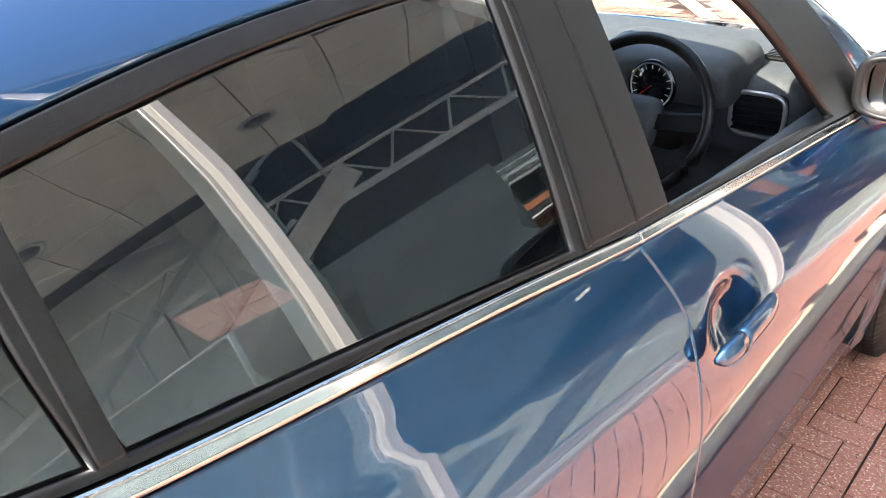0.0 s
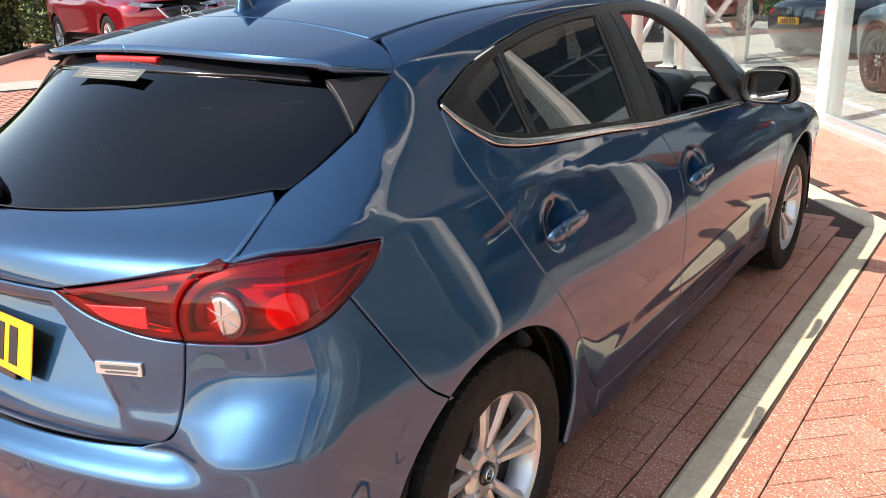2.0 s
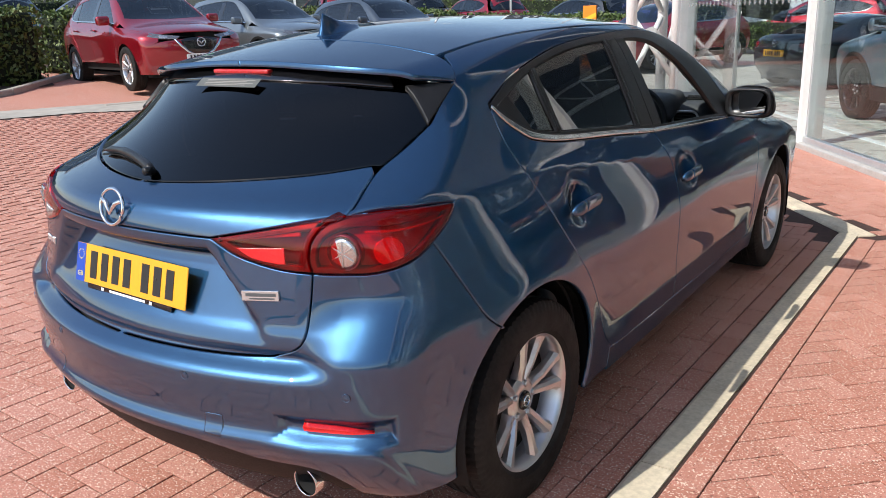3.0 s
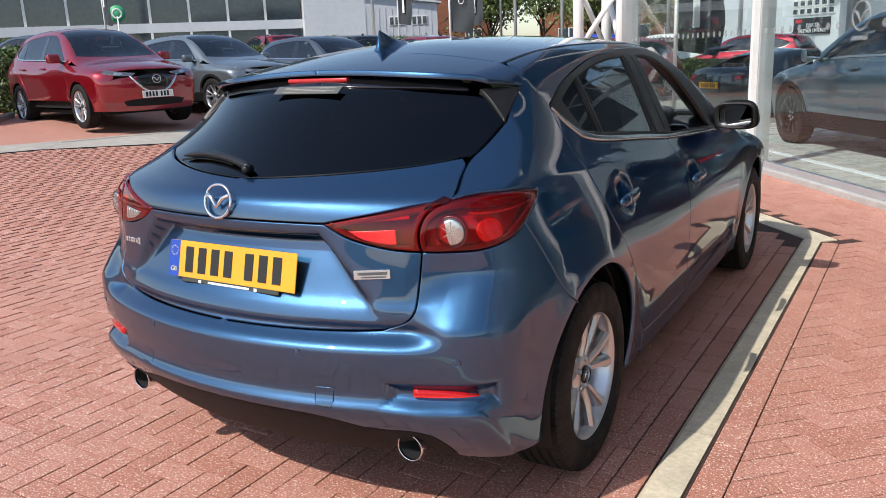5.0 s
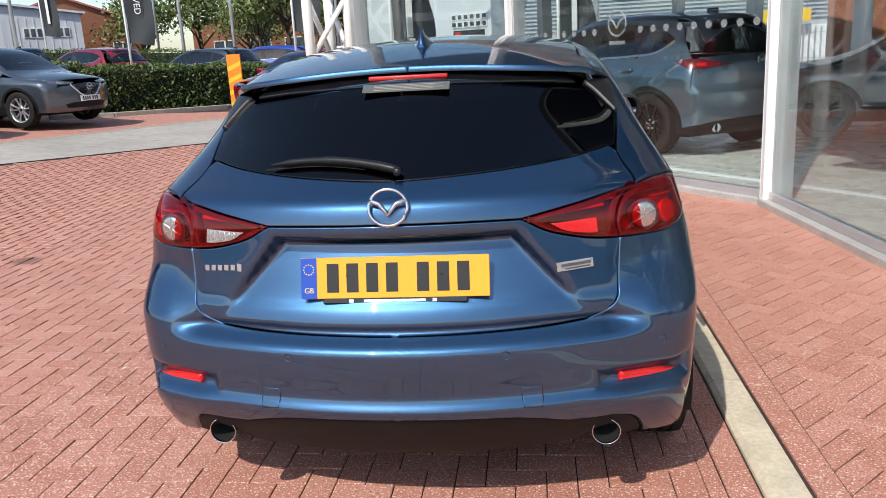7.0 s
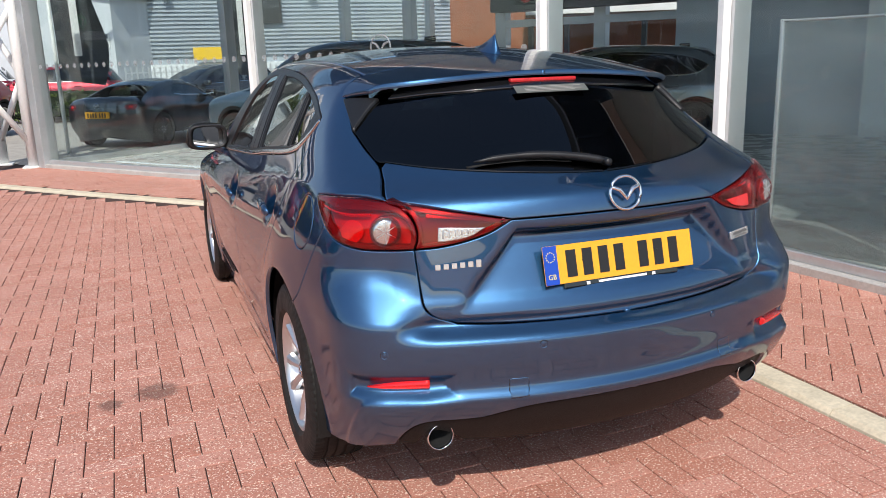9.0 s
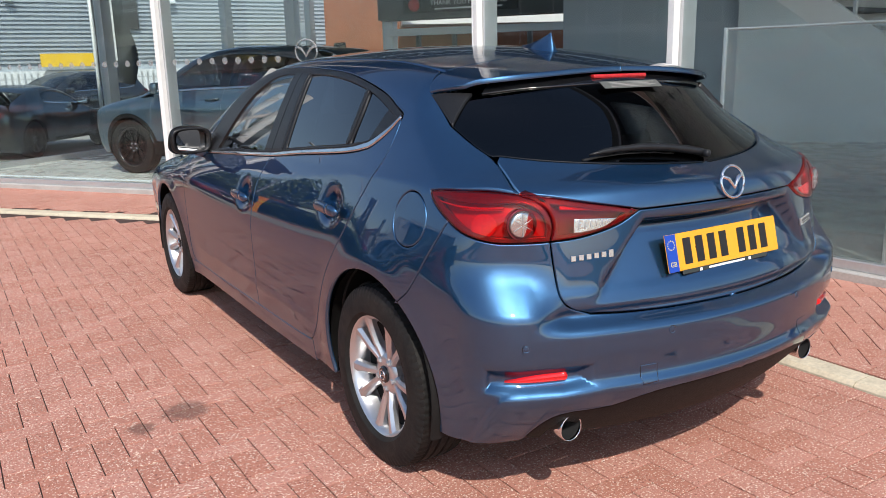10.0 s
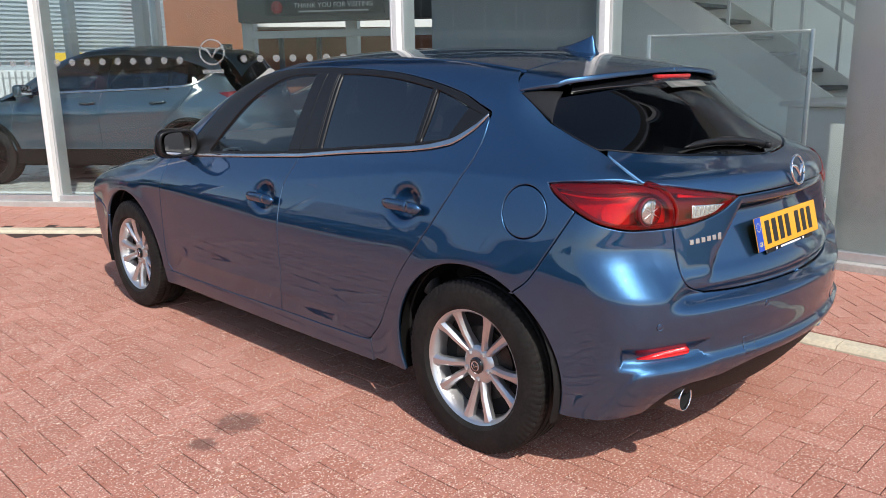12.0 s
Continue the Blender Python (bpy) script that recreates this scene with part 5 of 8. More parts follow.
def tail_fittings(car, gate, F):
    S = F.side
    tilt = 14.0
    base = pose(0, -2.066, 0.793, -tilt)
    plate = part("number_plate", moved(block((-0.26, -0.004, -0.0565), (0.26, 0.0, 0.0565), 0.0015, 1), base), PLATE_YELLOW, car, "yellow rear number plate with blue band")
    part("blue_band", moved(block((-0.2595, -0.0048, -0.056), (-0.215, -0.0035, 0.056)), base), PLATE_BLUE, plate)
    for k, bm in enumerate(plate_bars(0.45, 0.079)):
        part("plate_character", moved(bm, base @ Matrix.Translation((0.022, -0.0042, 0.0))), INK, plate)
    stars = []
    for k in range(12):
        a = math.pi * k / 6
        stars.append(moved(block((-0.0016, -0.0004, -0.0016), (0.0016, 0, 0.0016)), base @ pose(-0.2372 + 0.014 * math.cos(a), -0.0048, 0.024 + 0.014 * math.sin(a), 0, 45)))
    part("star_ring", merged(*stars), GOLD_INK, plate)
    me = lettering("GB", 0.021, 0.0003)
    me.transform(base @ pose(-0.2372, -0.0051, -0.034, 90))
    part("country_letters", me, GOLD_INK, plate)
    holder = part("plate_holder", moved(block((-0.20, -0.003, -0.071), (0.20, 0.002, -0.02), 0.003, 1), base), GLOSS_BLACK, car, "black plate surround with pale print")
    part("print_bar", moved(block((-0.085, -0.0036, -0.0665), (0.085, -0.0028, -0.0600)), base), PALE_INK, holder)
    for x in (-0.12, 0.11):
        part("print_mark", moved(block((x - 0.006, -0.0036, -0.068), (x + 0.006, -0.0028, -0.059)), base), PALE_INK, holder)
    for x in (-0.13, 0.13):
        part("screw", moved(lathe([(0, 0.004), (0.002, 0.0035), (0.002, 0)], 12), base @ pose(x, -0.004, 0.006, 0, 0, -90)), INK, plate)
    part("badge", moved(winged_ring(0.052, 0.009), pose(0.0, -2.086, 0.989, -12)), CHROME, gate, "chrome winged ring badge")

    def on_tail(a, v, lift=0.0, s=1):
        p, n = F.onto(S, [a], [v])
        p, n = Vector(p[0] + n[0] * lift), Vector(n[0])
        if s < 0:
            p.x, n.x = -p.x, -n.x
        return Matrix.Translation(p) @ n.to_track_quat("X", "Z").to_matrix().to_4x4()

    # model lettering as plain chrome bars, and the bright tag on the other side
    word = new("lettering")
    word.parent = gate
    for k in range(6):
        m = on_tail(-2.085 - 0.022 * k, 0.812 + 0.0015 * k, 0.0, -1)
        part("letter", moved(block((0, -0.0075, -0.0080 - (0.003 if k == 5 else 0)), (0.003, 0.0075, 0.0080 + (0.003 if k == 5 else 0)), 0.001, 1), m), BRIGHT_SILVER, word)
    m = on_tail(-2.155, 0.803, 0.0, 1)
    tag = part("name_tag", moved(block((-0.001, -0.052, -0.0125), (0.005, 0.052, 0.0125), 0.001, 1), m @ pose(0, 0, 0, 3)), BRIGHT_SILVER, gate, "bright metal name tag")
    part("tag_print", moved(block((0.005, -0.040, -0.001), (0.0056, 0.044, 0.007)), m @ pose(0, 0, 0, 3)), DASH, tag)
    part("tag_print", moved(block((0.005, -0.030, -0.0085), (0.0056, 0.040, -0.0045)), m @ pose(0, 0, 0, 3)), DASH, tag)
    for s in (1, -1):
        for a, v in ((-2.372, 0.588), (-1.968, 0.578)):
            m = on_tail(a, v, -0.001, s)
            sensor = part("parking_sensor", moved(lathe([(0, 0.0115), (0.002, 0.0112), (0.0025, 0.010), (0.001, 0.0095), (0.0016, 0.008), (0.0022, 0.0)], 24), m), BLUE_PAINT, car)
            part("sensor_ring", moved(lathe([(-0.004, 0.0135), (0.0008, 0.0135), (0.0008, 0.0115), (-0.004, 0.0115)], 24, True), m), SATIN_BLACK, sensor)
        loop = ring([(-1.912, 0.476), (-1.98, 0.488), (-2.066, 0.493)], [(-2.066, 0.493), (-2.064, 0.467)], [(-2.064, 0.467), (-1.98, 0.466), (-1.912, 0.473)], [(-1.912, 0.473), (-1.912, 0.476)])
        skin("rear_reflector", cut(F, S, loop, 0.012, lift=0.016, depth=0.02, gap=0.0), RED_BRIGHT, car, sides=(s,), label="red reflector strip")
        loop = ring([(-2.275, 0.452), (-2.275, 0.492)], [(-2.275, 0.492), (-2.332, 0.492)], [(-2.332, 0.492), (-2.332, 0.436)], [(-2.332, 0.436), (-2.28, 0.434), (-2.275, 0.452)])
        ringed = inset(loop, 0.0022)
        # black patch under the cover: its rim paints the seam's shade
        skin("tow_cover", cut(F, S, loop, 0.012, lift=0.0005, depth=0.003, gap=0.0), VOID_BLACK, car, sides=(s,))
        skin("tow_cover", cut(F, S, ringed, 0.012, lift=0.0012, depth=0.002, gap=0.0), BLUE_PAINT, car, sides=(s,))
        pipe = lathe([(-0.16, 0.036), (0.0, 0.041), (0.005, 0.0405), (0.007, 0.039), (0.004, 0.0375), (-0.006, 0.0372), (-0.16, 0.0345)], 40, True)
        tip = part("exhaust_tip", moved(pipe, pose(s * 0.571, -2.004, 0.303, 0, 0, -90)), CHROME, car, "chrome round exhaust tailpipe")
        part("pipe_inside", moved(lathe([(-0.002, 0.0372), (-0.06, 0.0345), (-0.06, 0.0004), (-0.065, 0.0004), (-0.065, 0.037)], 32, True), pose(s * 0.571, -2.004, 0.303, 0, 0, -90)), VOID_BLACK, tip)
    # aerial
    fin = bmesh.new()
    rows = []
    for k in range(13):
        t = k / 12
        y = -1.06 - 0.20 * t
        h = 0.012 + 0.072 * t ** 1.5 if t < 0.93 else 0.03 - 0.2 * (t - 0.93)
        wd = 0.010 + 0.024 * math.sin(math.pi * min(1, t * 1.05) ** 0.8) + 0.006
        zb = float(F.roof(np.array(y))) - 0.003
        lean = 0.0
        rows.append([fin.verts.new((wd * c, y + e * 0.012 * t, zb + h * e)) for c, e in ((-1, 0), (-0.72, 0.18), (-0.30, 0.6), (-0.10, 0.95), (0, 1), (0.10, 0.95), (0.30, 0.6), (0.72, 0.18), (1, 0))])
    for a, b in zip(rows, rows[1:]):
        for k in range(8):
            fin.faces.new((a[k], a[k + 1], b[k + 1], b[k])).smooth = True
    fin.faces.new(rows[0])
    fin.faces.new(rows[-1][::-1])
    bmesh.ops.recalc_face_normals(fin, faces=fin.faces)
    part("roof_aerial", fin, BLUE_PAINT, car, "blue shark-fin roof aerial")
    # wiper
    pts, lows = [], []
    for k in range(15):
        t = k / 14
        x = 0.02 - 0.40 * t
        z = 1.066 + 0.020 * math.sin(math.pi * min(t * 1.02, 1)) ** 0.8 + 0.016 * t
        y = float(F.tail(np.array(z))) + float(F.bow(np.array(z))) * x * x - 0.022
        pts.append((x, y, z))
    arm = part("wiper", tube(pts, [0.011, 0.013, 0.0135] + [0.0125] * 6 + [0.010] * 4 + [0.006, 0.003], 10), SATIN_BLACK, car, "black rear wiper resting on the window")
    part("wiper_pivot", moved(lathe([(-0.03, 0.013), (-0.004, 0.012), (0.0, 0.008), (0.001, 0)], 24), pose(0.012, -1.985, 1.066, 0, 0, -90)), SATIN_BLACK, arm)
    part("wiper_blade", tube([(x - 0.02, y + 0.010, z - 0.018) for x, y, z in pts[3:]], 0.006, 8), ROUGH_BLACK, arm)


def mirrors(car):
    """Door mirrors: painted cap, black bezel, glass, stalk."""
    for s in (1, -1):
        bm = bmesh.new()
        bmesh.ops.create_uvsphere(bm, u_segments=36, v_segments=22, radius=1)
        for v in bm.verts:
            x, y, z = v.co
            q = (abs(x) ** 3.2 + abs(z) ** 3.2) ** (1 / 3.2) / max(1e-6, math.hypot(x, z)) if math.hypot(x, z) > 1e-6 else 1
            x, z = x / q if q > 0 else x, z / q
            y = y * (0.062 if y > 0 else 0.004)
            v.co = (x * 0.115 * (1 - 0.12 * z), y - x * 0.018, z * 0.077 + 0.010 * x * 0.5)
        bmesh.ops.transform(bm, matrix=pose(0.895, 0.665, 1.005, 0, 0, 0), verts=bm.verts)
        glass_y = 0.745
        for f in bm.faces:
            f.smooth = True
        if s < 0:
            bmesh.ops.transform(bm, matrix=Matrix.Diagonal((-1, 1, 1, 1)), verts=bm.verts)
            bmesh.ops.reverse_faces(bm, faces=bm.faces)
        cap = part("door_mirror", bm, GLOSS_BLACK, car, "door mirror in a gloss black housing")
        out = [(0.10 * math.copysign(abs(math.cos(a)) ** 0.55, math.cos(a)), 0.064 * math.copysign(abs(math.sin(a)) ** 0.55, math.sin(a))) for a in np.linspace(0, 2 * math.pi, 49)[:-1]]
        g = bmesh.new()
        vs = [[g.verts.new((s * (0.893 + x * k), 0.6275 - x * 0.018 - d, 1.004 + z * k)) for x, z in out] for k, d in ((1.07, -0.034), (1.06, 0.0), (1.03, 0.006), (0.90, 0.006), (0.865, 0.0), (0.85, -0.03))]
        for a, b in zip(vs, vs[1:]):
            for i in range(48):
                g.faces.new((a[i], a[(i + 1) % 48], b[(i + 1) % 48], b[i])).smooth = True
        bmesh.ops.recalc_face_normals(g, faces=g.faces)
        part("bezel", g, SATIN_BLACK, cap)
        g = bmesh.new()
        g.faces.new([g.verts.new((s * (0.893 + x * 0.855), 0.634 - x * 0.30, 1.004 + z * 0.855)) for x, z in (out if s < 0 else out[::-1])])
        part("mirror_glass", g, MIRROR, cap)
        part("shell", moved(tube([(s * 0.86, 0.69, 0.950), (s * 0.82, 0.685, 0.936), (s * 0.785, 0.68, 0.925)], [0.028, 0.030, 0.034], 14), Matrix.Identity(4)), BLUE_PAINT, cap)


def cabin(car):
    """What shows through the windows: seats, dash, wheel, trims."""
    F = HATCH
    for x in (-0.37, 0.37):
        seat = part("front_seat", merged(block((x - 0.24, -0.10, 0.42), (x + 0.24, 0.42, 0.60), 0.06, 4)), CLOTH, car)
        part("backrest", moved(block((-0.24, -0.07, 0.0), (0.24, 0.07, 0.62), 0.06, 4), pose(x, -0.14, 0.55, 14)), CLOTH, seat)
        part("headrest", moved(block((-0.13, -0.05, 0.0), (0.13, 0.05, 0.19), 0.045, 4), pose(x, -0.33, 1.155, 10)), CLOTH, seat)
    bench = part("rear_seat", block((-0.62, -1.0, 0.42), (0.62, -0.45, 0.60), 0.06, 4), CLOTH, car)
    part("backrest", moved(block((-0.62, -0.08, 0.0), (0.62, 0.08, 0.58), 0.06, 4), pose(0, -1.06, 0.52, 16)), CLOTH, bench)
    for x in (-0.37, 0.0, 0.37):
        part("headrest", moved(block((-0.12, -0.04, 0.0), (0.12, 0.04, 0.15), 0.04, 4), pose(x, -1.25, 1.06, 8)), CLOTH, bench)
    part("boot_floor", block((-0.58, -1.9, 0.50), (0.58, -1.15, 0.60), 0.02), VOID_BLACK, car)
    dash = part("dashboard", merged(moved(block((-0.70, -0.22, -0.12), (0.70, 0.22, 0.10), 0.07, 5), pose(0, 0.86, 0.90, 4)), block((-0.66, 0.72, 0.45), (0.66, 1.0, 0.82), 0.04, 3)), DASH, car)
    part("binnacle", moved(block((-0.19, -0.10, -0.05), (0.19, 0.12, 0.075), 0.05, 5), pose(0.37, 0.66, 0.965, 8)), DASH, dash)
    face = part("instrument_face", moved(lathe([(0, 0.062), (0.004, 0.060), (0.004, 0)], 40), pose(0.37, 0.553, 0.955, 0, 0, -90)), GLOSS_BLACK, dash)
    part("dial_ring", moved(lathe([(0.003, 0.056), (0.006, 0.0555), (0.006, 0.052), (0.003, 0.051)], 48, True), pose(0.37, 0.553, 0.955, 0, 0, -90)), SATIN_SILVER, face)
    marks = [moved(block((0.004, -0.001, 0.040), (0.0055, 0.001, 0.049)), pose(0.37, 0.553, 0.955, 0, 0, -90) @ pose(0, 0, 0, 225 - 270 * k / 12 - 90)) for k in range(13)]
    part("dial_marks", merged(*marks), PALE_INK, face)
    part("dial_needle", moved(block((0.005, -0.0012, 0.0), (0.0062, 0.0012, 0.042)), pose(0.37, 0.553, 0.955, 0, 0, -90) @ pose(0, 0, 0, 130)), RED_BRIGHT, face)
    for x in (-0.60, 0.60):
        vent = part("air_vent", moved(block((-0.062, -0.012, -0.05), (0.062, 0.012, 0.05), 0.016, 3), pose(x, 0.640, 0.905, 8)), VOID_BLACK, dash)
        pts = [(x + 0.062 * math.copysign(abs(math.cos(a)) ** 0.5, math.cos(a)), 0.624 - 0.012 * math.sin(a) * 0.2, 0.905 + 0.05 * math.copysign(abs(math.sin(a)) ** 0.5, math.sin(a))) for a in np.linspace(0, 2 * math.pi, 33)]
        part("vent_frame", tube(pts, 0.006, 8, False), SATIN_SILVER, vent, "satin silver vent frame")
        for k in range(5):
            part("vent_slat", moved(block((-0.055, -0.012, -0.002), (0.055, 0.008, 0.002)), pose(x, 0.628, 0.873 + 0.016 * k, 25)), SATIN_BLACK, vent)
        grille = part("demister", moved(block((-0.06, -0.03, 0), (0.06, 0.03, 0.006), 0.003), pose(x, 0.80, 1.000, 6)), VOID_BLACK, dash)
        for k in range(6):
            part("vent_slat", moved(block((-0.056, -0.003, 0.004), (0.056, 0.003, 0.009)), pose(x, 0.775 + 0.011 * k, 0.999 + 0.001 * k)), SATIN_BLACK, grille)
    m = pose(0.37, 0.46, 0.900, -24)
    rim = [(0.185 * math.cos(a), 0, 0.185 * math.sin(a)) for a in np.linspace(0, 2 * math.pi, 49)]
    wheel = part("steering_wheel", moved(tube(rim, 0.0145, 12, False), m), SATIN_BLACK, car)
    part("wheel_boss", moved(block((-0.075, -0.03, -0.07), (0.075, 0.02, 0.055), 0.03, 4), m), DASH, wheel)
    for x0, z0, x1, z1 in ((-0.06, 0.0, -0.178, 0.012), (0.06, 0.0, 0.178, 0.012), (-0.03, -0.05, -0.05, -0.176), (0.03, -0.05, 0.05, -0.176)):
        part("wheel_spoke", moved(ribbon([(x0, -0.008, z0), (x1, -0.004, z1)], 0.014, 0.034, (0, 0, 1) if abs(x1) > 0.1 else (1, 0, 0)), m), SATIN_BLACK, wheel)
    part("wheel_spoke", moved(tube([(-0.055, -0.022, -0.045), (-0.06, -0.016, -0.10), (-0.055, -0.01, -0.165)], 0.005, 8), m), SATIN_SILVER, wheel)
    part("wheel_spoke", moved(tube([(0.055, -0.022, -0.045), (0.06, -0.016, -0.10), (0.055, -0.01, -0.165)], 0.005, 8), m), SATIN_SILVER, wheel)
    part("column", moved(tube([(0, 0.0, 0), (0, 0.24, 0.0)], 0.045, 14), m), DASH, wheel)
    part("stalk", tube([(0.41, 0.52, 0.90), (0.50, 0.50, 0.915), (0.55, 0.492, 0.92)], [0.008, 0.008, 0.013], 8), SATIN_BLACK, wheel)
    part("screen", block((-0.11, 0.635, 1.0), (0.11, 0.65, 1.09), 0.004), GLOSS_BLACK, dash)
    head = block((-0.50, -1.35, 1.335), (0.50, 0.25, 1.350), 0.006)
    for v in head.verts:
        v.co.z = float(F.roof(np.array(v.co.y))) - 0.06
    part("headlining", head, DASH_GREY, car)
    for s in (1, -1):
        part("door_lining", block((min(s * 0.70, s * 0.775), -1.05, 0.50), (max(s * 0.70, s * 0.775), 0.80, 0.94), 0.03, 3), DASH, car)
        part("inner_pillar", tube([(s * 0.665, -0.29, 1.0), (s * 0.60, -0.30, 1.2), (s * 0.545, -0.31, 1.335)], 0.045, 8), DASH_GREY, car)
        part("inner_pillar", tube([(s * 0.69, 0.80, 0.98), (s * 0.60, 0.50, 1.21), (s * 0.54, 0.28, 1.34)], 0.032, 8), DASH_GREY, car)
        part("inner_pillar", tube([(s * 0.62, -1.22, 0.96), (s * 0.57, -1.32, 1.13), (s * 0.46, -1.40, 1.27)], [0.10, 0.075, 0.045], 10), VOID_BLACK, car)
    rear = part("parcel_shelf", block((-0.55, -1.78, 0.93), (0.55, -1.18, 0.95), 0.01), CLOTH, car)


hatchback = build_hatchback()



# ---- other cars ----
TALL = Form(
    ridge=[(2.4, 0.84), (1.0, 0.86), (0.0, 0.84), (-1.3, 0.88), (-2.4, 0.88)],
    belt=[(2.4, 0.99), (1.2, 1.04), (0.5, 1.08), (-0.5, 1.11), (-1.3, 1.15), (-2.4, 1.13)],
    wide=[(2.4, 0.82), (1.9, 0.88), (1.4, 0.915), (0, 0.915), (-1.35, 0.92), (-1.8, 0.895), (-2.4, 0.80)],
    waist=[(2.4, 0.70), (1.6, 0.79), (0.8, 0.83), (-1.3, 0.83), (-1.8, 0.80), (-2.4, 0.70)],
    cabin=[(2.4, 0.0), (-1.0, 0.0), (-1.6, 0.04), (-2.4, 0.14)],
    roof=[(2.45, 0.72), (2.3, 0.86), (2.1, 0.96), (1.7, 1.04), (1.3, 1.10), (1.05, 1.19), (0.7, 1.39), (0.4, 1.55), (0.1, 1.635), (-0.3, 1.67), (-0.8, 1.665), (-1.4, 1.625), (-1.9, 1.56), (-2.4, 1.46)],
    crown=[(2.45, 0.22), (1.3, 0.12), (0.3, 0.12), (-2.4, 0.12)],
    tail=[(0.2, -2.02), (0.35, -2.17), (0.6, -2.235), (0.75, -2.23), (0.80, -2.19), (1.05, -2.17), (1.14, -2.11), (1.5, -1.86), (1.75, -1.68)],
    bow=[(0.2, 0.24), (0.9, 0.28), (1.2, 0.42), (1.7, 0.4)],
    nose=[(0.2, 2.12), (0.4, 2.25), (0.7, 2.28), (0.88, 2.25), (0.98, 2.17), (1.1, 1.9), (1.75, 0.7)],
    axles=(1.35, -1.35), arch=0.41, axle_z=0.365, lift=1.12, front=1.5)
LOW = Form(
    ridge=[(2.2, 0.66), (1.0, 0.70), (0.0, 0.62), (-1.1, 0.70), (-2.2, 0.70)],
    belt=[(2.2, 0.74), (1.2, 0.82), (0.3, 0.84), (-0.6, 0.88), (-1.2, 0.92), (-2.2, 0.90)],
    wide=[(2.2, 0.74), (1.6, 0.83), (1.1, 0.86), (0, 0.85), (-1.1, 0.87), (-1.6, 0.84), (-2.2, 0.72)],
    waist=[(2.2, 0.62), (1.2, 0.74), (0.3, 0.76), (-0.8, 0.76), (-1.4, 0.74), (-2.2, 0.60)],
    cabin=[(2.2, 0.0), (-0.4, 0.0), (-1.0, 0.08), (-2.2, 0.20)],
    roof=[(2.1, 0.60), (1.8, 0.74), (1.4, 0.81), (0.9, 0.87), (0.6, 1.00), (0.3, 1.14), (0.0, 1.215), (-0.3, 1.235), (-0.7, 1.20), (-1.1, 1.08), (-1.4, 0.985), (-1.7, 0.955), (-2.0, 0.92)],
    crown=[(2.1, 0.22), (0.3, 0.18), (-2.0, 0.16)],
    tail=[(0.2, -1.72), (0.4, -1.88), (0.6, -1.91), (0.8, -1.89), (0.90, -1.86), (0.96, -1.78), (1.3, -1.3)],
    bow=[(0.2, 0.26), (0.9, 0.32), (1.3, 0.4)],
    nose=[(0.2, 1.85), (0.4, 1.98), (0.6, 1.96), (0.75, 1.85), (0.9, 1.5), (1.3, 0.8)],
    tumble=0.42, axles=(1.155, -1.155), arch=0.355, axle_z=0.31, lift=0.90, hub=-1.05, front=1.3)
CUTS = {}


def cut_once(key, make):
    if key not in CUTS:
        CUTS[key] = make()
    return CUTS[key]


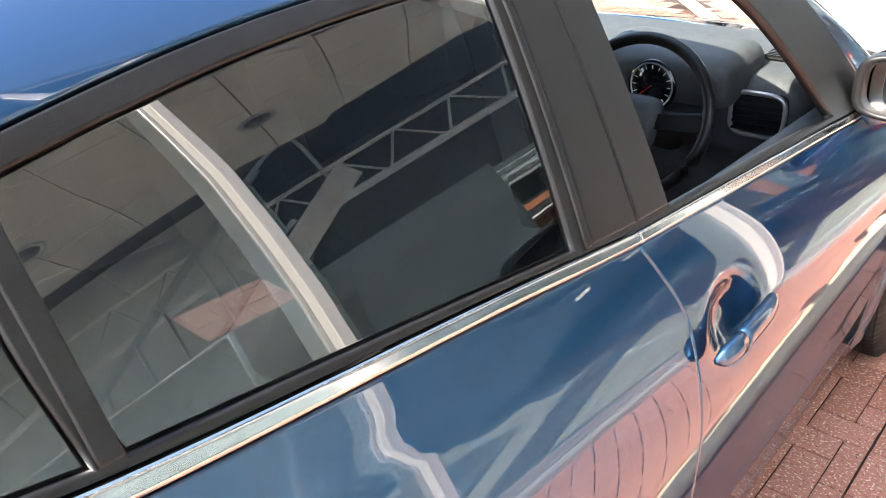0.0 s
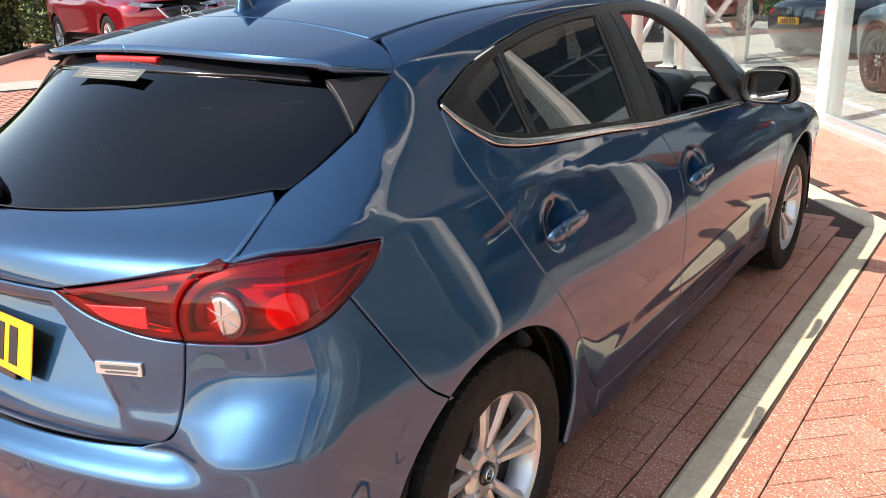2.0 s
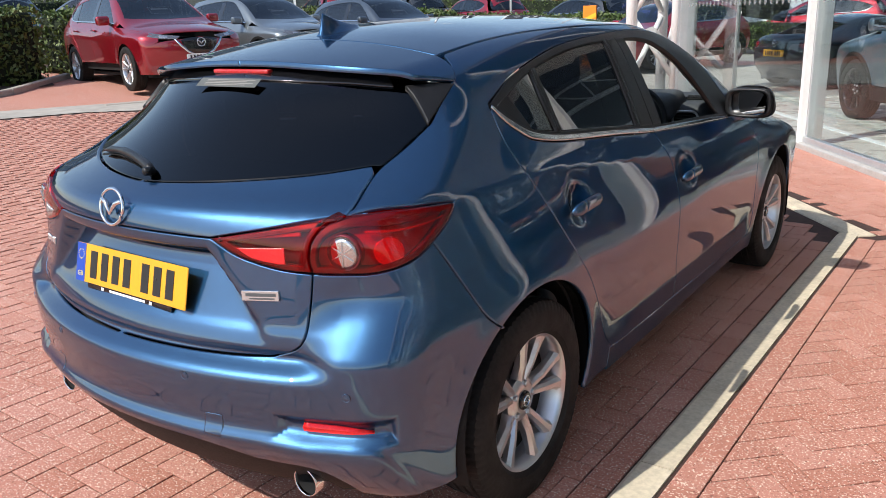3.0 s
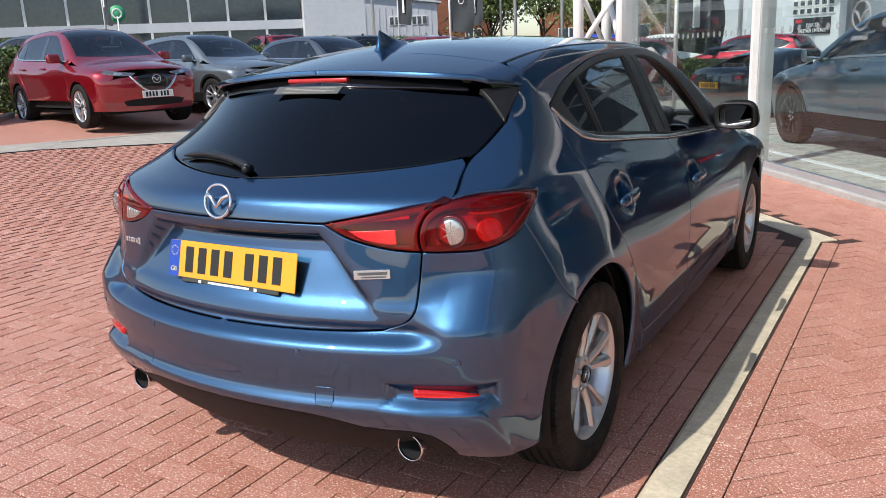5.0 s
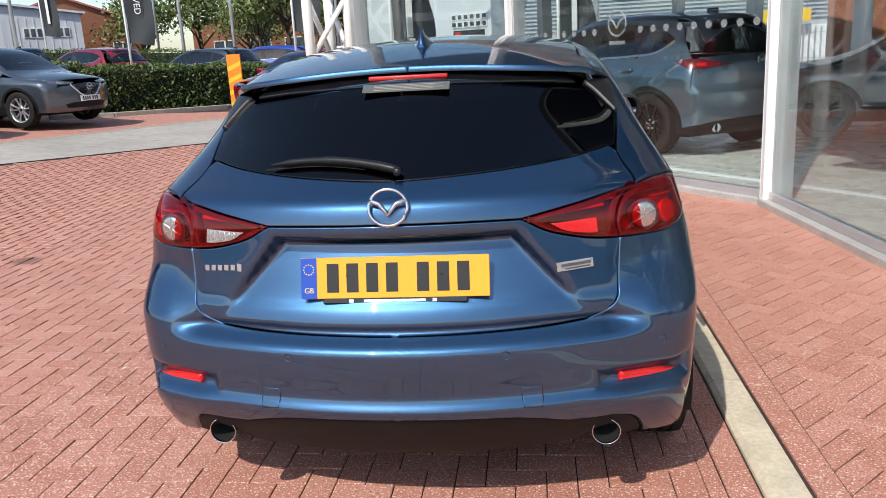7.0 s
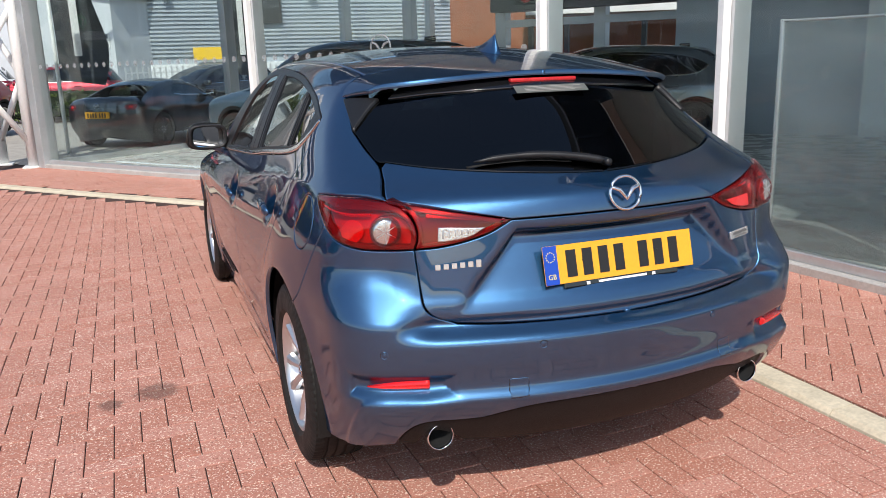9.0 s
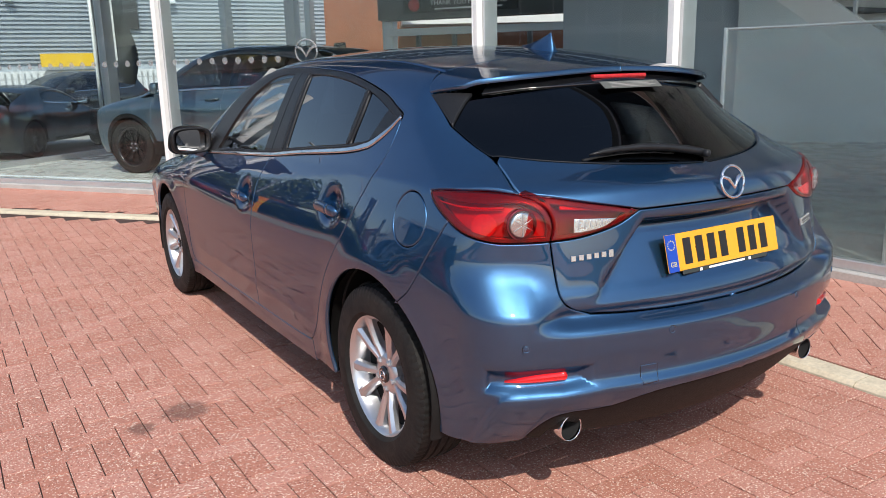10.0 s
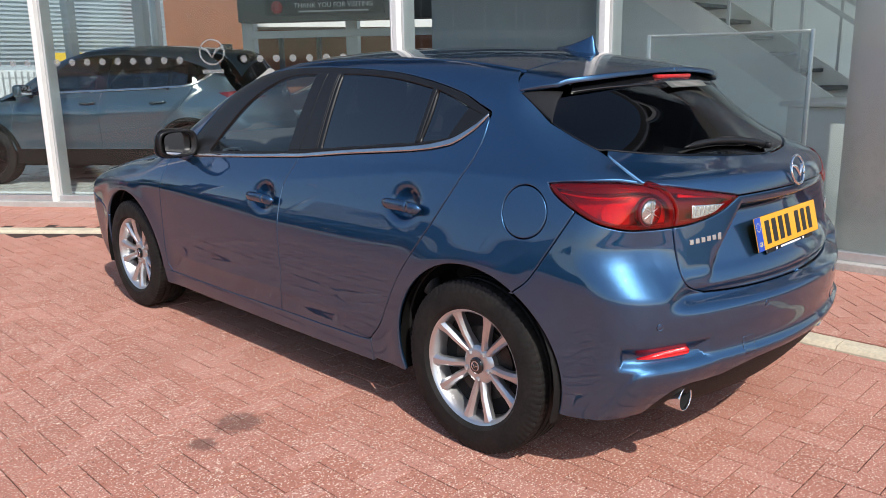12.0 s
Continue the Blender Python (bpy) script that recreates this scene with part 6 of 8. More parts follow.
def other_car(F, kind, paint, label, place, turn, scale=(1, 1, 1), wheels=None, cladding=True, front_plate=PLATE_WHITE, band=None, group="", rear_plate=PLATE_YELLOW):
    """A whole car in medium detail: skin panels with seams, windows, lamps, grille, mirrors, plates, wheels."""
    def loop(*pieces, gap=0.04):
        return ring(*pieces, gap=gap)

    car = group_at("car", place, turn)
    car.scale = scale
    tagged(car, label, "car", group)
    H, S, back, fore = F.at_height, F.side, F.back, F.fore
    tall = kind == "tall"
    f_ax, r_ax = F.axles
    z0 = 0.26 if tall else 0.2

    def arch(yc, a0, a1, r):
        return [(yc + r * math.cos(radians(a)), F.axle_z + r * math.sin(radians(a))) for a in np.linspace(a0, a1, 13)]

    def made(key, fn):
        return cut_once((kind, key), fn)

    R = F.arch - 0.012
    if tall:
        win_low = [(0.80, 1.075), (0.3, 1.105), (-0.4, 1.125), (-1.0, 1.145), (-1.40, 1.18), (-1.66, 1.30)]
        win_up = [(-1.66, 1.30), (-1.60, 1.36), (-1.40, 1.43), (-1.0, 1.505), (-0.5, 1.545), (-0.1, 1.545), (0.2, 1.49), (0.5, 1.32), (0.80, 1.075)]
        seams = [[(0.93, 1.03), (0.96, 0.8), (1.0, 0.5), (0.97, 0.42)], [(-0.22, 1.11), (-0.20, 0.9), (-0.20, 0.42)], [(-1.40, 1.17), (-1.28, 0.98), (-1.05, 0.76), (-0.93, 0.55), (-0.88, 0.42)]]
        pillars = [(-0.27, -0.13), (-1.10, -1.06)]
    else:
        win_low = [(0.55, 0.86), (0.2, 0.875), (-0.3, 0.895), (-0.62, 0.92)]
        win_up = [(-0.62, 0.92), (-0.62, 1.02), (-0.50, 1.09), (-0.1, 1.12), (0.1, 1.08), (0.35, 0.98), (0.55, 0.86)]
        seams = [[(0.62, 0.83), (0.66, 0.6), (0.62, 0.30)], [(-0.62, 0.88), (-0.64, 0.6), (-0.55, 0.32)]]
        pillars = []
    step = 0.045
    base_z = 0.44 if (tall and cladding) else z0
    # side skin, in three panels


    def between(lo, hi):
        xs = np.linspace(lo, hi, 8)
        lx, lz = zip(*sorted(win_low))
        return [(x, float(np.interp(x, lx, lz)) - 0.004) for x in xs]
    if tall:
        d1 = lambda: cut(F, S, loop(H(between(0.93, seams[1][0][0])), seams[1], [(seams[1][-1][0], 0.44), (0.97, 0.44)], seams[0][::-1]), step)
        d2 = lambda: cut(F, S, loop(H(between(seams[1][0][0], -1.40)), H(seams[2]), [(-0.88, 0.44), (seams[1][-1][0], 0.44)], seams[1][::-1]), step)
        for s in (1, -1):
            for key, fn, hy in (("front_door", d1, -0.06), ("rear_door", d2, -0.98)):
                door = skin(key, made(key, fn), paint, car, sides=(s,))[0]
                x = float(F.half_width(np.array(hy), np.array(0.99)))
                part("handle", tube([(s * (x + 0.012), hy + 0.1, 0.985), (s * (x + 0.03), hy + 0.06, 0.988), (s * (x + 0.03), hy - 0.06, 0.995), (s * (x + 0.012), hy - 0.1, 0.997)], 0.014, 8), paint, door)
    else:
        d1 = lambda: cut(F, S, loop(H(between(0.62, -0.62)), seams[1], [(-0.55, 0.30), (0.62, 0.30)], seams[0][::-1]), step)
        skin("door", made("door", d1), paint, car)
    lamp_z = (1.00, 1.09) if tall else (0.70, 0.80)
    rear_q = lambda: cut(F, S, loop(H(seams[-1][::-1]), H([(seams[-1][0][0] - 0.01, seams[-1][0][1] + 0.01)] + win_up[:-1]), H([win_up[-1], (win_up[-1][0] + 0.14, win_up[-1][1] - 0.03)]),
                         F.from_top([(0.70, 1.0 if tall else 0.62), (0.60, 0.5 if tall else 0.25), (0.56, 0.1), (0.56, -0.5), (0.55, -1.0 if tall else -0.7), (0.55, -1.5 if tall else -0.9)]),
                         H([(-1.75, 1.45), (-1.80, 1.30), (-1.86, 1.16), (-1.9, lamp_z[1])] if tall else [(-1.25, 1.0), (-1.5, 0.93), (-1.62, 0.88), (-1.66, lamp_z[1])]),
                         [(-1.9 if tall else -1.66, lamp_z[1]), (-1.88 if tall else -1.62, 0.80 if tall else 0.6)], [(-1.88 if tall else -1.62, 0.80 if tall else 0.6)] + arch(r_ax, 125, 0 if not tall else 8, R), [(seams[-1][-1][0], base_z)]), step)
    skin("rear_panel", made("rear_panel", rear_q), paint, car)
    wing = lambda: cut(F, S, loop(seams[0], [seams[0][-1], (f_ax - R, base_z)], arch(f_ax, 168, 40, R), [(1.85 if tall else 1.5, 0.62 if tall else 0.5), (2.2 if tall else 1.9, 0.78 if tall else 0.60)], [(2.2 if tall else 1.9, 0.84 if tall else 0.66), (1.9 if tall else 1.6, 0.97 if tall else 0.76), (1.4 if tall else 1.1, 1.0 if tall else 0.80), (0.93 if tall else 0.62, 1.03 if tall else 0.83)]), step)
    skin("front_wing", made("wing", wing), paint, car)
    nose = lambda: cut(F, S, loop([(1.72 if tall else 1.45, z0 + 0.02)] + arch(f_ax, -8, 40, R) + [(2.2 if tall else 1.9, 0.77 if tall else 0.59), (2.45 if tall else 2.1, 0.80 if tall else 0.62), (fore, 0.84 if tall else 0.64)], [(fore, 0.84 if tall else 0.64), (fore, z0)], [(fore, z0), (2.3, z0), (1.72 if tall else 1.45, z0 + 0.02)]), step, middle=fore)
    skin("front_bumper", made("nose", nose), paint, car, joined=True)
    gl_low = 1.13 if tall else 0.93
    tail = lambda: cut(F, S, loop([(back, gl_low), (-2.3 if tall else -2.05, gl_low), (-1.95 if tall else -1.7, gl_low - 0.01)], [(-1.93 if tall else -1.67, gl_low - 0.03), (-1.9 if tall else -1.64, lamp_z[0]), (-1.88 if tall else -1.62, 0.80 if tall else 0.6)], [(-1.88 if tall else -1.62, 0.80 if tall else 0.6)] + arch(r_ax, 125, 192, R), [(-1.78 if tall else -1.5, base_z - 0.1), (-2.2, base_z - 0.02), (back, base_z)], [(back, base_z), (back, gl_low)]), step, middle=back)
    skin("tail_panel", made("tail", tail), paint, car, joined=True)
    if tall:
        gl = lambda: cut(F, S, loop(H([(back, 1.15), (-2.3, 1.15), (-1.98, 1.16)]), H([(-1.98, 1.16), (-1.90, 1.32), (-1.86, 1.48)]), H([(-1.86, 1.48), (-2.1, 1.53), (back, 1.54)]), [H([(back, 1.54)])[0], H([(back, 1.15)])[0]]), step, lift=-0.004, middle=back)
        skin("rear_window", made("rear_glass", gl), FAR_GLASS, car, joined=True)
    roof_pts = [(-0.555, -1.9 if tall else -0.95), (0.555, -1.9 if tall else -0.95), (0.555, 0.12), (-0.555, 0.12)]
    roof = lambda: cut(F, F.top, loop([roof_pts[0], roof_pts[1]], [roof_pts[1], roof_pts[2]], [roof_pts[2], roof_pts[3]], [roof_pts[3], roof_pts[0]], gap=0.05), 0.09)
    skin("roof", made("roof", roof), paint if not tall else paint, car, sides=(1,))
    ye = 1.05 if tall else 0.66
    scr = lambda: cut(F, F.top, loop([(-0.55, 0.13), (0.55, 0.13)], [(0.55, 0.13), (0.70, ye - 0.05)], [(0.70, ye - 0.05), (0, ye + 0.12), (-0.70, ye - 0.05)], [(-0.70, ye - 0.05), (-0.55, 0.13)], gap=0.04), 0.08, lift=-0.004)
    skin("windscreen", made("screen", scr), FAR_GLASS, car, sides=(1,))
    hood = lambda: cut(F, F.top, loop([(-0.80, ye - 0.13), (-0.5, ye + 0.02), (0, ye + 0.13), (0.5, ye + 0.02), (0.80, ye - 0.13)], [(0.80, ye - 0.13), (0.81, 1.5 if tall else 1.2), (0.68, 2.05 if tall else 1.7)], [(0.68, 2.05 if tall else 1.7), (0, 2.17 if tall else 1.82), (-0.68, 2.05 if tall else 1.7)], [(-0.68, 2.05 if tall else 1.7), (-0.81, 1.5 if tall else 1.2), (-0.80, ye - 0.13)], gap=0.04), 0.06)
    skin("bonnet", made("hood", hood), paint, car, sides=(1,))
    if group == "cars in the bays":
        at = pose(0.0, 0.80, 1.285, -32)
        card = part("price_card", moved(block((-0.20, -0.115, 0.0), (0.20, 0.115, 0.004)), at), DASH, car, "dark offer card in the windscreen")
        part("card_border", moved(merged(*[block(a, b) for a, b in (((-0.19, 0.10, 0.004), (0.19, 0.107, 0.005)), ((-0.19, -0.107, 0.004), (0.19, -0.10, 0.005)), ((-0.19, -0.1, 0.004), (-0.184, 0.1, 0.005)), ((0.184, -0.1, 0.004), (0.19, 0.1, 0.005)))]), at), PALE_INK, card)
        part("print_bar", moved(block((-0.15, -0.06, 0.004), (0.15, -0.02, 0.005)), at), PALE_INK, card)
    # windows
    wl = lambda: cut(F, S, loop(H(win_low), H(win_up)), 0.06, lift=-0.003, gap=0.004)
    for s in (1, -1):
        w = skin("side_window", made("win", wl), FAR_GLASS, car, sides=(s,))[0]
        for a, b in pillars:
            pl = lambda a=a, b=b: cut(F, S, loop(H([(a, 1.13), (a - 0.02, 1.50 if a > -1 else 1.47)]), H([(a - 0.02, 1.50 if a > -1 else 1.47), (b - 0.02, 1.53 if a > -1 else 1.48)]), H([(b - 0.02, 1.53 if a > -1 else 1.48), (b, 1.125)]), H([(b, 1.125), (a, 1.13)])), 0.06, lift=0.002, gap=0.0)
            skin("pillar_cover", made(("pil", a), pl), GLOSS_BLACK, w, sides=(s,))
        st = lambda: cut(F, S, loop(H(win_low), H([(x + (0.02 if k == len(win_low) - 1 else 0), z + 0.022) for k, (x, z) in enumerate(win_low)][::-1])), 0.06, lift=0.006, gap=0.0)
        skin("bright_strip", made("strip", st), BRIGHT_TRIM, w, sides=(s,))
        mx, my, mz = (0.98, 0.72, 1.14) if tall else (0.90, 0.42, 0.92)
        mir = block((-0.11, -0.05, -0.075), (0.11, 0.07, 0.075), 0.045, 4)
        mo = part("door_mirror", moved(mir, pose(s * mx, my, mz)), paint, car)
        part("mirror_glass", block((s * mx - 0.085, my - 0.054, mz - 0.055), (s * mx + 0.085, my - 0.0505, mz + 0.055)), MIRROR, mo)
        part("stalk", tube([(s * (mx - 0.10), my, mz - 0.05), (s * (mx - 0.19), my, mz - 0.09)], 0.025, 8), GLOSS_BLACK, mo)
    # lower cladding, wheel-arch trims
    if tall and cladding:
        def clad(pieces):
            return lambda: cut(F, S, loop(*pieces), step, lift=0.004, depth=0.02)
        skin("sill_cladding", made("sill", clad(([(0.94, 0.437), (-0.94, 0.437)], [(-0.94, 0.437), (-1.0, 0.26)], [(-1.0, 0.26), (1.0, 0.26)], [(1.0, 0.26), (0.94, 0.437)]))), ROUGH_BLACK, car)
        for yc, nm in ((f_ax, "af"), (r_ax, "ar")):
            skin("arch_trim", made(nm, clad((arch(yc, -14, 194, R + 0.055), arch(yc, 194, -14, R - 0.005)))), ROUGH_BLACK, car)
        low = lambda: cut(F, S, loop([(back, 0.437), (-2.2, 0.42), (-1.78, 0.338)], [(-1.78, 0.338), (-1.8, 0.25)], [(-1.8, 0.25), (back, 0.25)], [(back, 0.25), (back, 0.437)]), step, middle=back)
        skin("rear_valance", made("low", low), ROUGH_BLACK, car, joined=True)
    # near-black sheet behind the panels, coloured as the shade inside
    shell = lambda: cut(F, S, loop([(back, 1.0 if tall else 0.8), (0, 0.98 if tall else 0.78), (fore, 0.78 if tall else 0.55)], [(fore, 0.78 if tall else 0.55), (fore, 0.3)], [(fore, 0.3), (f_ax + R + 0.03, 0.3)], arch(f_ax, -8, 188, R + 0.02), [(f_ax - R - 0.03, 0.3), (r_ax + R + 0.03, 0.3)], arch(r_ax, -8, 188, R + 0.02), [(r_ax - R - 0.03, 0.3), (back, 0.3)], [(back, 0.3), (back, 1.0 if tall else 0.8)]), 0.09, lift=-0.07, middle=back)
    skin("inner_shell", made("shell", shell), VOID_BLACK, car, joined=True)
    for yc in F.axles:
        for s in (1, -1):
            bm = bmesh.new()
            rows = [[bm.verts.new((s * x, yc + r * math.cos(a), F.axle_z + r * math.sin(a))) for x, r in ((F.wide(np.array(yc)) - 0.03, R + 0.002), (0.60, R + 0.01), (0.58, 0.0))] for a in np.radians(np.linspace(-12, 192, 17))]
            for p, q in zip(rows, rows[1:]):
                for k in range(2):
                    bm.faces.new((p[k], p[k + 1], q[k + 1], q[k]))
            part("arch_liner", bm, VOID_BLACK, car)
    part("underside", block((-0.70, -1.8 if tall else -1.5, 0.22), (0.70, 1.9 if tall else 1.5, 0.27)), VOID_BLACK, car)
    # added black sheet at seat height: the cabin's shade as a colour
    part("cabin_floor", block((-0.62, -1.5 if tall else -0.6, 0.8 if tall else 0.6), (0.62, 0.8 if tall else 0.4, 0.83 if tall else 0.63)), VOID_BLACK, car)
    if tall:
        for x in (-0.38, 0.38):
            for y in (-0.25, -1.15):
                part("seat", merged(moved(block((-0.22, -0.07, 0), (0.22, 0.07, 0.48), 0.05, 3), pose(x, y, 0.83, 12)), moved(block((-0.12, -0.05, 0), (0.12, 0.05, 0.17), 0.04, 3), pose(x, y - 0.12, 1.30, 8))), CLOTH, car)
    # lamps
    tl = lambda: cut(F, S, loop(H([(-1.70, 1.09), (-1.95, 1.10), (-2.30, 1.03)]), [(-2.30, 1.03), (-2.05, 0.995), (-1.86, 1.0), (-1.70, 1.09)]) if tall else loop([(-1.72, 0.79), (-1.80, 0.81), (-1.92, 0.79)], [(-1.92, 0.79), (-1.93, 0.74), (-1.86, 0.70), (-1.76, 0.71), (-1.72, 0.79)]), 0.04, lift=0.006, depth=0.02)
    for s in (1, -1):
        lens = skin("tail_lamp", made("tl", tl), RED_DARK, car, sides=(s,), label="dark red rear lamp")[0]
        if tall:
            glow = lambda: cut(F, S, loop([(-1.93, 1.062), (-2.02, 1.058)], [(-2.02, 1.058), (-2.02, 1.02), (-1.93, 1.025), (-1.93, 1.062)]), 0.03, lift=0.009)
        else:
            glow = lambda: cut(F, S, loop([(-1.78, 0.78), (-1.86, 0.78)], [(-1.86, 0.78), (-1.86, 0.73), (-1.79, 0.73), (-1.78, 0.78)]), 0.03, lift=0.009)
        skin("lamp_face", made("glow", glow), RED_BRIGHT, lens, sides=(s,))
    hl = lambda: cut(F, S, loop([(1.98, 0.93), (2.3, 0.885), (2.56, 0.86)], [(2.56, 0.86), (2.5, 0.82), (2.25, 0.825), (2.02, 0.87), (1.98, 0.93)]) if tall else loop([(1.75, 0.64), (1.95, 0.60)], [(1.95, 0.60), (1.9, 0.55), (1.75, 0.57), (1.75, 0.64)]), 0.04, lift=0.002, depth=0.02)
    for s in (1, -1):
        lens = skin("headlamp", made("hl", hl), LAMP_SMOKE, car, sides=(s,), label="slim dark headlamp")[0]
        if tall:
            lamp = lambda: cut(F, S, loop([(2.20, 0.885), (2.34, 0.868)], [(2.34, 0.868), (2.34, 0.836), (2.20, 0.848), (2.20, 0.885)]), 0.03, lift=0.004)
            skin("lamp_face", made("lampface", lamp), LAMP_SILVER, lens, sides=(s,))
    if tall:
        gr = lambda: cut(F, S, loop([(fore, 0.83), (2.7, 0.825), (2.55, 0.80)], [(2.55, 0.80), (2.62, 0.66), (2.75, 0.585)], [(2.75, 0.585), (fore, 0.575)], [(fore, 0.575), (fore, 0.83)]), 0.04, lift=0.006, depth=0.01, middle=fore)
        g = skin("grille", made("gr", gr), GLOSS_BLACK, car, joined=True, label="dark mesh grille with bright lower frame")[0]
        p = F.onto(S, np.array([2.45, 2.55, 2.66, 2.77, 2.85, fore]), np.array([0.815, 0.71, 0.615, 0.570, 0.562, 0.560]))[0]
        pts = [(x, y + 0.012, z) for x, y, z in p.tolist()]
        for s in (1, -1):
            part("bright_frame", tube([(s * x, y, z) for x, y, z in pts], [0.016, 0.022, 0.020, 0.014, 0.010, 0.008], 8), CHROME, g)
        part("badge", moved(winged_ring(0.07, 0.012), pose(0, 2.31, 0.755, 0, 0, 180)), CHROME, g)
        lo = lambda: cut(F, S, loop([(fore, 0.46), (2.5, 0.45), (2.3, 0.42)], [(2.3, 0.42), (2.35, 0.34)], [(2.35, 0.34), (fore, 0.33)], [(fore, 0.33), (fore, 0.46)]), 0.05, lift=0.006, depth=0.01, middle=fore)
        skin("air_intake", made("lo", lo), ROUGH_BLACK, car, joined=True)
        for s in (1, -1):
            part("exhaust_tip", moved(lathe([(-0.1, 0.045), (0.0, 0.05), (0.004, 0.047), (-0.05, 0.042)], 20, True), pose(s * 0.60, -2.14, 0.34, 0, 0, -90)), CHROME, car)
    yf, yb, zf, zb = (2.295, -2.24, 0.52, 0.90) if tall else (2.0, -1.915, 0.45, 0.62)
    for y, z, m, t in ((yf, zf, front_plate, 180), (yb, zb, rear_plate, 0)):
        if m is None:
            continue
        pl = part("number_plate", moved(block((-0.26, -0.006, -0.056), (0.26, 0.006, 0.056), 0.002, 1), pose(0, y, z, 0, 0, t)), m, car)
        for bm in plate_bars(0.45, 0.078):
            part("plate_character", moved(bm, pose(0, y, z, 0, 0, t) @ Matrix.Translation((0.02 if band else 0, -0.0065, 0))), INK, pl)
        if band and y > 0:
            part("plate_band", moved(block((-0.258, -0.0072, -0.054), (-0.215, -0.006, 0.054)), pose(0, y, z, 0, 0, t)), band, pl)
    part("badge", moved(winged_ring(0.055, 0.009), pose(0, (-2.195 if tall else -1.91), (1.06 if tall else 0.78), 0)), CHROME, car)
    part("roof_aerial", block((-0.02, (-1.55 if tall else -1.0), (1.60 if tall else 1.08)), (0.02, (-1.38 if tall else -0.9), (1.665 if tall else 1.13)), 0.018, 3), GLOSS_BLACK, car)
    r = 0.36 if tall else 0.31
    for y in F.axles:
        for s in (1, -1):
            put_wheel(wheels, car, (s * (0.80 if tall else 0.75), y, r), s, 17 * y * s)
    return car


WHEEL_BLACK = wheel_set(0.362, 0.255, 0.22, 9, "single", BLACK_ALLOY)
WHEEL_SILVER = wheel_set(0.362, 0.250, 0.22, 5, "twin", ALLOY)
WHEEL_SMALL = wheel_set(0.31, 0.215, 0.20, 8, "single", BLACK_ALLOY)


def lot(x, y):
    return (x, y, float(rise(x)))


other_car(TALL, "tall", GREY_PAINT, "grey-blue sport utility car with black wheels inside the showroom", (1.70, 7.17, 0.035), 34.9, wheels=WHEEL_BLACK, front_plate=None, rear_plate=None)
other_car(TALL, "tall", SILVER_PAINT, "pale silver crossover car standing on the showroom floor", (5.55, 6.75, 0.035), 70, (0.98, 0.97, 0.90), WHEEL_BLACK, front_plate=None, rear_plate=None)
other_car(TALL, "tall", RED_PAINT, "deep red sport utility car parked facing the road", lot(-11.2, 5.62), -103, (1.0, 1.0, 1.0), WHEEL_SILVER, cladding=False, group="cars in the bays")
other_car(TALL, "tall", SILVER_PAINT, "silver-grey crossover car parked beside the red one", lot(-11.25, 8.35), -98, (0.97, 0.965, 0.94), WHEEL_SILVER, band=PLATE_GREEN, group="cars in the bays")
other_car(TALL, "tall", SLATE_PAINT, "slate grey crossover car parked at the row's end", lot(-10.3, 11.1), -103, (0.97, 0.965, 0.925), WHEEL_SILVER, group="cars in the bays")
other_car(LOW, "low", DARK_PAINT, "dark grey two-seat sports car with a yellow rear plate", (-0.55, 13.1, 0.0), -38, wheels=WHEEL_SMALL)
other_car(TALL, "tall", RED_PAINT, "deep red car parked beyond the steel truss", (-5.0, 15.2, 0.15), 160, (0.98, 0.97, 0.87), WHEEL_SILVER, group="cars behind the showroom")
other_car(TALL, "tall", DARK_PAINT, "dark car parked beyond the glass", (1.0, 19.0, 0.0), 120, (0.98, 0.97, 0.9), WHEEL_BLACK, group="cars behind the showroom")
other_car(TALL, "tall", RED_PAINT, "red car standing behind the low hedge", (-3.2, 23.0, 0.1), 80, (0.98, 0.97, 0.9), WHEEL_SILVER, group="cars behind the showroom")
other_car(TALL, "tall", PLATE_WHITE, "white car standing behind the low hedge", (-6.2, 23.2, 0.2), 95, (0.98, 0.97, 0.92), WHEEL_SILVER, group="cars behind the showroom")
other_car(TALL, "tall", COBALT_PAINT, "bright blue car standing behind the low hedge", (-9.6, 25.0, 0.4), 100, (0.98, 0.97, 0.9), WHEEL_SILVER, group="cars behind the showroom")
for k, (paint, x, y, turn, word) in enumerate(((RED_PAINT, -18.3, 17.8, 60, "red"), (DARK_PAINT, -16.0, 19.3, 60, "dark grey"), (RED_PAINT, -13.4, 19.9, 65, "red"), (DARK_PAINT, -10.4, 21.6, 70, "black"),
                                               (SILVER_PAINT, -19.0, 6.0, 100, "silver"), (SLATE_PAINT, -18.6, 9.2, 100, "grey"))):
    other_car(TALL, "tall", paint, word + " car parked behind the clipped hedge", lot(x, y), turn, (0.97, 0.97, 0.88), WHEEL_SILVER, group="cars behind the hedge")



# ---- showroom: glass front, floor, inside ----
def bar_between(p, q, w, d, bevel=0.0):
    """A rectangular bar from p to q, w wide, d deep."""
    p, q = Vector(p), Vector(q)
    L = (q - p).length
    bm = block((-w / 2, -d / 2, 0), (w / 2, d / 2, L), bevel, 1)
    return moved(bm, Matrix.Translation(p) @ (q - p).to_track_quat("Z", "Y").to_matrix().to_4x4())


def upright(p, way, w, d, z0, z1, bevel=0.004):
    """A post whose wide side lies along way."""
    a = math.degrees(math.atan2(way.y, way.x))
    return moved(block((-w / 2, -d / 2, z0), (w / 2, d / 2, z1), bevel, 1), pose(p.x, p.y, 0, 0, 0, a))


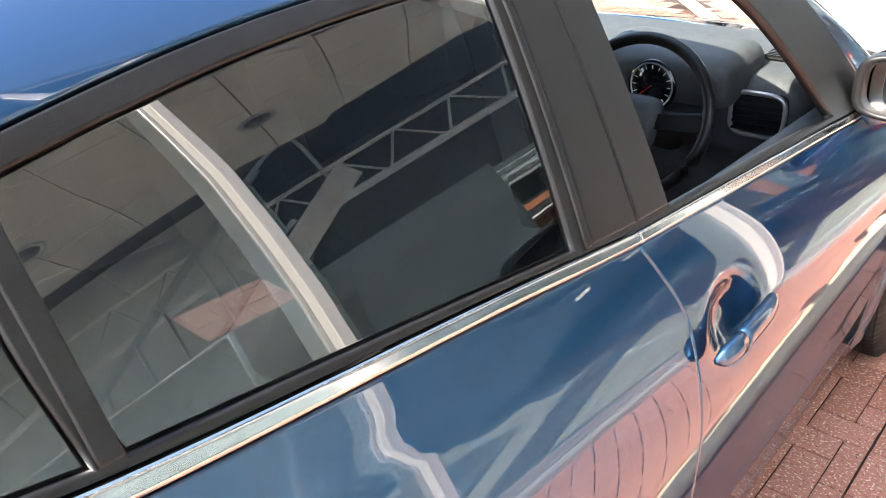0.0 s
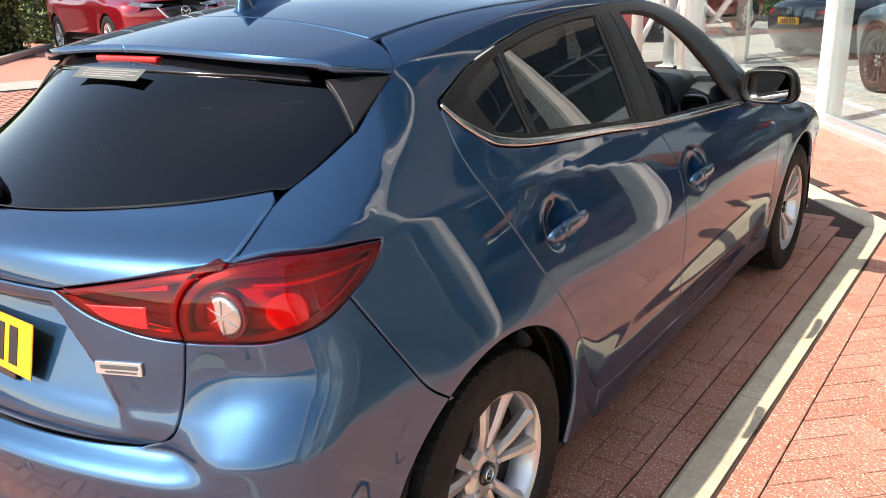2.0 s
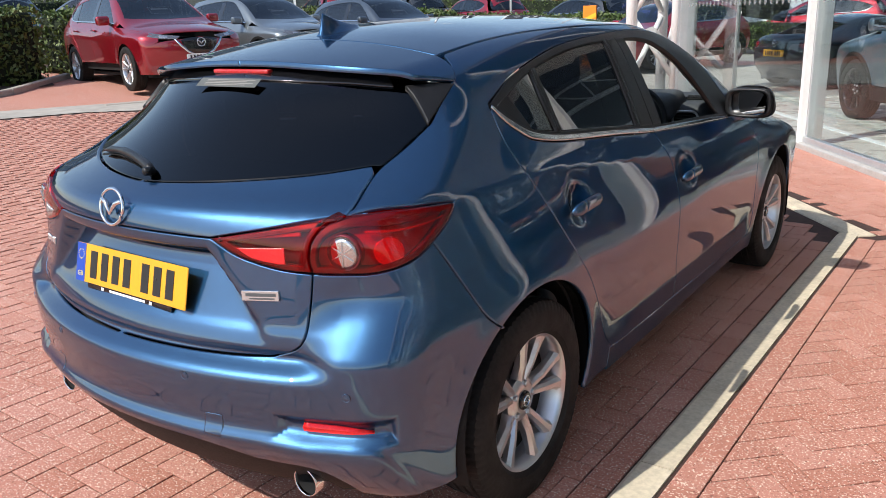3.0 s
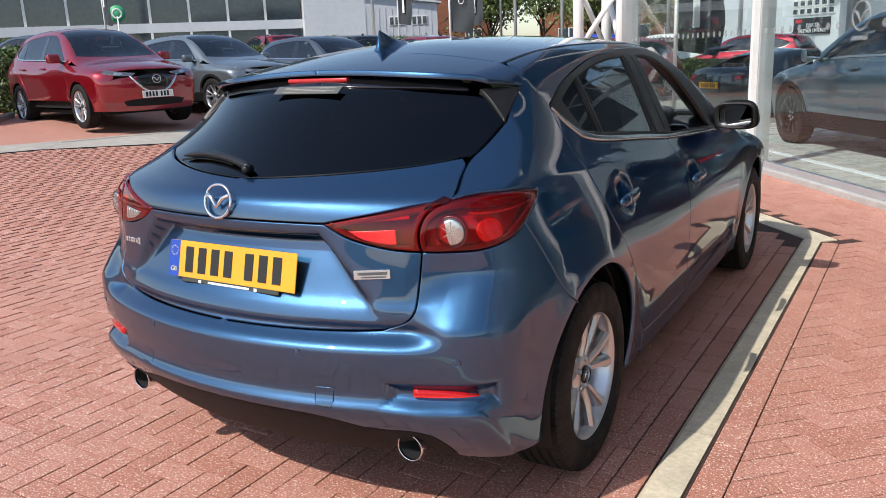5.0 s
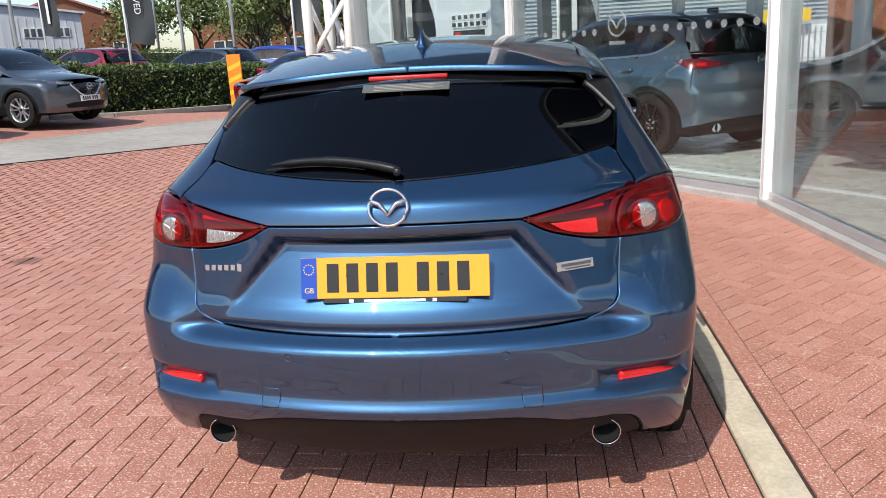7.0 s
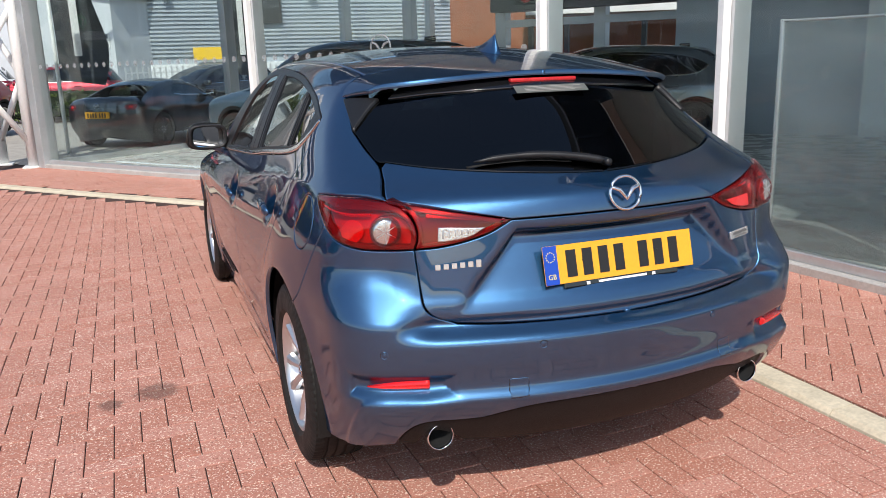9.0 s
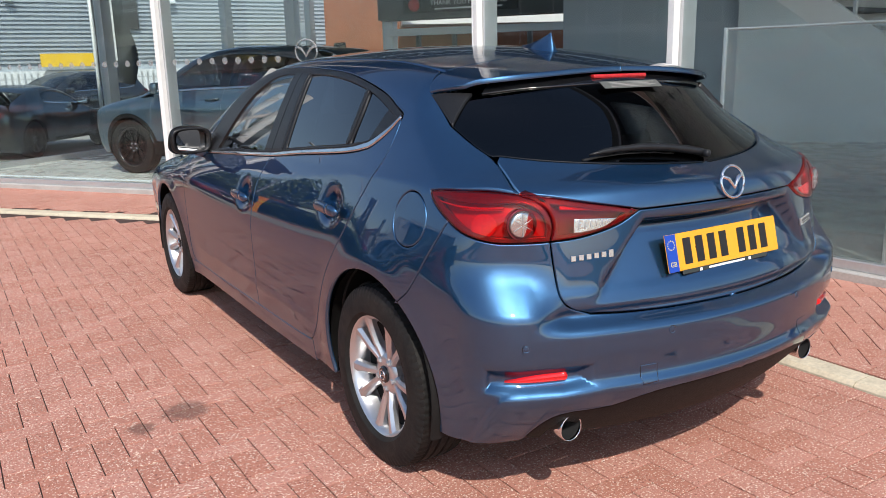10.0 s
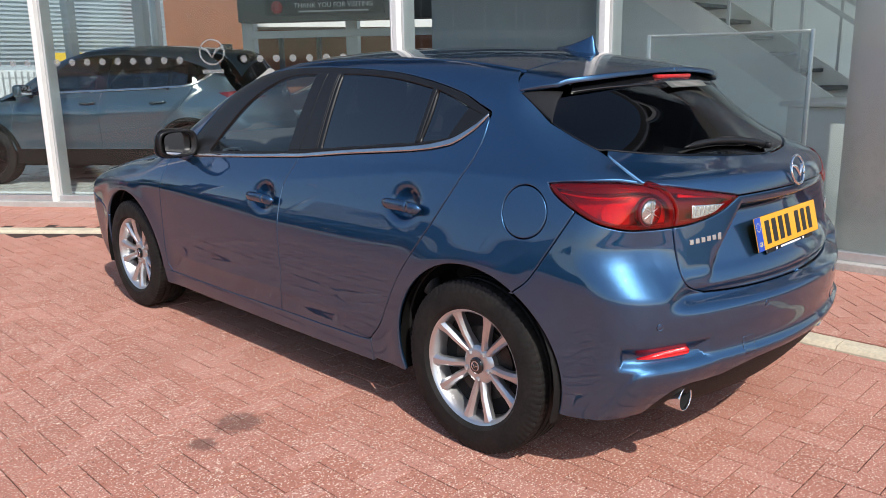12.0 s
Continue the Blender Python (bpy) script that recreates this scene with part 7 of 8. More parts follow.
def run_along(p, q, w, z0, z1, bevel=0.0, off=0.0):
    """A long low bar on the ground from p to q, off to its right side."""
    p, q = Vector(p), Vector(q)
    a = math.degrees(math.atan2(q.y - p.y, q.x - p.x))
    return moved(block((0, -w / 2 - off, z0), ((q - p).length, w / 2 - off, z1), bevel, 1), pose(p.x, p.y, 0, 0, 0, a))


FRONT_TOP, ROOF_AT = 5.6, 5.6
def glass_front(name, start, way, stops, logo=None):
    wall = group_at(name)
    tagged(wall, kind="structure")
    n = Vector((-way.y, way.x, 0))
    if n.dot(Vector((-1, -0.6, 0))) < 0:
        n = -n
    end = start + way * stops[-1]
    part("plinth", run_along(start + n * 0.02, end + n * 0.02, 0.16, 0.0, 0.075, 0.006), PLINTH, wall)
    part("bottom_rail", run_along(start, end, 0.07, 0.075, 0.135, 0.004), ALU, wall)
    part("top_rail", run_along(start, end, 0.09, FRONT_TOP - 0.1, FRONT_TOP), ALU, wall)
    for a, b in zip(stops, stops[1:]):
        p, q = start + way * (a + 0.03), start + way * (b - 0.03)
        pane_ob = part("pane", run_along(p, q, 0.012, 0.135, FRONT_TOP - 0.1), FACADE_GLASS, wall)
    for k, a in enumerate(stops):
        p = start + way * a
        post = part("post", upright(p + n * 0.045, way, 0.055, 0.07, 0.02, FRONT_TOP), WHITE_STEEL, wall)
        part("post_inner", upright(p - n * 0.07, way, 0.10, 0.16, 0.02, FRONT_TOP), ALU, wall)
    return wall, n


front_a, normal_a = glass_front("wall_front_a", CORNER, SIDE_A, [0.0, 3.65, 8.1])
front_b, normal_b = glass_front("wall_front_b", CORNER, SIDE_B, [0.06, 2.17, 4.9, 5.5])
B_END = CORNER + SIDE_B * 5.5
# unseen end glazing, set close in so sunlight reaches the floor and ceiling
unseen_c, normal_c = glass_front("wall_front_c", B_END, Vector((1, 0, 0)), [0.06, 3.6, 7.2, 11.0])

# dots and ring marks on the panes
def dot_row(wall, start, way, n, stops, z, skip=()):
    meshes = mesh_of("dot", lathe([(0, 0.034), (0.0012, 0.034), (0.0012, 0)], 20), DECAL)
    for a in stops:
        if any(lo < a < hi for lo, hi in skip):
            continue
        p = start + way * a + n * 0.0075
        ob = part("dot", meshes, None, wall)
        ob.matrix_world = Matrix.Translation((p.x, p.y, z)) @ n.to_track_quat("X", "Z").to_matrix().to_4x4()


dot_row(front_a, CORNER, SIDE_A, normal_a, np.arange(0.18, 8.0, 0.165), 1.475, ((1.62, 2.02),))
for wall, way, n, a in ((front_a, SIDE_A, normal_a, 1.82),):
    p = CORNER + way * a + n * 0.012
    face = Matrix.Translation((p.x, p.y, 1.545)) @ (-n).to_track_quat("Y", "Z").to_matrix().to_4x4()
    part("ring_mark", moved(winged_ring(0.125, 0.016), face), DECAL, wall)
    part("name_bar", moved(block((-0.11, -0.002, -0.20), (0.11, 0.0, -0.165)), face), DECAL, wall)

# kerb edging, raised terrace and brick courses
edge = group_at("kerb_edging")
tagged(edge, kind="structure")
def edging_run(p, q, length=0.915):
    p, q = Vector(p), Vector(q)
    way = (q - p).normalized()
    side = Vector((way.y, -way.x, 0))
    n = int((q - p).length / length) + 1
    prof = [(0.0, -0.02), (0.004, 0.004), (0.022, 0.021), (0.128, 0.023), (0.130, -0.02)]
    for k in range(n):
        a, b = p + way * (k * length + 0.002), p + way * min((k + 1) * length - 0.002, (q - p).length)
        bm = bmesh.new()
        rows = [[bm.verts.new(o + side * s + Vector((0, 0, z + float(rise(o.x))))) for s, z in prof] for o in (a, b)]
        for j in range(4):
            bm.faces.new((rows[0][j], rows[0][j + 1], rows[1][j + 1], rows[1][j]))
        bm.faces.new(rows[0])
        bm.faces.new(rows[1][::-1])
        bmesh.ops.recalc_face_normals(bm, faces=bm.faces)
        part("edging_stone", bm, EDGING, edge)
EDGE_START = Vector((1.075, -12, 0)) + Vector((-0.05, 0, 0))
edging_run((1.03, -12.0, 0), (1.075, 2.20, 0))
edging_run((1.20, 2.14, 0), Vector((1.20, 2.14, 0)) + KERB_WAY * 9.5)

terrace_line = [(1.20, -12), (1.235, 2.20)]
far_end = Vector((1.235, 2.20, 0)) + KERB_WAY * 9.4
SHOW_END = CORNER + SIDE_A * 8.1
terrace_poly = [(1.16, -12), (1.205, 2.22), (far_end.x - 0.05, far_end.y), (SHOW_END.x, SHOW_END.y), (CORNER.x, CORNER.y), (B_END.x, B_END.y), (B_END.x + 11, B_END.y), (B_END.x + 11, -12)]
tm = bpy.data.meshes.new("terrace")
from mathutils.geometry import delaunay_2d_cdt
_o, _, _t, _, _, _ = delaunay_2d_cdt([Vector(p) for p in terrace_poly], [(i, (i + 1) % len(terrace_poly)) for i in range(len(terrace_poly))], [], 1, 1e-5)
tm.from_pydata([(p.x, p.y, 0.0155) for p in _o], [], [tuple(t) for t in _t])
tm.materials.append(JOINT)
terrace = tagged(new("pavement", tm), kind="structure")

# showroom shell
def slab(name, poly, z0, z1, mat, kind="structure", label=""):
    bm = bmesh.new()
    lo = [bm.verts.new((x, y, z0)) for x, y in poly]
    hi = [bm.verts.new((x, y, z1)) for x, y in poly]
    bm.faces.new(lo[::-1])
    bm.faces.new(hi)
    for i in range(len(poly)):
        j = (i + 1) % len(poly)
        bm.faces.new((lo[i], lo[j], hi[j], hi[i]))
    bmesh.ops.recalc_face_normals(bm, faces=bm.faces)
    return tagged(part(name, bm, mat), label, kind=kind)





# ---- inside the showroom ----
IN_A = Vector((0.8146, 0.58, 0)).normalized()
far_corner = SHOW_END + IN_A * 11.5
floor_poly = [(SHOW_END.x, SHOW_END.y), (CORNER.x, CORNER.y), (B_END.x, B_END.y), (B_END.x + 11, B_END.y), (far_corner.x + 4, far_corner.y - 4), (far_corner.x, far_corner.y)]
slab("showroom_floor", floor_poly, -0.05, 0.035, SHOW_FLOOR, label="pale grey showroom floor")
slab("showroom_roof", floor_poly, ROOF_AT, ROOF_AT + 0.4, DARK_WALL)


def spot(s, d, z=0.0):
    """A place s along the front from its corner and d into the showroom."""
    p = CORNER + SIDE_A * s + IN_A * d
    return Vector((p.x, p.y, z))


# suspended ceiling: tiles with shadow gaps, one mesh
tiles = bmesh.new()
for i in range(-28, 16):
    for j in range(-8, 3):
        c = spot(i * 0.6, j * 0.6 + 0.1, 3.4)
        if not within(np.array(floor_poly), np.array([c.x]), np.array([c.y]))[0]:
            continue
        vs = [tiles.verts.new(spot(i * 0.6 + a * 0.294, j * 0.6 + 0.1 + b * 0.294, z)) for z in (3.40, 3.42) for a, b in ((-1, -1), (1, -1), (1, 1), (-1, 1))]
        tiles.faces.new(vs[:4])
        for k in range(4):
            tiles.faces.new((vs[k], vs[(k + 1) % 4], vs[4 + (k + 1) % 4], vs[4 + k]))
bmesh.ops.recalc_face_normals(tiles, faces=tiles.faces)
tagged(part("ceiling", tiles, CEILING), kind="structure")
strip = [spot(8.1, 0.1), spot(8.1, 1.6), spot(-7.6, 1.6), B_END + Vector((0.3, 0.1, 0)), CORNER + Vector((0.1, 0, 0))]
slab("ceiling_backing", [(p.x, p.y) for p in strip], 3.43, 3.60, DARK_WALL)
LAMP_WHITE = surface("lamp_diffuser", (0.10, 0.10, 0.10), 0.3)
first = None
for i in range(-5, 4):
    for j in range(-3, 2):
        c = spot(i * 1.8 + 0.3, j * 1.2 - 0.5)
        if not within(np.array(floor_poly), np.array([c.x]), np.array([c.y]))[0]:
            continue
        if first is None:
            first = group_at("downlight")
            part("trim_ring", moved(lathe([(-0.012, 0.15), (0.004, 0.145), (0.008, 0.105), (-0.012, 0.10)], 28, True), pose(0, 0, 0, 0, 90, 0)), SATIN_SILVER, first)
            part("diffuser", moved(lathe([(-0.004, 0.10), (0.002, 0.10), (0.002, 0)], 28), pose(0, 0, 0, 0, 90, 0)), LAMP_WHITE, first)
            tagged(first, "round recessed downlight with a grey ring in the ceiling", "downlight", "ceiling downlights")
            first.matrix_world = pose(c.x, c.y, 3.395)
        else:
            copy_thing(first, pose(c.x, c.y, 3.395))

# far side: posts, dark bulkhead with a sign, pale beams, grey wall
back = group_at("wall_back")
tagged(back, kind="structure")
for s in (-2.0, 0.6, 2.8, 5.0, 7.4):
    part("post", upright(spot(s, 8.6), SIDE_A, 0.24, 0.24, 0.035, 3.4), STONE_GREY, back)
part("bulkhead", run_along(spot(-1.0, 8.3), spot(5.0, 8.3), 0.5, 2.32, 2.78), DARK_WALL, back)
part("door_header", run_along(spot(-1.0, 8.5), spot(5.0, 8.5), 0.2, 2.02, 2.16), STONE_GREY, back)
for z in (2.92, 3.12, 3.28):
    part("beam", run_along(spot(-3.0, 8.4), spot(5.0, 8.4), 0.2, z, z + 0.09), WHITE_STEEL, back)
for s in (-0.2, 1.1, 1.9, 3.5, 4.3):
    part("door_frame", upright(spot(s, 8.5), SIDE_A, 0.09, 0.09, 0.035, 2.05), DARK_WALL, back)
part("grey_wall", run_along(spot(-11.0, 7.2), spot(-2.0, 7.2), 0.2, 0.035, ROOF_AT), WALL_PAINT, back)
part("panel_wall", run_along(spot(-2.0, 7.4), spot(0.95, 7.4), 0.18, 0.035, 3.3), RIBBED, back)
part("upper_wall", run_along(spot(-3.0, 8.6), spot(8.1, 8.6), 0.2, 3.4, ROOF_AT), DARK_WALL, back)
rail = group_at("roof_boom")
tagged(rail, "white tubular lattice boom hung under the showroom roof", "beam")
part("tube", tube([spot(-7.0, 4.5, 3.42), spot(7.5, 4.5, 3.42)], 0.06, 14), WHITE_STEEL, rail)
for k in (-6.2, -2.2, 1.8, 5.8):
    part("hanger", tube([spot(k, 4.9, 4.1), spot(k, 4.9, ROOF_AT)], 0.012, 8), ALU, rail)
part("upper_tube", tube([spot(-7.0, 4.9, 4.1), spot(7.5, 4.9, 4.1)], 0.035, 12), WHITE_STEEL, rail)
for k in range(18):
    a, b = spot(-7.0 + 0.8 * k, 4.5, 3.42), spot(-6.6 + 0.8 * k, 4.9, 4.1)
    part("lattice_bar", tube([a, b], 0.018, 8), WHITE_STEEL, rail)
    part("lattice_bar", tube([b, spot(-6.2 + 0.8 * k, 4.5, 3.42)], 0.018, 8), WHITE_STEEL, rail)
sign = part("hanging_sign", run_along(spot(2.0, 8.0), spot(4.4, 8.0), 0.05, 2.42, 2.74), DARK_DOOR, None, "dark sign board with pale lettering over the exit")
tagged(sign, category="sign")
text = lettering("THANK YOU FOR VISITING", 0.13, 0.004)
face = -IN_A
m = Matrix.Translation(spot(3.0, 7.965, 2.60)) @ (face.to_track_quat("Z", "Y").to_matrix().to_4x4())
text.transform(m)
part("words", text, PALE_INK, sign)
part("round_mark", moved(lathe([(0, 0.12), (0.006, 0.12), (0.006, 0)], 32), Matrix.Translation(spot(4.15, 7.97, 2.58)) @ face.to_track_quat("X", "Z").to_matrix().to_4x4()), SIGN_RED, sign)
part("print_bar", run_along(spot(2.3, 7.965), spot(3.7, 7.965), 0.006, 2.475, 2.505), PALE_INK, sign)
# end columns of the glazed short side
side = group_at("wall_short_side")
tagged(side, kind="structure")
for d in (0.0, 3.75, 7.15, 10.5):
    part("post", upright(SHOW_END + IN_A * d, IN_A, 0.22, 0.16, 0.02, FRONT_TOP), ALU, side)
part("bottom_rail", run_along(SHOW_END, SHOW_END + IN_A * 10.5, 0.08, 0.02, 0.12), ALU, side)
for a, b in ((0.0, 3.75), (3.75, 7.15), (7.15, 10.5)):
    part("pane", run_along(SHOW_END + IN_A * (a + 0.11), SHOW_END + IN_A * (b - 0.11), 0.012, 0.12, ROOF_AT), FACADE_GLASS, side)
# frosted screen, column, stair, desk
scr = group_at("screen_panel")
tagged(scr, "curved grey frosted screen panel standing behind the glass", "screen")
pts = [Vector((2.74, 0.12, 0)), Vector((2.90, -0.2, 0)), Vector((3.00, -0.6, 0)), Vector((3.03, -0.98, 0))]
bm = bmesh.new()
rows = [[bm.verts.new((p.x + dx, p.y, z)) for dx, z in ((-0.006, 0.04), (0.006, 0.04), (0.006, 1.56), (-0.006, 1.56))] for p in [Vector((q[0], q[1], 0)) for q in spline([(p.x, p.y) for p in pts], 0.06)]]
for a, b in zip(rows, rows[1:]):
    for k in range(4):
        bm.faces.new((a[k], a[(k + 1) % 4], b[(k + 1) % 4], b[k])).smooth = True
bm.faces.new(rows[0])
bm.faces.new(rows[-1])
part("sheet", bm, SCREEN, scr)
part("top_edge", tube([(p[0], p[1], 1.565) for p in spline([(p.x, p.y) for p in pts], 0.08)], 0.009, 8), ALU, scr)
for p in (pts[0], pts[-1]):
    part("upright", block((p.x - 0.012, p.y - 0.012, 0.035), (p.x + 0.012, p.y + 0.012, 1.575), 0.003), ALU, scr)
tagged(part("column", moved(lathe([(0.035, 0.35), (ROOF_AT, 0.35)], 48), pose(3.24, -1.54, 0, 0, -90, 0)), STONE_GREY), "round grey painted structural column", kind="structure")
stair = group_at("staircase")
tagged(stair, "white open staircase with dark treads and glass balustrade", "staircase")
p0, p1 = Vector((5.2, 3.2, 3.2)), Vector((5.6, -1.2, 0.25))
for dx in (0.0, 1.1):
    part("stringer", bar_between(p0 + Vector((dx, 0, 0)), p1 + Vector((dx, 0, 0)), 0.06, 0.28), WHITE_STEEL, stair)
    part("handrail", bar_between(p0 + Vector((dx, 0, 0.95)), p1 + Vector((dx, 0, 0.95)), 0.045, 0.045), ALU, stair)
    for k in range(6):
        q = p0.lerp(p1, (k + 0.3) / 6) + Vector((dx, 0, 0))
        part("baluster", bar_between(q, q + Vector((0, 0, 0.95)), 0.03, 0.03), ALU, stair)
tread = mesh_of("tread", block((0.03, -0.14, -0.02), (1.07, 0.14, 0.02)), DARK_WALL)
for k in range(16):
    q = p0.lerp(p1, (k + 0.5) / 16)
    part("tread", tread, None, stair).matrix_world = Matrix.Translation(q)
desk = part("reception_desk", merged(block((3.9, -1.3, 0.035), (4.9, -0.5, 1.0), 0.02), block((3.85, -1.35, 1.0), (4.95, -0.45, 1.04), 0.01)), WHITE_STEEL)
tagged(desk, "white reception desk on the showroom floor", "desk")
# dark line drains in the floor
for s0, d0, s1 in ((-1.0, 0.75, 7.5),):
    tagged(part("floor_grille", run_along(spot(s0, d0), spot(s1, d0), 0.09, 0.036, 0.041), WALL_PAINT), "long pale floor grille set in the showroom tiles", "grille")

# tubular truss at the end of the front
truss = group_at("steel_truss")
tagged(truss, "white tubular steel truss frame beside the showroom", "truss")
feet = [Vector((-2.62, 9.25, 0)), Vector((-3.20, 8.85, 0)), Vector((-3.12, 9.95, 0))]
top = 4.1
for p in feet:
    part("column", tube([(p.x, p.y, 0.0), (p.x, p.y, top)], 0.085, 18), WHITE_STEEL, truss)
    part("base_plate", block((p.x - 0.15, p.y - 0.15, 0.01), (p.x + 0.15, p.y + 0.15, 0.04), 0.005), WHITE_STEEL, truss)
for a, b in ((0, 1), (1, 2), (2, 0)):
    z = 0.35
    k = 0
    while z < top - 1.2:
        p, q = (feet[a], feet[b]) if k % 2 == 0 else (feet[b], feet[a])
        part("brace", tube([(p.x, p.y, z), (q.x, q.y, z + 1.0)], 0.045, 12), WHITE_STEEL, truss)
        z += 1.0
        k += 1



# ---- parking bays, hedges, signs, buildings and trees in the distance ----
sheet("road", [(-11.6, -6), (-8.95, 2.9), (-6.95, 5.85), (-5.0, 8.65), (-3.3, 10.6), (-2.7, 9.4), (-2.42, 9.15), (7.0, 15.9), (9.0, 30), (-2, 30), (-4.6, 18.2), (-6.6, 13.0), (-8.55, 8.0), (-9.5, 3.6), (-12.6, -6)], 0.004, ROAD, 0.8, label="pale worn asphalt drive between brick areas")
sheet("bay_paving", [(-12.6, -6), (-9.5, 3.6), (-8.55, 8.0), (-6.6, 13.0), (-5.6, 15.6), (-9.3, 13.6), (-14.5, 12.0), (-14.5, -6)], 0.003, PAVER, 0.8, label="red block paving of the parking bays")
sheet("road", [(-60, 16.5), (-14, 17.0), (-4.6, 18.2), (-2, 30), (-20, 34), (-60, 40)], 0.002, ROAD, 2.0, label="asphalt of the car park behind the hedge")


def kerb_line(points, w=0.14, h=0.12):
    k = group_at("kerb")
    tagged(k, kind="structure")
    for p, q in zip(points, points[1:]):
        n = max(1, int((Vector(q) - Vector(p)).length / 0.9))
        for i in range(n):
            a, b = Vector(p).lerp(Vector(q), i / n), Vector(p).lerp(Vector(q), (i + 1) / n - 0.006 / n)
            za, zb = float(rise(a.x)), float(rise(b.x))
            bm = bar_between((a.x, a.y, za + h / 2 - 0.02), (b.x, b.y, zb + h / 2 - 0.02), w, h, 0.012)
            part("kerb_stone", bm, KERB, k)


kerb_line([(-10.1, 12.2, 0), (-9.1, 13.1, 0), (-7.5, 15.8, 0), (-7.0, 17.6, 0)])
kerb_line([(-10.6, 1.2, 0), (-11.6, 3.2, 0), (-13.2, 5.1, 0)])
kerb_line([(-9.35, 3.5, 0), (-8.45, 7.9, 0), (-6.5, 12.9, 0), (-4.5, 18.1, 0)], 0.10, 0.035)


def hedge(name, p, q, wide, high, label, leaves):
    """A clipped hedge: a core coloured dark as its inner shade, and a coat of small leaves standing off it."""
    p, q = Vector(p), Vector(q)
    rng = np.random.default_rng(int(abs(p.x * 100 + p.y * 10)) + 3)
    L = (q - p).length
    way = (q - p).normalized()
    side = Vector((way.y, -way.x, 0))
    root = group_at(name)
    tagged(root, label, "hedge")
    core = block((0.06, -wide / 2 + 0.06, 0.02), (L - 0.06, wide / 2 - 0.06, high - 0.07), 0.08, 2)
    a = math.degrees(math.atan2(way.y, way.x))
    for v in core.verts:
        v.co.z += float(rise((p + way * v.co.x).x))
    part("core", moved(core, pose(p.x, p.y, 0, 0, 0, a)), HEDGE_SHADE, root)
    face = rng.choice(4, leaves, p=np.array([L * high, L * high, L * wide, 2 * wide * high]) / (2 * L * high + L * wide + 2 * wide * high))
    u, v = rng.random(leaves), rng.random(leaves)
    s = np.where(face == 3, np.where(rng.random(leaves) < 0.5, 0, L), u * L)
    w = np.where(face == 0, -wide / 2, np.where(face == 1, wide / 2, (v - 0.5) * wide if True else 0))
    z = np.where(face == 2, high, np.where(face == 3, rng.random(leaves) * high, v * high))
    bulge = 0.05 * np.sin(s * 3.1 + 1.3) * np.sin(z * 4 + s) + rng.normal(0, 0.035, leaves)
    w = w + np.where(face == 0, -bulge, np.where(face == 1, bulge, 0))
    z = z + np.where(face == 2, bulge, 0)
    s = s + np.where(face == 3, np.sign(s - L / 2) * bulge, 0)
    c = np.stack([p.x + way.x * s + side.x * w, p.y + way.y * s + side.y * w, z], -1)
    c[:, 2] += rise(c[:, 0])
    d = rng.normal(size=(leaves, 3))
    d /= np.linalg.norm(d, axis=1, keepdims=True)
    e = np.cross(d, rng.normal(size=(leaves, 3)))
    e /= np.linalg.norm(e, axis=1, keepdims=True)
    size = rng.uniform(0.018, 0.042, leaves)[:, None]
    vs = np.stack([c - d * size * 1.5, c - e * size * 0.8, c + d * size * 1.5, c + e * size * 0.8], 1).reshape(-1, 3)
    me = bpy.data.meshes.new("leaves")
    me.from_pydata(vs.tolist(), [], [(4 * i, 4 * i + 1, 4 * i + 2, 4 * i + 3) for i in range(leaves)])
    tagged(part("leaves", me, HEDGE_LEAF, root), kind="stuff")


hedge("hedge", (-10.3, 13.9, 0), (-7.1, 18.6, 0), 0.9, 1.05, "clipped green hedge along the parking bays", 9000)
hedge("hedge", (-15.2, 13.5, 0), (-10.3, 14.0, 0), 0.8, 1.15, "clipped green hedge along the parking bays", 6000)
hedge("hedge", (-22.0, 25.0, 0), (-10.0, 27.2, 0), 1.2, 1.35, "tall clipped hedge at the back of the car park", 8000)
hedge("hedge", (-12.75, 0.6, 0), (-13.35, 4.45, 0), 1.1, 1.3, "squared clipped hedge at the end of the bays", 8000)
hedge("hedge", (-14.0, 5.4, 0), (-14.6, 7.4, 0), 0.9, 1.2, "squared clipped hedge behind the red car", 4000)
hedge("hedge", (-15.0, 8.0, 0), (-15.2, 13.4, 0), 0.9, 0.85, "clipped green hedge behind the parked cars", 6000)
hedge("hedge", (-24.0, 2.5, 0), (-26.0, 16.0, 0), 1.0, 1.2, "long clipped hedge on the far side", 6000)
hedge("hedge", (-11.5, 20.6, 0), (2.0, 21.2, 0), 0.7, 0.8, "low clipped hedge behind the showroom", 7000)
for poly in ([(-10.7, 13.2), (-9.2, 13.2), (-6.6, 18.6), (-8.2, 19.2)], [(-11.6, 0.3), (-12.2, 4.3), (-13.9, 5.0), (-15, 0.2)]):
    sheet("planting_bed", poly, 0.02, SOIL, 0.8, label="dark soil bed under the hedge")

# striped marker post
post = group_at("marker_post", lot(-6.7, 14.6))
tagged(post, "orange and yellow striped marker post by the kerb", "marker post")
part("board", block((-0.17, -0.03, 0), (0.17, 0.03, 1.38), 0.006, 1), ORANGE, post)
for k in range(4):
    bm = bmesh.new()
    z = 0.14 + 0.28 * k
    bm.faces.new([bm.verts.new(v) for v in ((-0.168, -0.034, z), (0.168, -0.034, z + 0.14), (0.168, -0.034, z + 0.24), (-0.168, -0.034, z + 0.10))])
    part("stripe", bm, YELLOW, post)


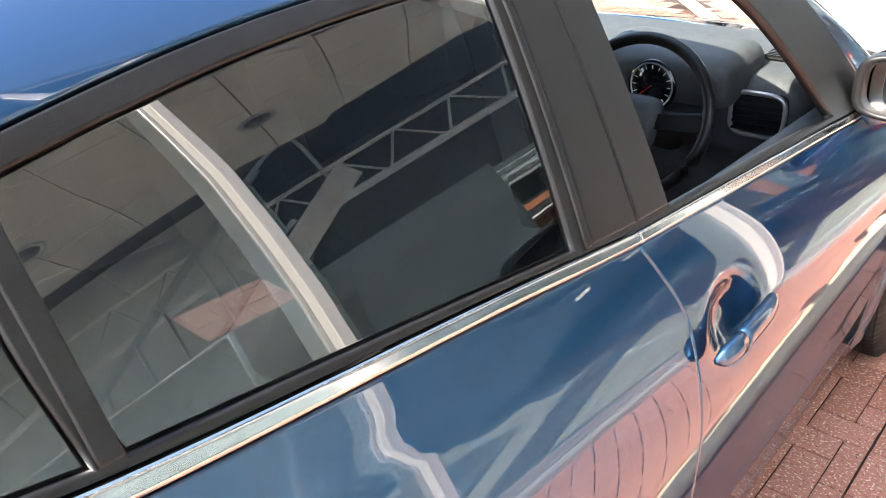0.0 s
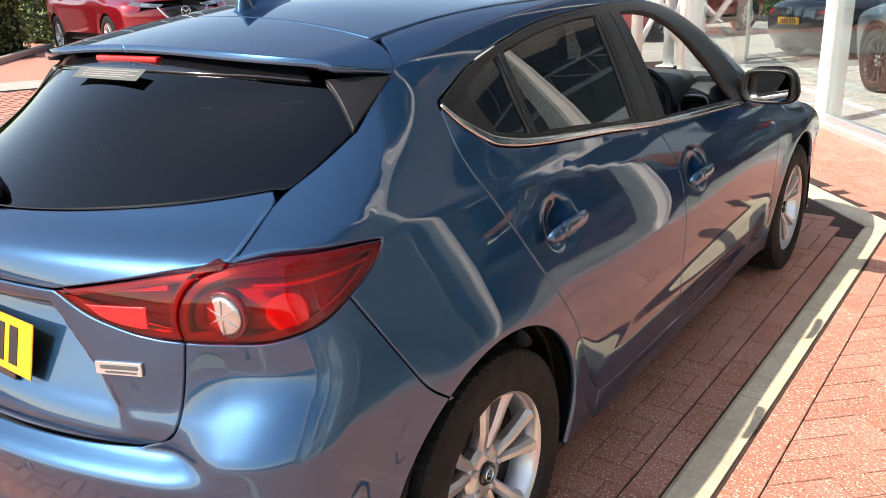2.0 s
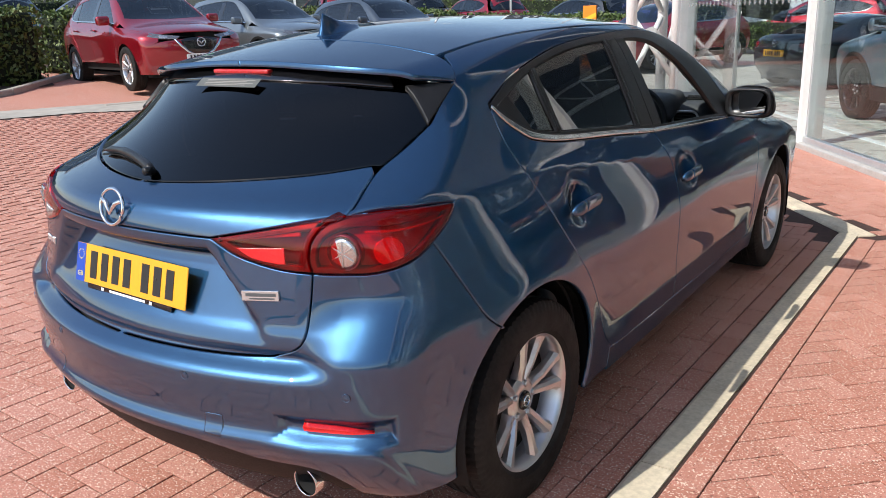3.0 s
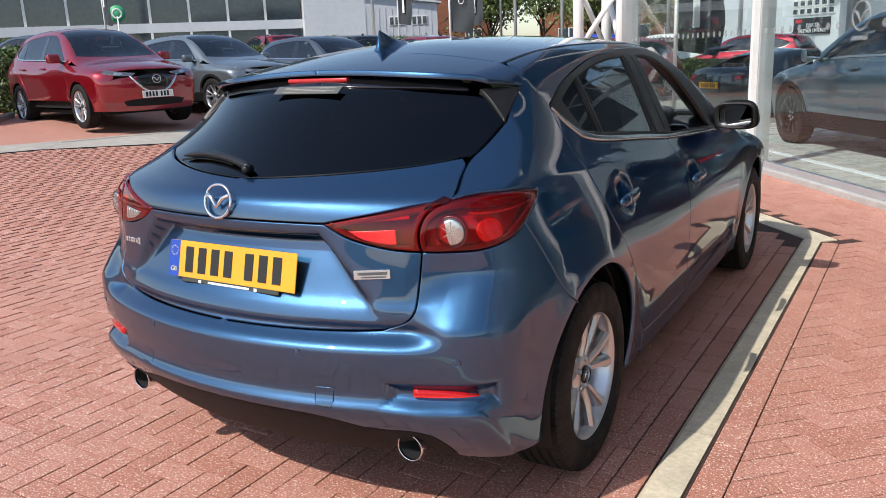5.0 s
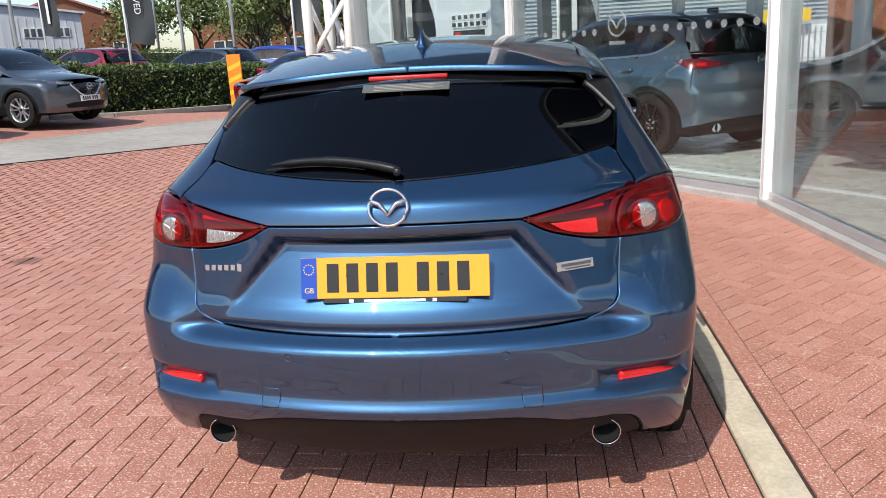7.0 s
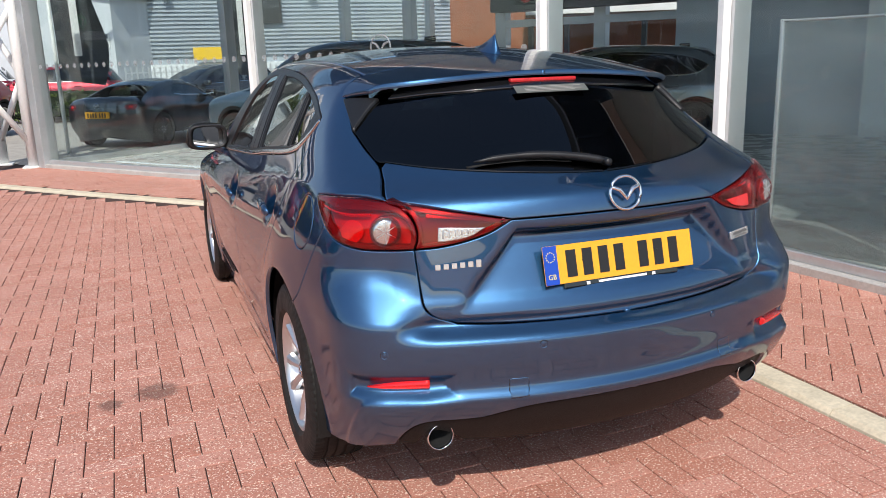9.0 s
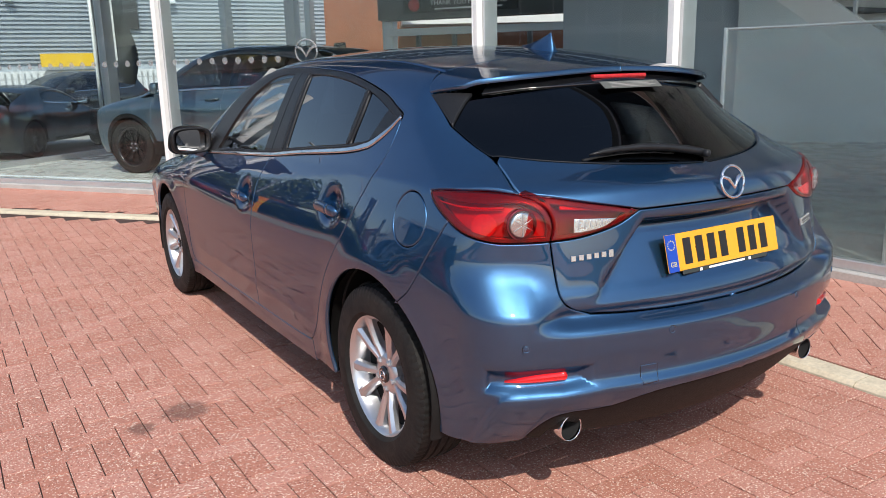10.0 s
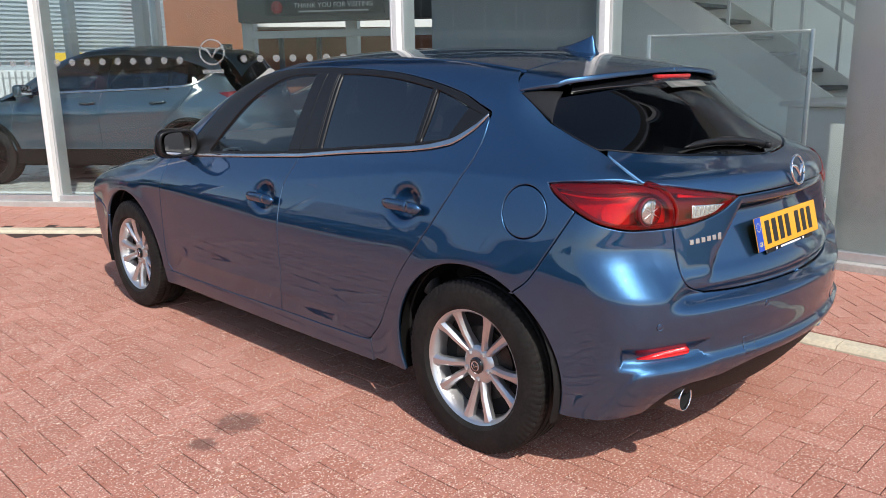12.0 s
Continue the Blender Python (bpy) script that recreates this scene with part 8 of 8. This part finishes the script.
def light_mast(p, h, heads=2):
    m = group_at("lamp_post", p)
    tagged(m, "tall pale metal lamp post", "lamp post", "lamp posts")
    part("pole", tube([(0, 0, 0), (0, 0, h)], [0.09, 0.055], 12), ALU, m)
    part("base", tube([(0, 0, 0), (0, 0, 1.0)], 0.11, 12), ALU, m)
    for s in ((-1, 1) if heads == 2 else (1,)):
        part("arm", tube([(0, 0, h - 0.1), (s * 0.8, 0, h + 0.1)], 0.035, 8), ALU, m)
        part("lantern", moved(block((-0.3, -0.13, -0.05), (0.3, 0.13, 0.05), 0.03, 2), pose(s * 1.0, 0, h + 0.12)), STONE_GREY, m)


for x, y, h in ((-13.7, 33.4, 8.0), (-25.4, 50.0, 9.0), (-16.5, 34.0, 8.0), (-22.5, 30.0, 8.0), (-9.0, 35.0, 9.0), (-4.0, 26.0, 7.0), (2.6, 24.0, 6.0)):
    light_mast(lot(x, y), h)


def flag(p, h, turn, word=""):
    f = group_at("flag", p, turn)
    tagged(f, "dark feather flag on a pale leaning pole", "flag", "dealer flags")
    part("pole", tube([(0, 0, 0), (0, 0, h)], 0.035, 10), WHITE_STEEL, f)
    bm = bmesh.new()
    rows = []
    for k in range(17):
        z = h - 0.1 - (h * 0.62) * k / 16
        rows.append([bm.verts.new((x * (0.75 - 0.1 * math.sin(k * 0.4)), 0.05 * math.sin(x * 5 + k * 0.5), z - 0.12 * x)) for x in np.linspace(0.05, 1, 8)])
    for a, b in zip(rows, rows[1:]):
        for k in range(7):
            bm.faces.new((a[k], a[k + 1], b[k + 1], b[k])).smooth = True
    cloth = part("cloth", bm, FLAG_CLOTH, f)
    if word:
        me = lettering(word, 0.26, 0.002)
        me.transform(pose(0.40, -0.075, h - 0.1 - h * 0.31, 90, 90, 0))
        part("words", me, PALE_INK, f)
    else:
        part("print_bar", block((0.30, -0.075, h * 0.46), (0.42, -0.07, h * 0.86)), PALE_INK, f)


flag(lot(-11.5, 18.9), 4.6, 12, "APPROVED")
flag(lot(-22.0, 14.0), 5.0, -20)
flag(lot(-6.6, 19.5), 5.5, 10)
flag((-2.25, 11.2, 0.0), 3.6, 5)
flag((1.0, 14.6, 0.0), 3.6, 0)
flag(lot(-23.0, 33.0), 5.5, 10)
flag(lot(-19.5, 34.5), 5.5, 10)


def shed(name, label, p, q, deep, eave, ridge_h, wall, roofing, z=0.0):
    """A plain industrial building whose front runs from p to q, with a low gable."""
    p, q = Vector(p), Vector(q)
    L = (q - p).length
    a = math.degrees(math.atan2(q.y - p.y, q.x - p.x))
    b = group_at(name, (p.x, p.y, z), a)
    tagged(b, label, "building")
    bm = bmesh.new()
    prof = [(0, 0), (L, 0), (L, eave), (L * 0.42, ridge_h), (0, eave + (ridge_h - eave) * 0.15)]
    fr = [bm.verts.new((x, 0, zz)) for x, zz in prof]
    bk = [bm.verts.new((x, deep, zz)) for x, zz in prof]
    bm.faces.new(fr)
    bm.faces.new(bk[::-1])
    for k in (0, 1, 4):
        bm.faces.new((fr[k], fr[(k + 1) % 5], bk[(k + 1) % 5], bk[k]))
    bmesh.ops.recalc_face_normals(bm, faces=bm.faces)
    part("wall", bm, wall, b)
    for k in (2, 3):
        x0, z0, x1, z1 = *prof[k], *prof[k + 1]
        part("roof", bar_between((x0, deep / 2 - 0.15, z0 + 0.06), (x1, deep / 2 - 0.15, z1 + 0.06), deep + 0.5, 0.12) if False else ribbon([(x0 + (0.3 if k == 2 else 0), deep / 2, z0 + 0.05), (x1 - (0.3 if k == 3 else 0), deep / 2, z1 + 0.05)], deep + 0.6, 0.14), roofing, b)
    return b, L


def shed_window(b, x0, x1, z0, z1, panes=3):
    w = part("window", block((x0, -0.06, z0), (x1, 0.0, z1)), WHITE_STEEL, b)
    n = (x1 - x0) / panes
    e = min(0.07, n * 0.16)
    for k in range(panes):
        part("pane", block((x0 + n * k + e, -0.08, z0 + e), (x0 + n * (k + 1) - e, -0.05, z1 - e)), FAR_WINDOW, w)


white, L = shed("warehouse", "pale grey metal-clad warehouse beyond the car park", (-46.0, 37.0, 0), (-30.6, 49.6, 0), 20, 4.6, 6.2, CLADDING, CLADDING, 0.6)
shed_window(white, L - 3.7, L - 2.5, 3.1, 3.75)
shed_window(white, L - 2.0, L - 0.8, 3.1, 3.75)
part("shutter", block((L - 10.3, -0.05, 0.0), (L - 7.4, 0.02, 3.5)), DARK_DOOR, white)
for k in range(40):
    part("cladding_rib", block((L * k / 40, -0.03, 0.0), (L * k / 40 + 0.05, 0.0, 4.4)), CLADDING, white)
part("vent_pipe", tube([(L * 0.42 + 3, 2, 6.0), (L * 0.42 + 3, 2, 6.5)], 0.2, 10), ALU, white)
brick, L = shed("brick_building", "orange brick building with a red roof", (-42.0, 57.0, 0), (-33.0, 63.2, 0), 25, 4.8, 7.2, FAR_BRICK, ROOF_RED, 0.2)
shed_window(brick, L - 2.5, L - 1.0, 2.0, 3.4, 2)
longroof, L = shed("brick_building", "long low brick building with a red roof in the distance", (-34.0, 76.0, 0), (-10.0, 82.0, 0), 15, 4.5, 7.0, FAR_BRICK, ROOF_RED, 0.4)
for k in range(6):
    shed_window(longroof, 2 + 3.6 * k, 4.2 + 3.6 * k, 1.8, 3.2, 2)

# far glass showroom
b = group_at("far_showroom", (-41.5, 12.5, 0.9), 48.6)
tagged(b, "far glass-fronted showroom with pale end block", "building")
L = 22.5
part("wall", block((0, 0.4, 0), (L, 14, 6.4)), WALL_PAINT, b)
part("end_block", block((L, -0.8, 0), (L + 3.2, 14, 6.6)), CLADDING, b)
part("roof", block((-0.6, -1.2, 6.4), (L + 0.2, 14.2, 6.9)), CLADDING, b)
part("storey_band", block((0, -0.12, 2.15), (L, 0.4, 2.6)), CLADDING, b)
for k in range(12):
    w = part("window", block((L * k / 12 + 0.06, -0.02, 0.1), (L * (k + 1) / 12 - 0.06, 0.30, 2.15)), FAR_WINDOW, b)
    w = part("window", block((L * k / 12 + 0.06, -0.02, 2.6), (L * (k + 1) / 12 - 0.06, 0.30, 6.3)), FAR_WINDOW, b)
    part("mullion", block((L * k / 12 - 0.06, -0.10, 0), (L * k / 12 + 0.06, 0.25, 6.4)), WHITE_STEEL, b)
sg = group_at("round_sign", (-25.5, 17.2, float(rise(-25.5))), 40)
tagged(sg, "round green sign on a thin pole", "sign")
part("pole", tube([(0, 0, 0), (0, 0, 2.1)], 0.03, 8), WHITE_STEEL, sg)
part("disc", moved(lathe([(-0.02, 0.32), (0.02, 0.32), (0.02, 0)], 32), pose(0, 0, 2.2, 0, 0, -90)), SIGN_GREEN, sg)
part("mark", moved(lathe([(0.022, 0.20), (0.026, 0.20), (0.026, 0.14), (0.022, 0.14)], 32, True), pose(0, 0, 2.2, 0, 0, -90)), PALE_INK, sg)

# parts building and ribbed hall behind the showroom
pb, L = shed("parts_building", "low pale building with a dark sign and gridded windows", (-7.6, 34.22, 0), (-1.25, 29.85, 0), 12, 4.2, 5.0, CLADDING, CLADDING, 0.0)
for i in range(6):
    for j in range(2):
        shed_window(pb, L - 2.1 + 0.33 * i, L - 1.82 + 0.33 * i, 2.28 + 0.30 * j, 2.54 + 0.30 * j, 1)
sb = part("sign_board", block((L - 2.0, -0.08, 1.56), (L - 0.35, -0.01, 2.16)), DARK_DOOR, pb, "dark sign board with white words")
for word, z in (("PARTS", 1.88), ("DEPARTMENT", 1.67)):
    me = lettering(word, 0.21, 0.01)
    me.transform(pose(L - 1.1, -0.10, z, 90))
    part("words", me, PALE_INK, sb)
part("mark", block((L - 1.9, -0.10, 1.98), (L - 1.6, -0.085, 2.11)), SIGN_RED, sb)
hall = group_at("ribbed_hall", (-2.2, 32.0, 0.0), -4)
tagged(hall, "large grey hall with horizontal ribbed cladding", "building")
part("wall", block((0, 0.1, 0), (34, 22, 9.5)), RIBBED, hall)
for k in range(46):
    part("cladding_rib", block((0, 0.0, 1.9 + 0.165 * k), (34, 0.1, 1.98 + 0.165 * k), 0.0), RIBBED, hall)
part("base_wall", block((0, -0.1, 0), (34, 0.1, 1.6)), STONE_GREY, hall)
part("sign_board", block((6.2, -0.2, 3.2), (7.8, -0.12, 4.9)), DARK_DOOR, hall)
for x in (4.0, 11.5):
    part("yellow_board", block((x, -0.6, 1.75), (x + 2.4, -0.45, 2.25)), YELLOW, hall)
for x in (3.0, 9.0, 15.0):
    part("flood_lamp", block((x, -0.4, 4.2), (x + 0.3, -0.1, 4.4), 0.03), WALL_PAINT, hall)
fence = group_at("railing")
tagged(fence, "pale vertical bar railing behind the showroom", "railing")
rail_bar = mesh_of("bar", block((-0.03, -0.015, 0.1), (0.03, 0.015, 1.5)), ALU)
for k in range(70):
    part("bar", rail_bar, None, fence).matrix_world = pose(-1.0 + 0.2 * k, 27.6 - 0.015 * k, 0)
for z in (0.4, 1.3):
    part("rail", bar_between((-1.0, 27.62, z), (13.0, 26.6, z), 0.04, 0.04), ALU, fence)
rb = part("brick_wall", moved(block((0, 0, 0), (9, 0.4, 4.2)), pose(8.5, 19.5, 0, 0, 0, -28)), FAR_BRICK)
tagged(rb, "orange brick wall outside the rear entrance", kind="structure")
tagged(part("white_canopy", moved(block((0, -1.5, 2.6), (7, 0, 2.9)), pose(10.5, 18.3, 0, 0, 0, -28)), WHITE_STEEL), "white canopy on the brick wall", "canopy")


def tree(p, h, spread, seed, leaves=2600):
    """Trunk, forking limbs and a ragged crown of leaf clumps."""
    rng = np.random.default_rng(seed)
    t = group_at("tree", p)
    tagged(t, "leafy green tree in spring leaf", "tree", "distant trees")
    part("trunk", tube([(0, 0, 0), (0.1, 0, h * 0.3), (0.0, 0.1, h * 0.55)], [h * 0.028, h * 0.02, h * 0.012], 8), BARK, t)
    tips = []
    for k in range(9):
        a, el = k * 2.4 + rng.random(), rng.uniform(0.5, 1.3)
        z0 = h * rng.uniform(0.25, 0.5)
        end = np.array([math.cos(a) * spread * math.cos(el), math.sin(a) * spread * math.cos(el), z0 + math.sin(el) * h * 0.42])
        part("limb", tube([(0.05, 0.03, z0), tuple(end * [0.5, 0.5, 0] + [0, 0, z0 + (end[2] - z0) * 0.6]), tuple(end)], [h * 0.012, h * 0.007, h * 0.003], 6), BARK, t)
        tips += [end, end * [0.6, 0.6, 1] + [0, 0, h * 0.05], end * [0.3, 0.3, 1] + [0, 0, h * 0.12]]
    tips = np.array(tips)
    which = rng.integers(0, len(tips), leaves)
    c = tips[which] + rng.normal(size=(leaves, 3)) * spread * np.array([0.20, 0.20, 0.16])
    d = rng.normal(size=(leaves, 3))
    d /= np.linalg.norm(d, axis=1, keepdims=True)
    e = np.cross(d, rng.normal(size=(leaves, 3)))
    e /= np.linalg.norm(e, axis=1, keepdims=True)
    s = rng.uniform(0.5, 1.2, (leaves, 1)) * h * 0.016
    vs = np.stack([c - d * s * 1.4, c - e * s, c + d * s * 1.4, c + e * s], 1).reshape(-1, 3)
    me = bpy.data.meshes.new("crown")
    me.from_pydata(vs.tolist(), [], [(4 * i, 4 * i + 1, 4 * i + 2, 4 * i + 3) for i in range(leaves)])
    part("crown", me, TREE_LEAF, t)


for k, (x, y, h, w) in enumerate(((-31.0, 59, 7.5, 3.4), (-27.0, 61, 8.0, 3.4), (-22.5, 60, 6.0, 3.0), (-19.2, 53, 6.6, 3.4), (-14.6, 45, 7.5, 3.6), (-11.0, 46, 8.5, 3.8), (-8.5, 44, 7.0, 3.4),
                                  (-36.0, 66, 7.0, 3.0), (-17.0, 66, 6.5, 3.2), (-24.5, 70, 6.5, 3.2), (-6.0, 40, 6.5, 3.0))):
    tree((x, y, 0.3), h, w, 20 + k)



# ---- block paving, brick by brick ----
def brick_mesh(lx, ly, h=0.012, c=0.0026):
    """One paving block with a chamfered top; origin at its middle, top at zero."""
    x, y = lx / 2, ly / 2
    v = [(-x, -y, -h), (x, -y, -h), (x, y, -h), (-x, y, -h), (-x, -y, -c * 0.55), (x, -y, -c * 0.55), (x, y, -c * 0.55), (-x, y, -c * 0.55),
         (-x + c, -y + c, 0), (x - c, -y + c, 0), (x - c, y - c, 0), (-x + c, y - c, 0)]
    f = [(8, 9, 10, 11)] + [(i, (i + 1) % 4, 4 + (i + 1) % 4, 4 + i) for i in range(4)] + [(4 + i, 4 + (i + 1) % 4, 8 + (i + 1) % 4, 8 + i) for i in range(4)]
    return v, f


def herringbone(x0, x1, y0, y1, unit=0.1):
    """Middles of blocks and whether they lie along x."""
    for i in range(int(math.floor(x0 / unit)), int(math.ceil(x1 / unit))):
        for j in range(int(math.floor(y0 / unit)), int(math.ceil(y1 / unit))):
            k = (i - j) % 4
            if k == 0:
                yield (i + 1) * unit, (j + 0.5) * unit, True
            elif k == 3:
                yield (i + 0.5) * unit, (j + 1) * unit, False


rng = np.random.default_rng(7)
bv, bf = brick_mesh(0.1955, 0.0955)
one = bpy.data.meshes.new("brick")
one.from_pydata(bv, [], bf)
one.materials.append(PAVER)
bv = np.array(bv)
bv_turn = np.stack([-bv[:, 1], bv[:, 0], bv[:, 2]], -1)


def lay(name, places, parent, label):
    """Blocks joined into one mesh: places of (x, y, z, turn, and how much of its length and width is left)."""
    V, F, n = [], [], 0
    for x, y, z, a, kx, ky in places:
        c, s = math.cos(a), math.sin(a)
        tx, ty = rng.normal(0, 0.006, 2)
        bx, by = bv[:, 0] * kx, bv[:, 1] * ky
        p = np.stack([bx * c - by * s + x, bx * s + by * c + y, bv[:, 2] + z + bv[:, 0] * tx + bv[:, 1] * ty + rng.normal(0, 0.0006)], -1)
        V.append(p)
        F += [tuple(n + i for i in f) for f in bf]
        n += len(bv)
    me = bpy.data.meshes.new(name)
    me.from_pydata(np.vstack(V).tolist(), [], F)
    return tagged(part(name, me, PAVER, parent), label, kind="stuff")


band = np.array([(-8.95, 2.9), (-6.95, 5.85), (-5.0, 8.65), (-3.3, 10.6)])
near, rest, count = [], [], 0
kerb_n = Vector((KERB_WAY.y, -KERB_WAY.x, 0))
for x, y, flat in herringbone(-9.6, 1.15, -8.0, 10.6):
    limit, kx, ky = 0.922 + 0.045 * (y + 12) / 14.2, 1.0, 1.0
    half = 0.1 if flat else 0.05
    if x - half > limit - 0.02:
        continue
    if x + half > limit:
        left = limit - x + half
        x = x - half + left / 2
        kx, ky = (left / 0.2, 1.0) if flat else (1.0, left / 0.1)
    if (Vector((x, y, 0)) - Vector((1.20, 2.14, 0))).dot(kerb_n) > -0.12 and y > 1.9:
        continue
    edge_x = float(np.interp(y, band[:, 1], band[:, 0], left=-9.6 - (2.9 - y) * 0.3)) if y > 2.9 else -8.95 - (2.9 - y) * 0.30
    if x < edge_x + 0.1:
        continue
    place = (x, y, float(rise(x)), 0.0 if flat else math.pi / 2, kx, ky)
    if kx * ky == 1.0 and -2.35 < x < 0.9 and -2.7 < y < -0.85 and count < 300:
        near.append(place)
        count += 1
    else:
        rest.append(place)
# course along the kerb
for k in range(70):
    y = -11.9 + 0.2 * k
    rest.append((0.975 + 0.045 * (y + 12) / 14.2, y, 0.0, math.pi / 2, 1.0, 1.0))
# raised side: one course along the edging, then blocks at forty-five degrees
raised = []
for k in range(71):
    y = -12.0 + 0.2 * k
    raised.append((1.222 + 0.045 * (y + 12) / 14.2, y, 0.0245, math.pi / 2, 1.0, 1.0))
tp = np.array(terrace_poly)
trimmed = []
r2 = math.sqrt(0.5)
for u, v, flat in herringbone(-14, 14, -14, 14):
    x, y = (u - v) * r2 + 1.6, (u + v) * r2 + 0.4
    if y < -11.0 or x > 4.6 or x < 1.15 and y < 2.2:
        continue
    if not within(tp, np.array([x]), np.array([y]))[0]:
        continue
    if y >= 2.2 and (Vector((x, y, 0)) - Vector((1.20, 2.14, 0))).dot(kerb_n) < 0.20:
        continue
    turn = (0.0 if flat else math.pi / 2) + math.pi / 4
    if y < 2.3 and x < 1.45:
        trimmed.append((x, y, turn))
        continue
    raised.append((x, y, 0.022, turn, 1.0, 1.0))
def sawn(places, z=0.0215, h=0.011):
    """Blocks sawn off along the straight course beside the edging, joined into one mesh."""
    V, F = [], []
    for x, y, a in places:
        c, s = math.cos(a), math.sin(a)
        poly = [(x + u * c - v * s, y + u * s + v * c) for u, v in ((-0.0975, -0.0475), (0.0975, -0.0475), (0.0975, 0.0475), (-0.0975, 0.0475))]
        side = [px - (1.2745 + 0.045 * (py + 12) / 14.2) for px, py in poly]
        out = []
        for k in range(4):
            (ax, ay), (bx, by), da, db = poly[k], poly[(k + 1) % 4], side[k], side[(k + 1) % 4]
            if da >= 0:
                out.append((ax, ay))
            if (da >= 0) != (db >= 0):
                t = da / (da - db)
                out.append((ax + (bx - ax) * t, ay + (by - ay) * t))
        if len(out) < 3:
            continue
        n, k = len(V), len(out)
        V += [(px, py, z) for px, py in out] + [(px, py, z - h) for px, py in out]
        F += [tuple(range(n, n + k))] + [(n + i, n + k + i, n + k + (i + 1) % k, n + (i + 1) % k) for i in range(k)]
    me = bpy.data.meshes.new("sawn_blocks")
    me.from_pydata(V, [], F)
    return tagged(part("sawn_blocks", me, PAVER, terrace), "sawn blocks along the straight course", kind="stuff")


sawn(trimmed)
lay("paving_blocks", rest, ground, "red herringbone block paving of the forecourt")
lay("paving_blocks", raised, terrace, "red diagonal herringbone paving before the glass")
for x, y, z, a, _, _ in near:
    b = part("brick", one, None, ground)
    b.matrix_world = Matrix.Translation((x, y, z + rng.normal(0, 0.0006))) @ Euler((rng.normal(0, 0.006), rng.normal(0, 0.006), a)).to_matrix().to_4x4()
sheet("pavement_beyond", [(-9.6, -30), (1.0, -30), (1.0, -8.05), (-9.6, -8.05)], -0.004, PAVER, 2.0, label="red block paving behind the parked car")
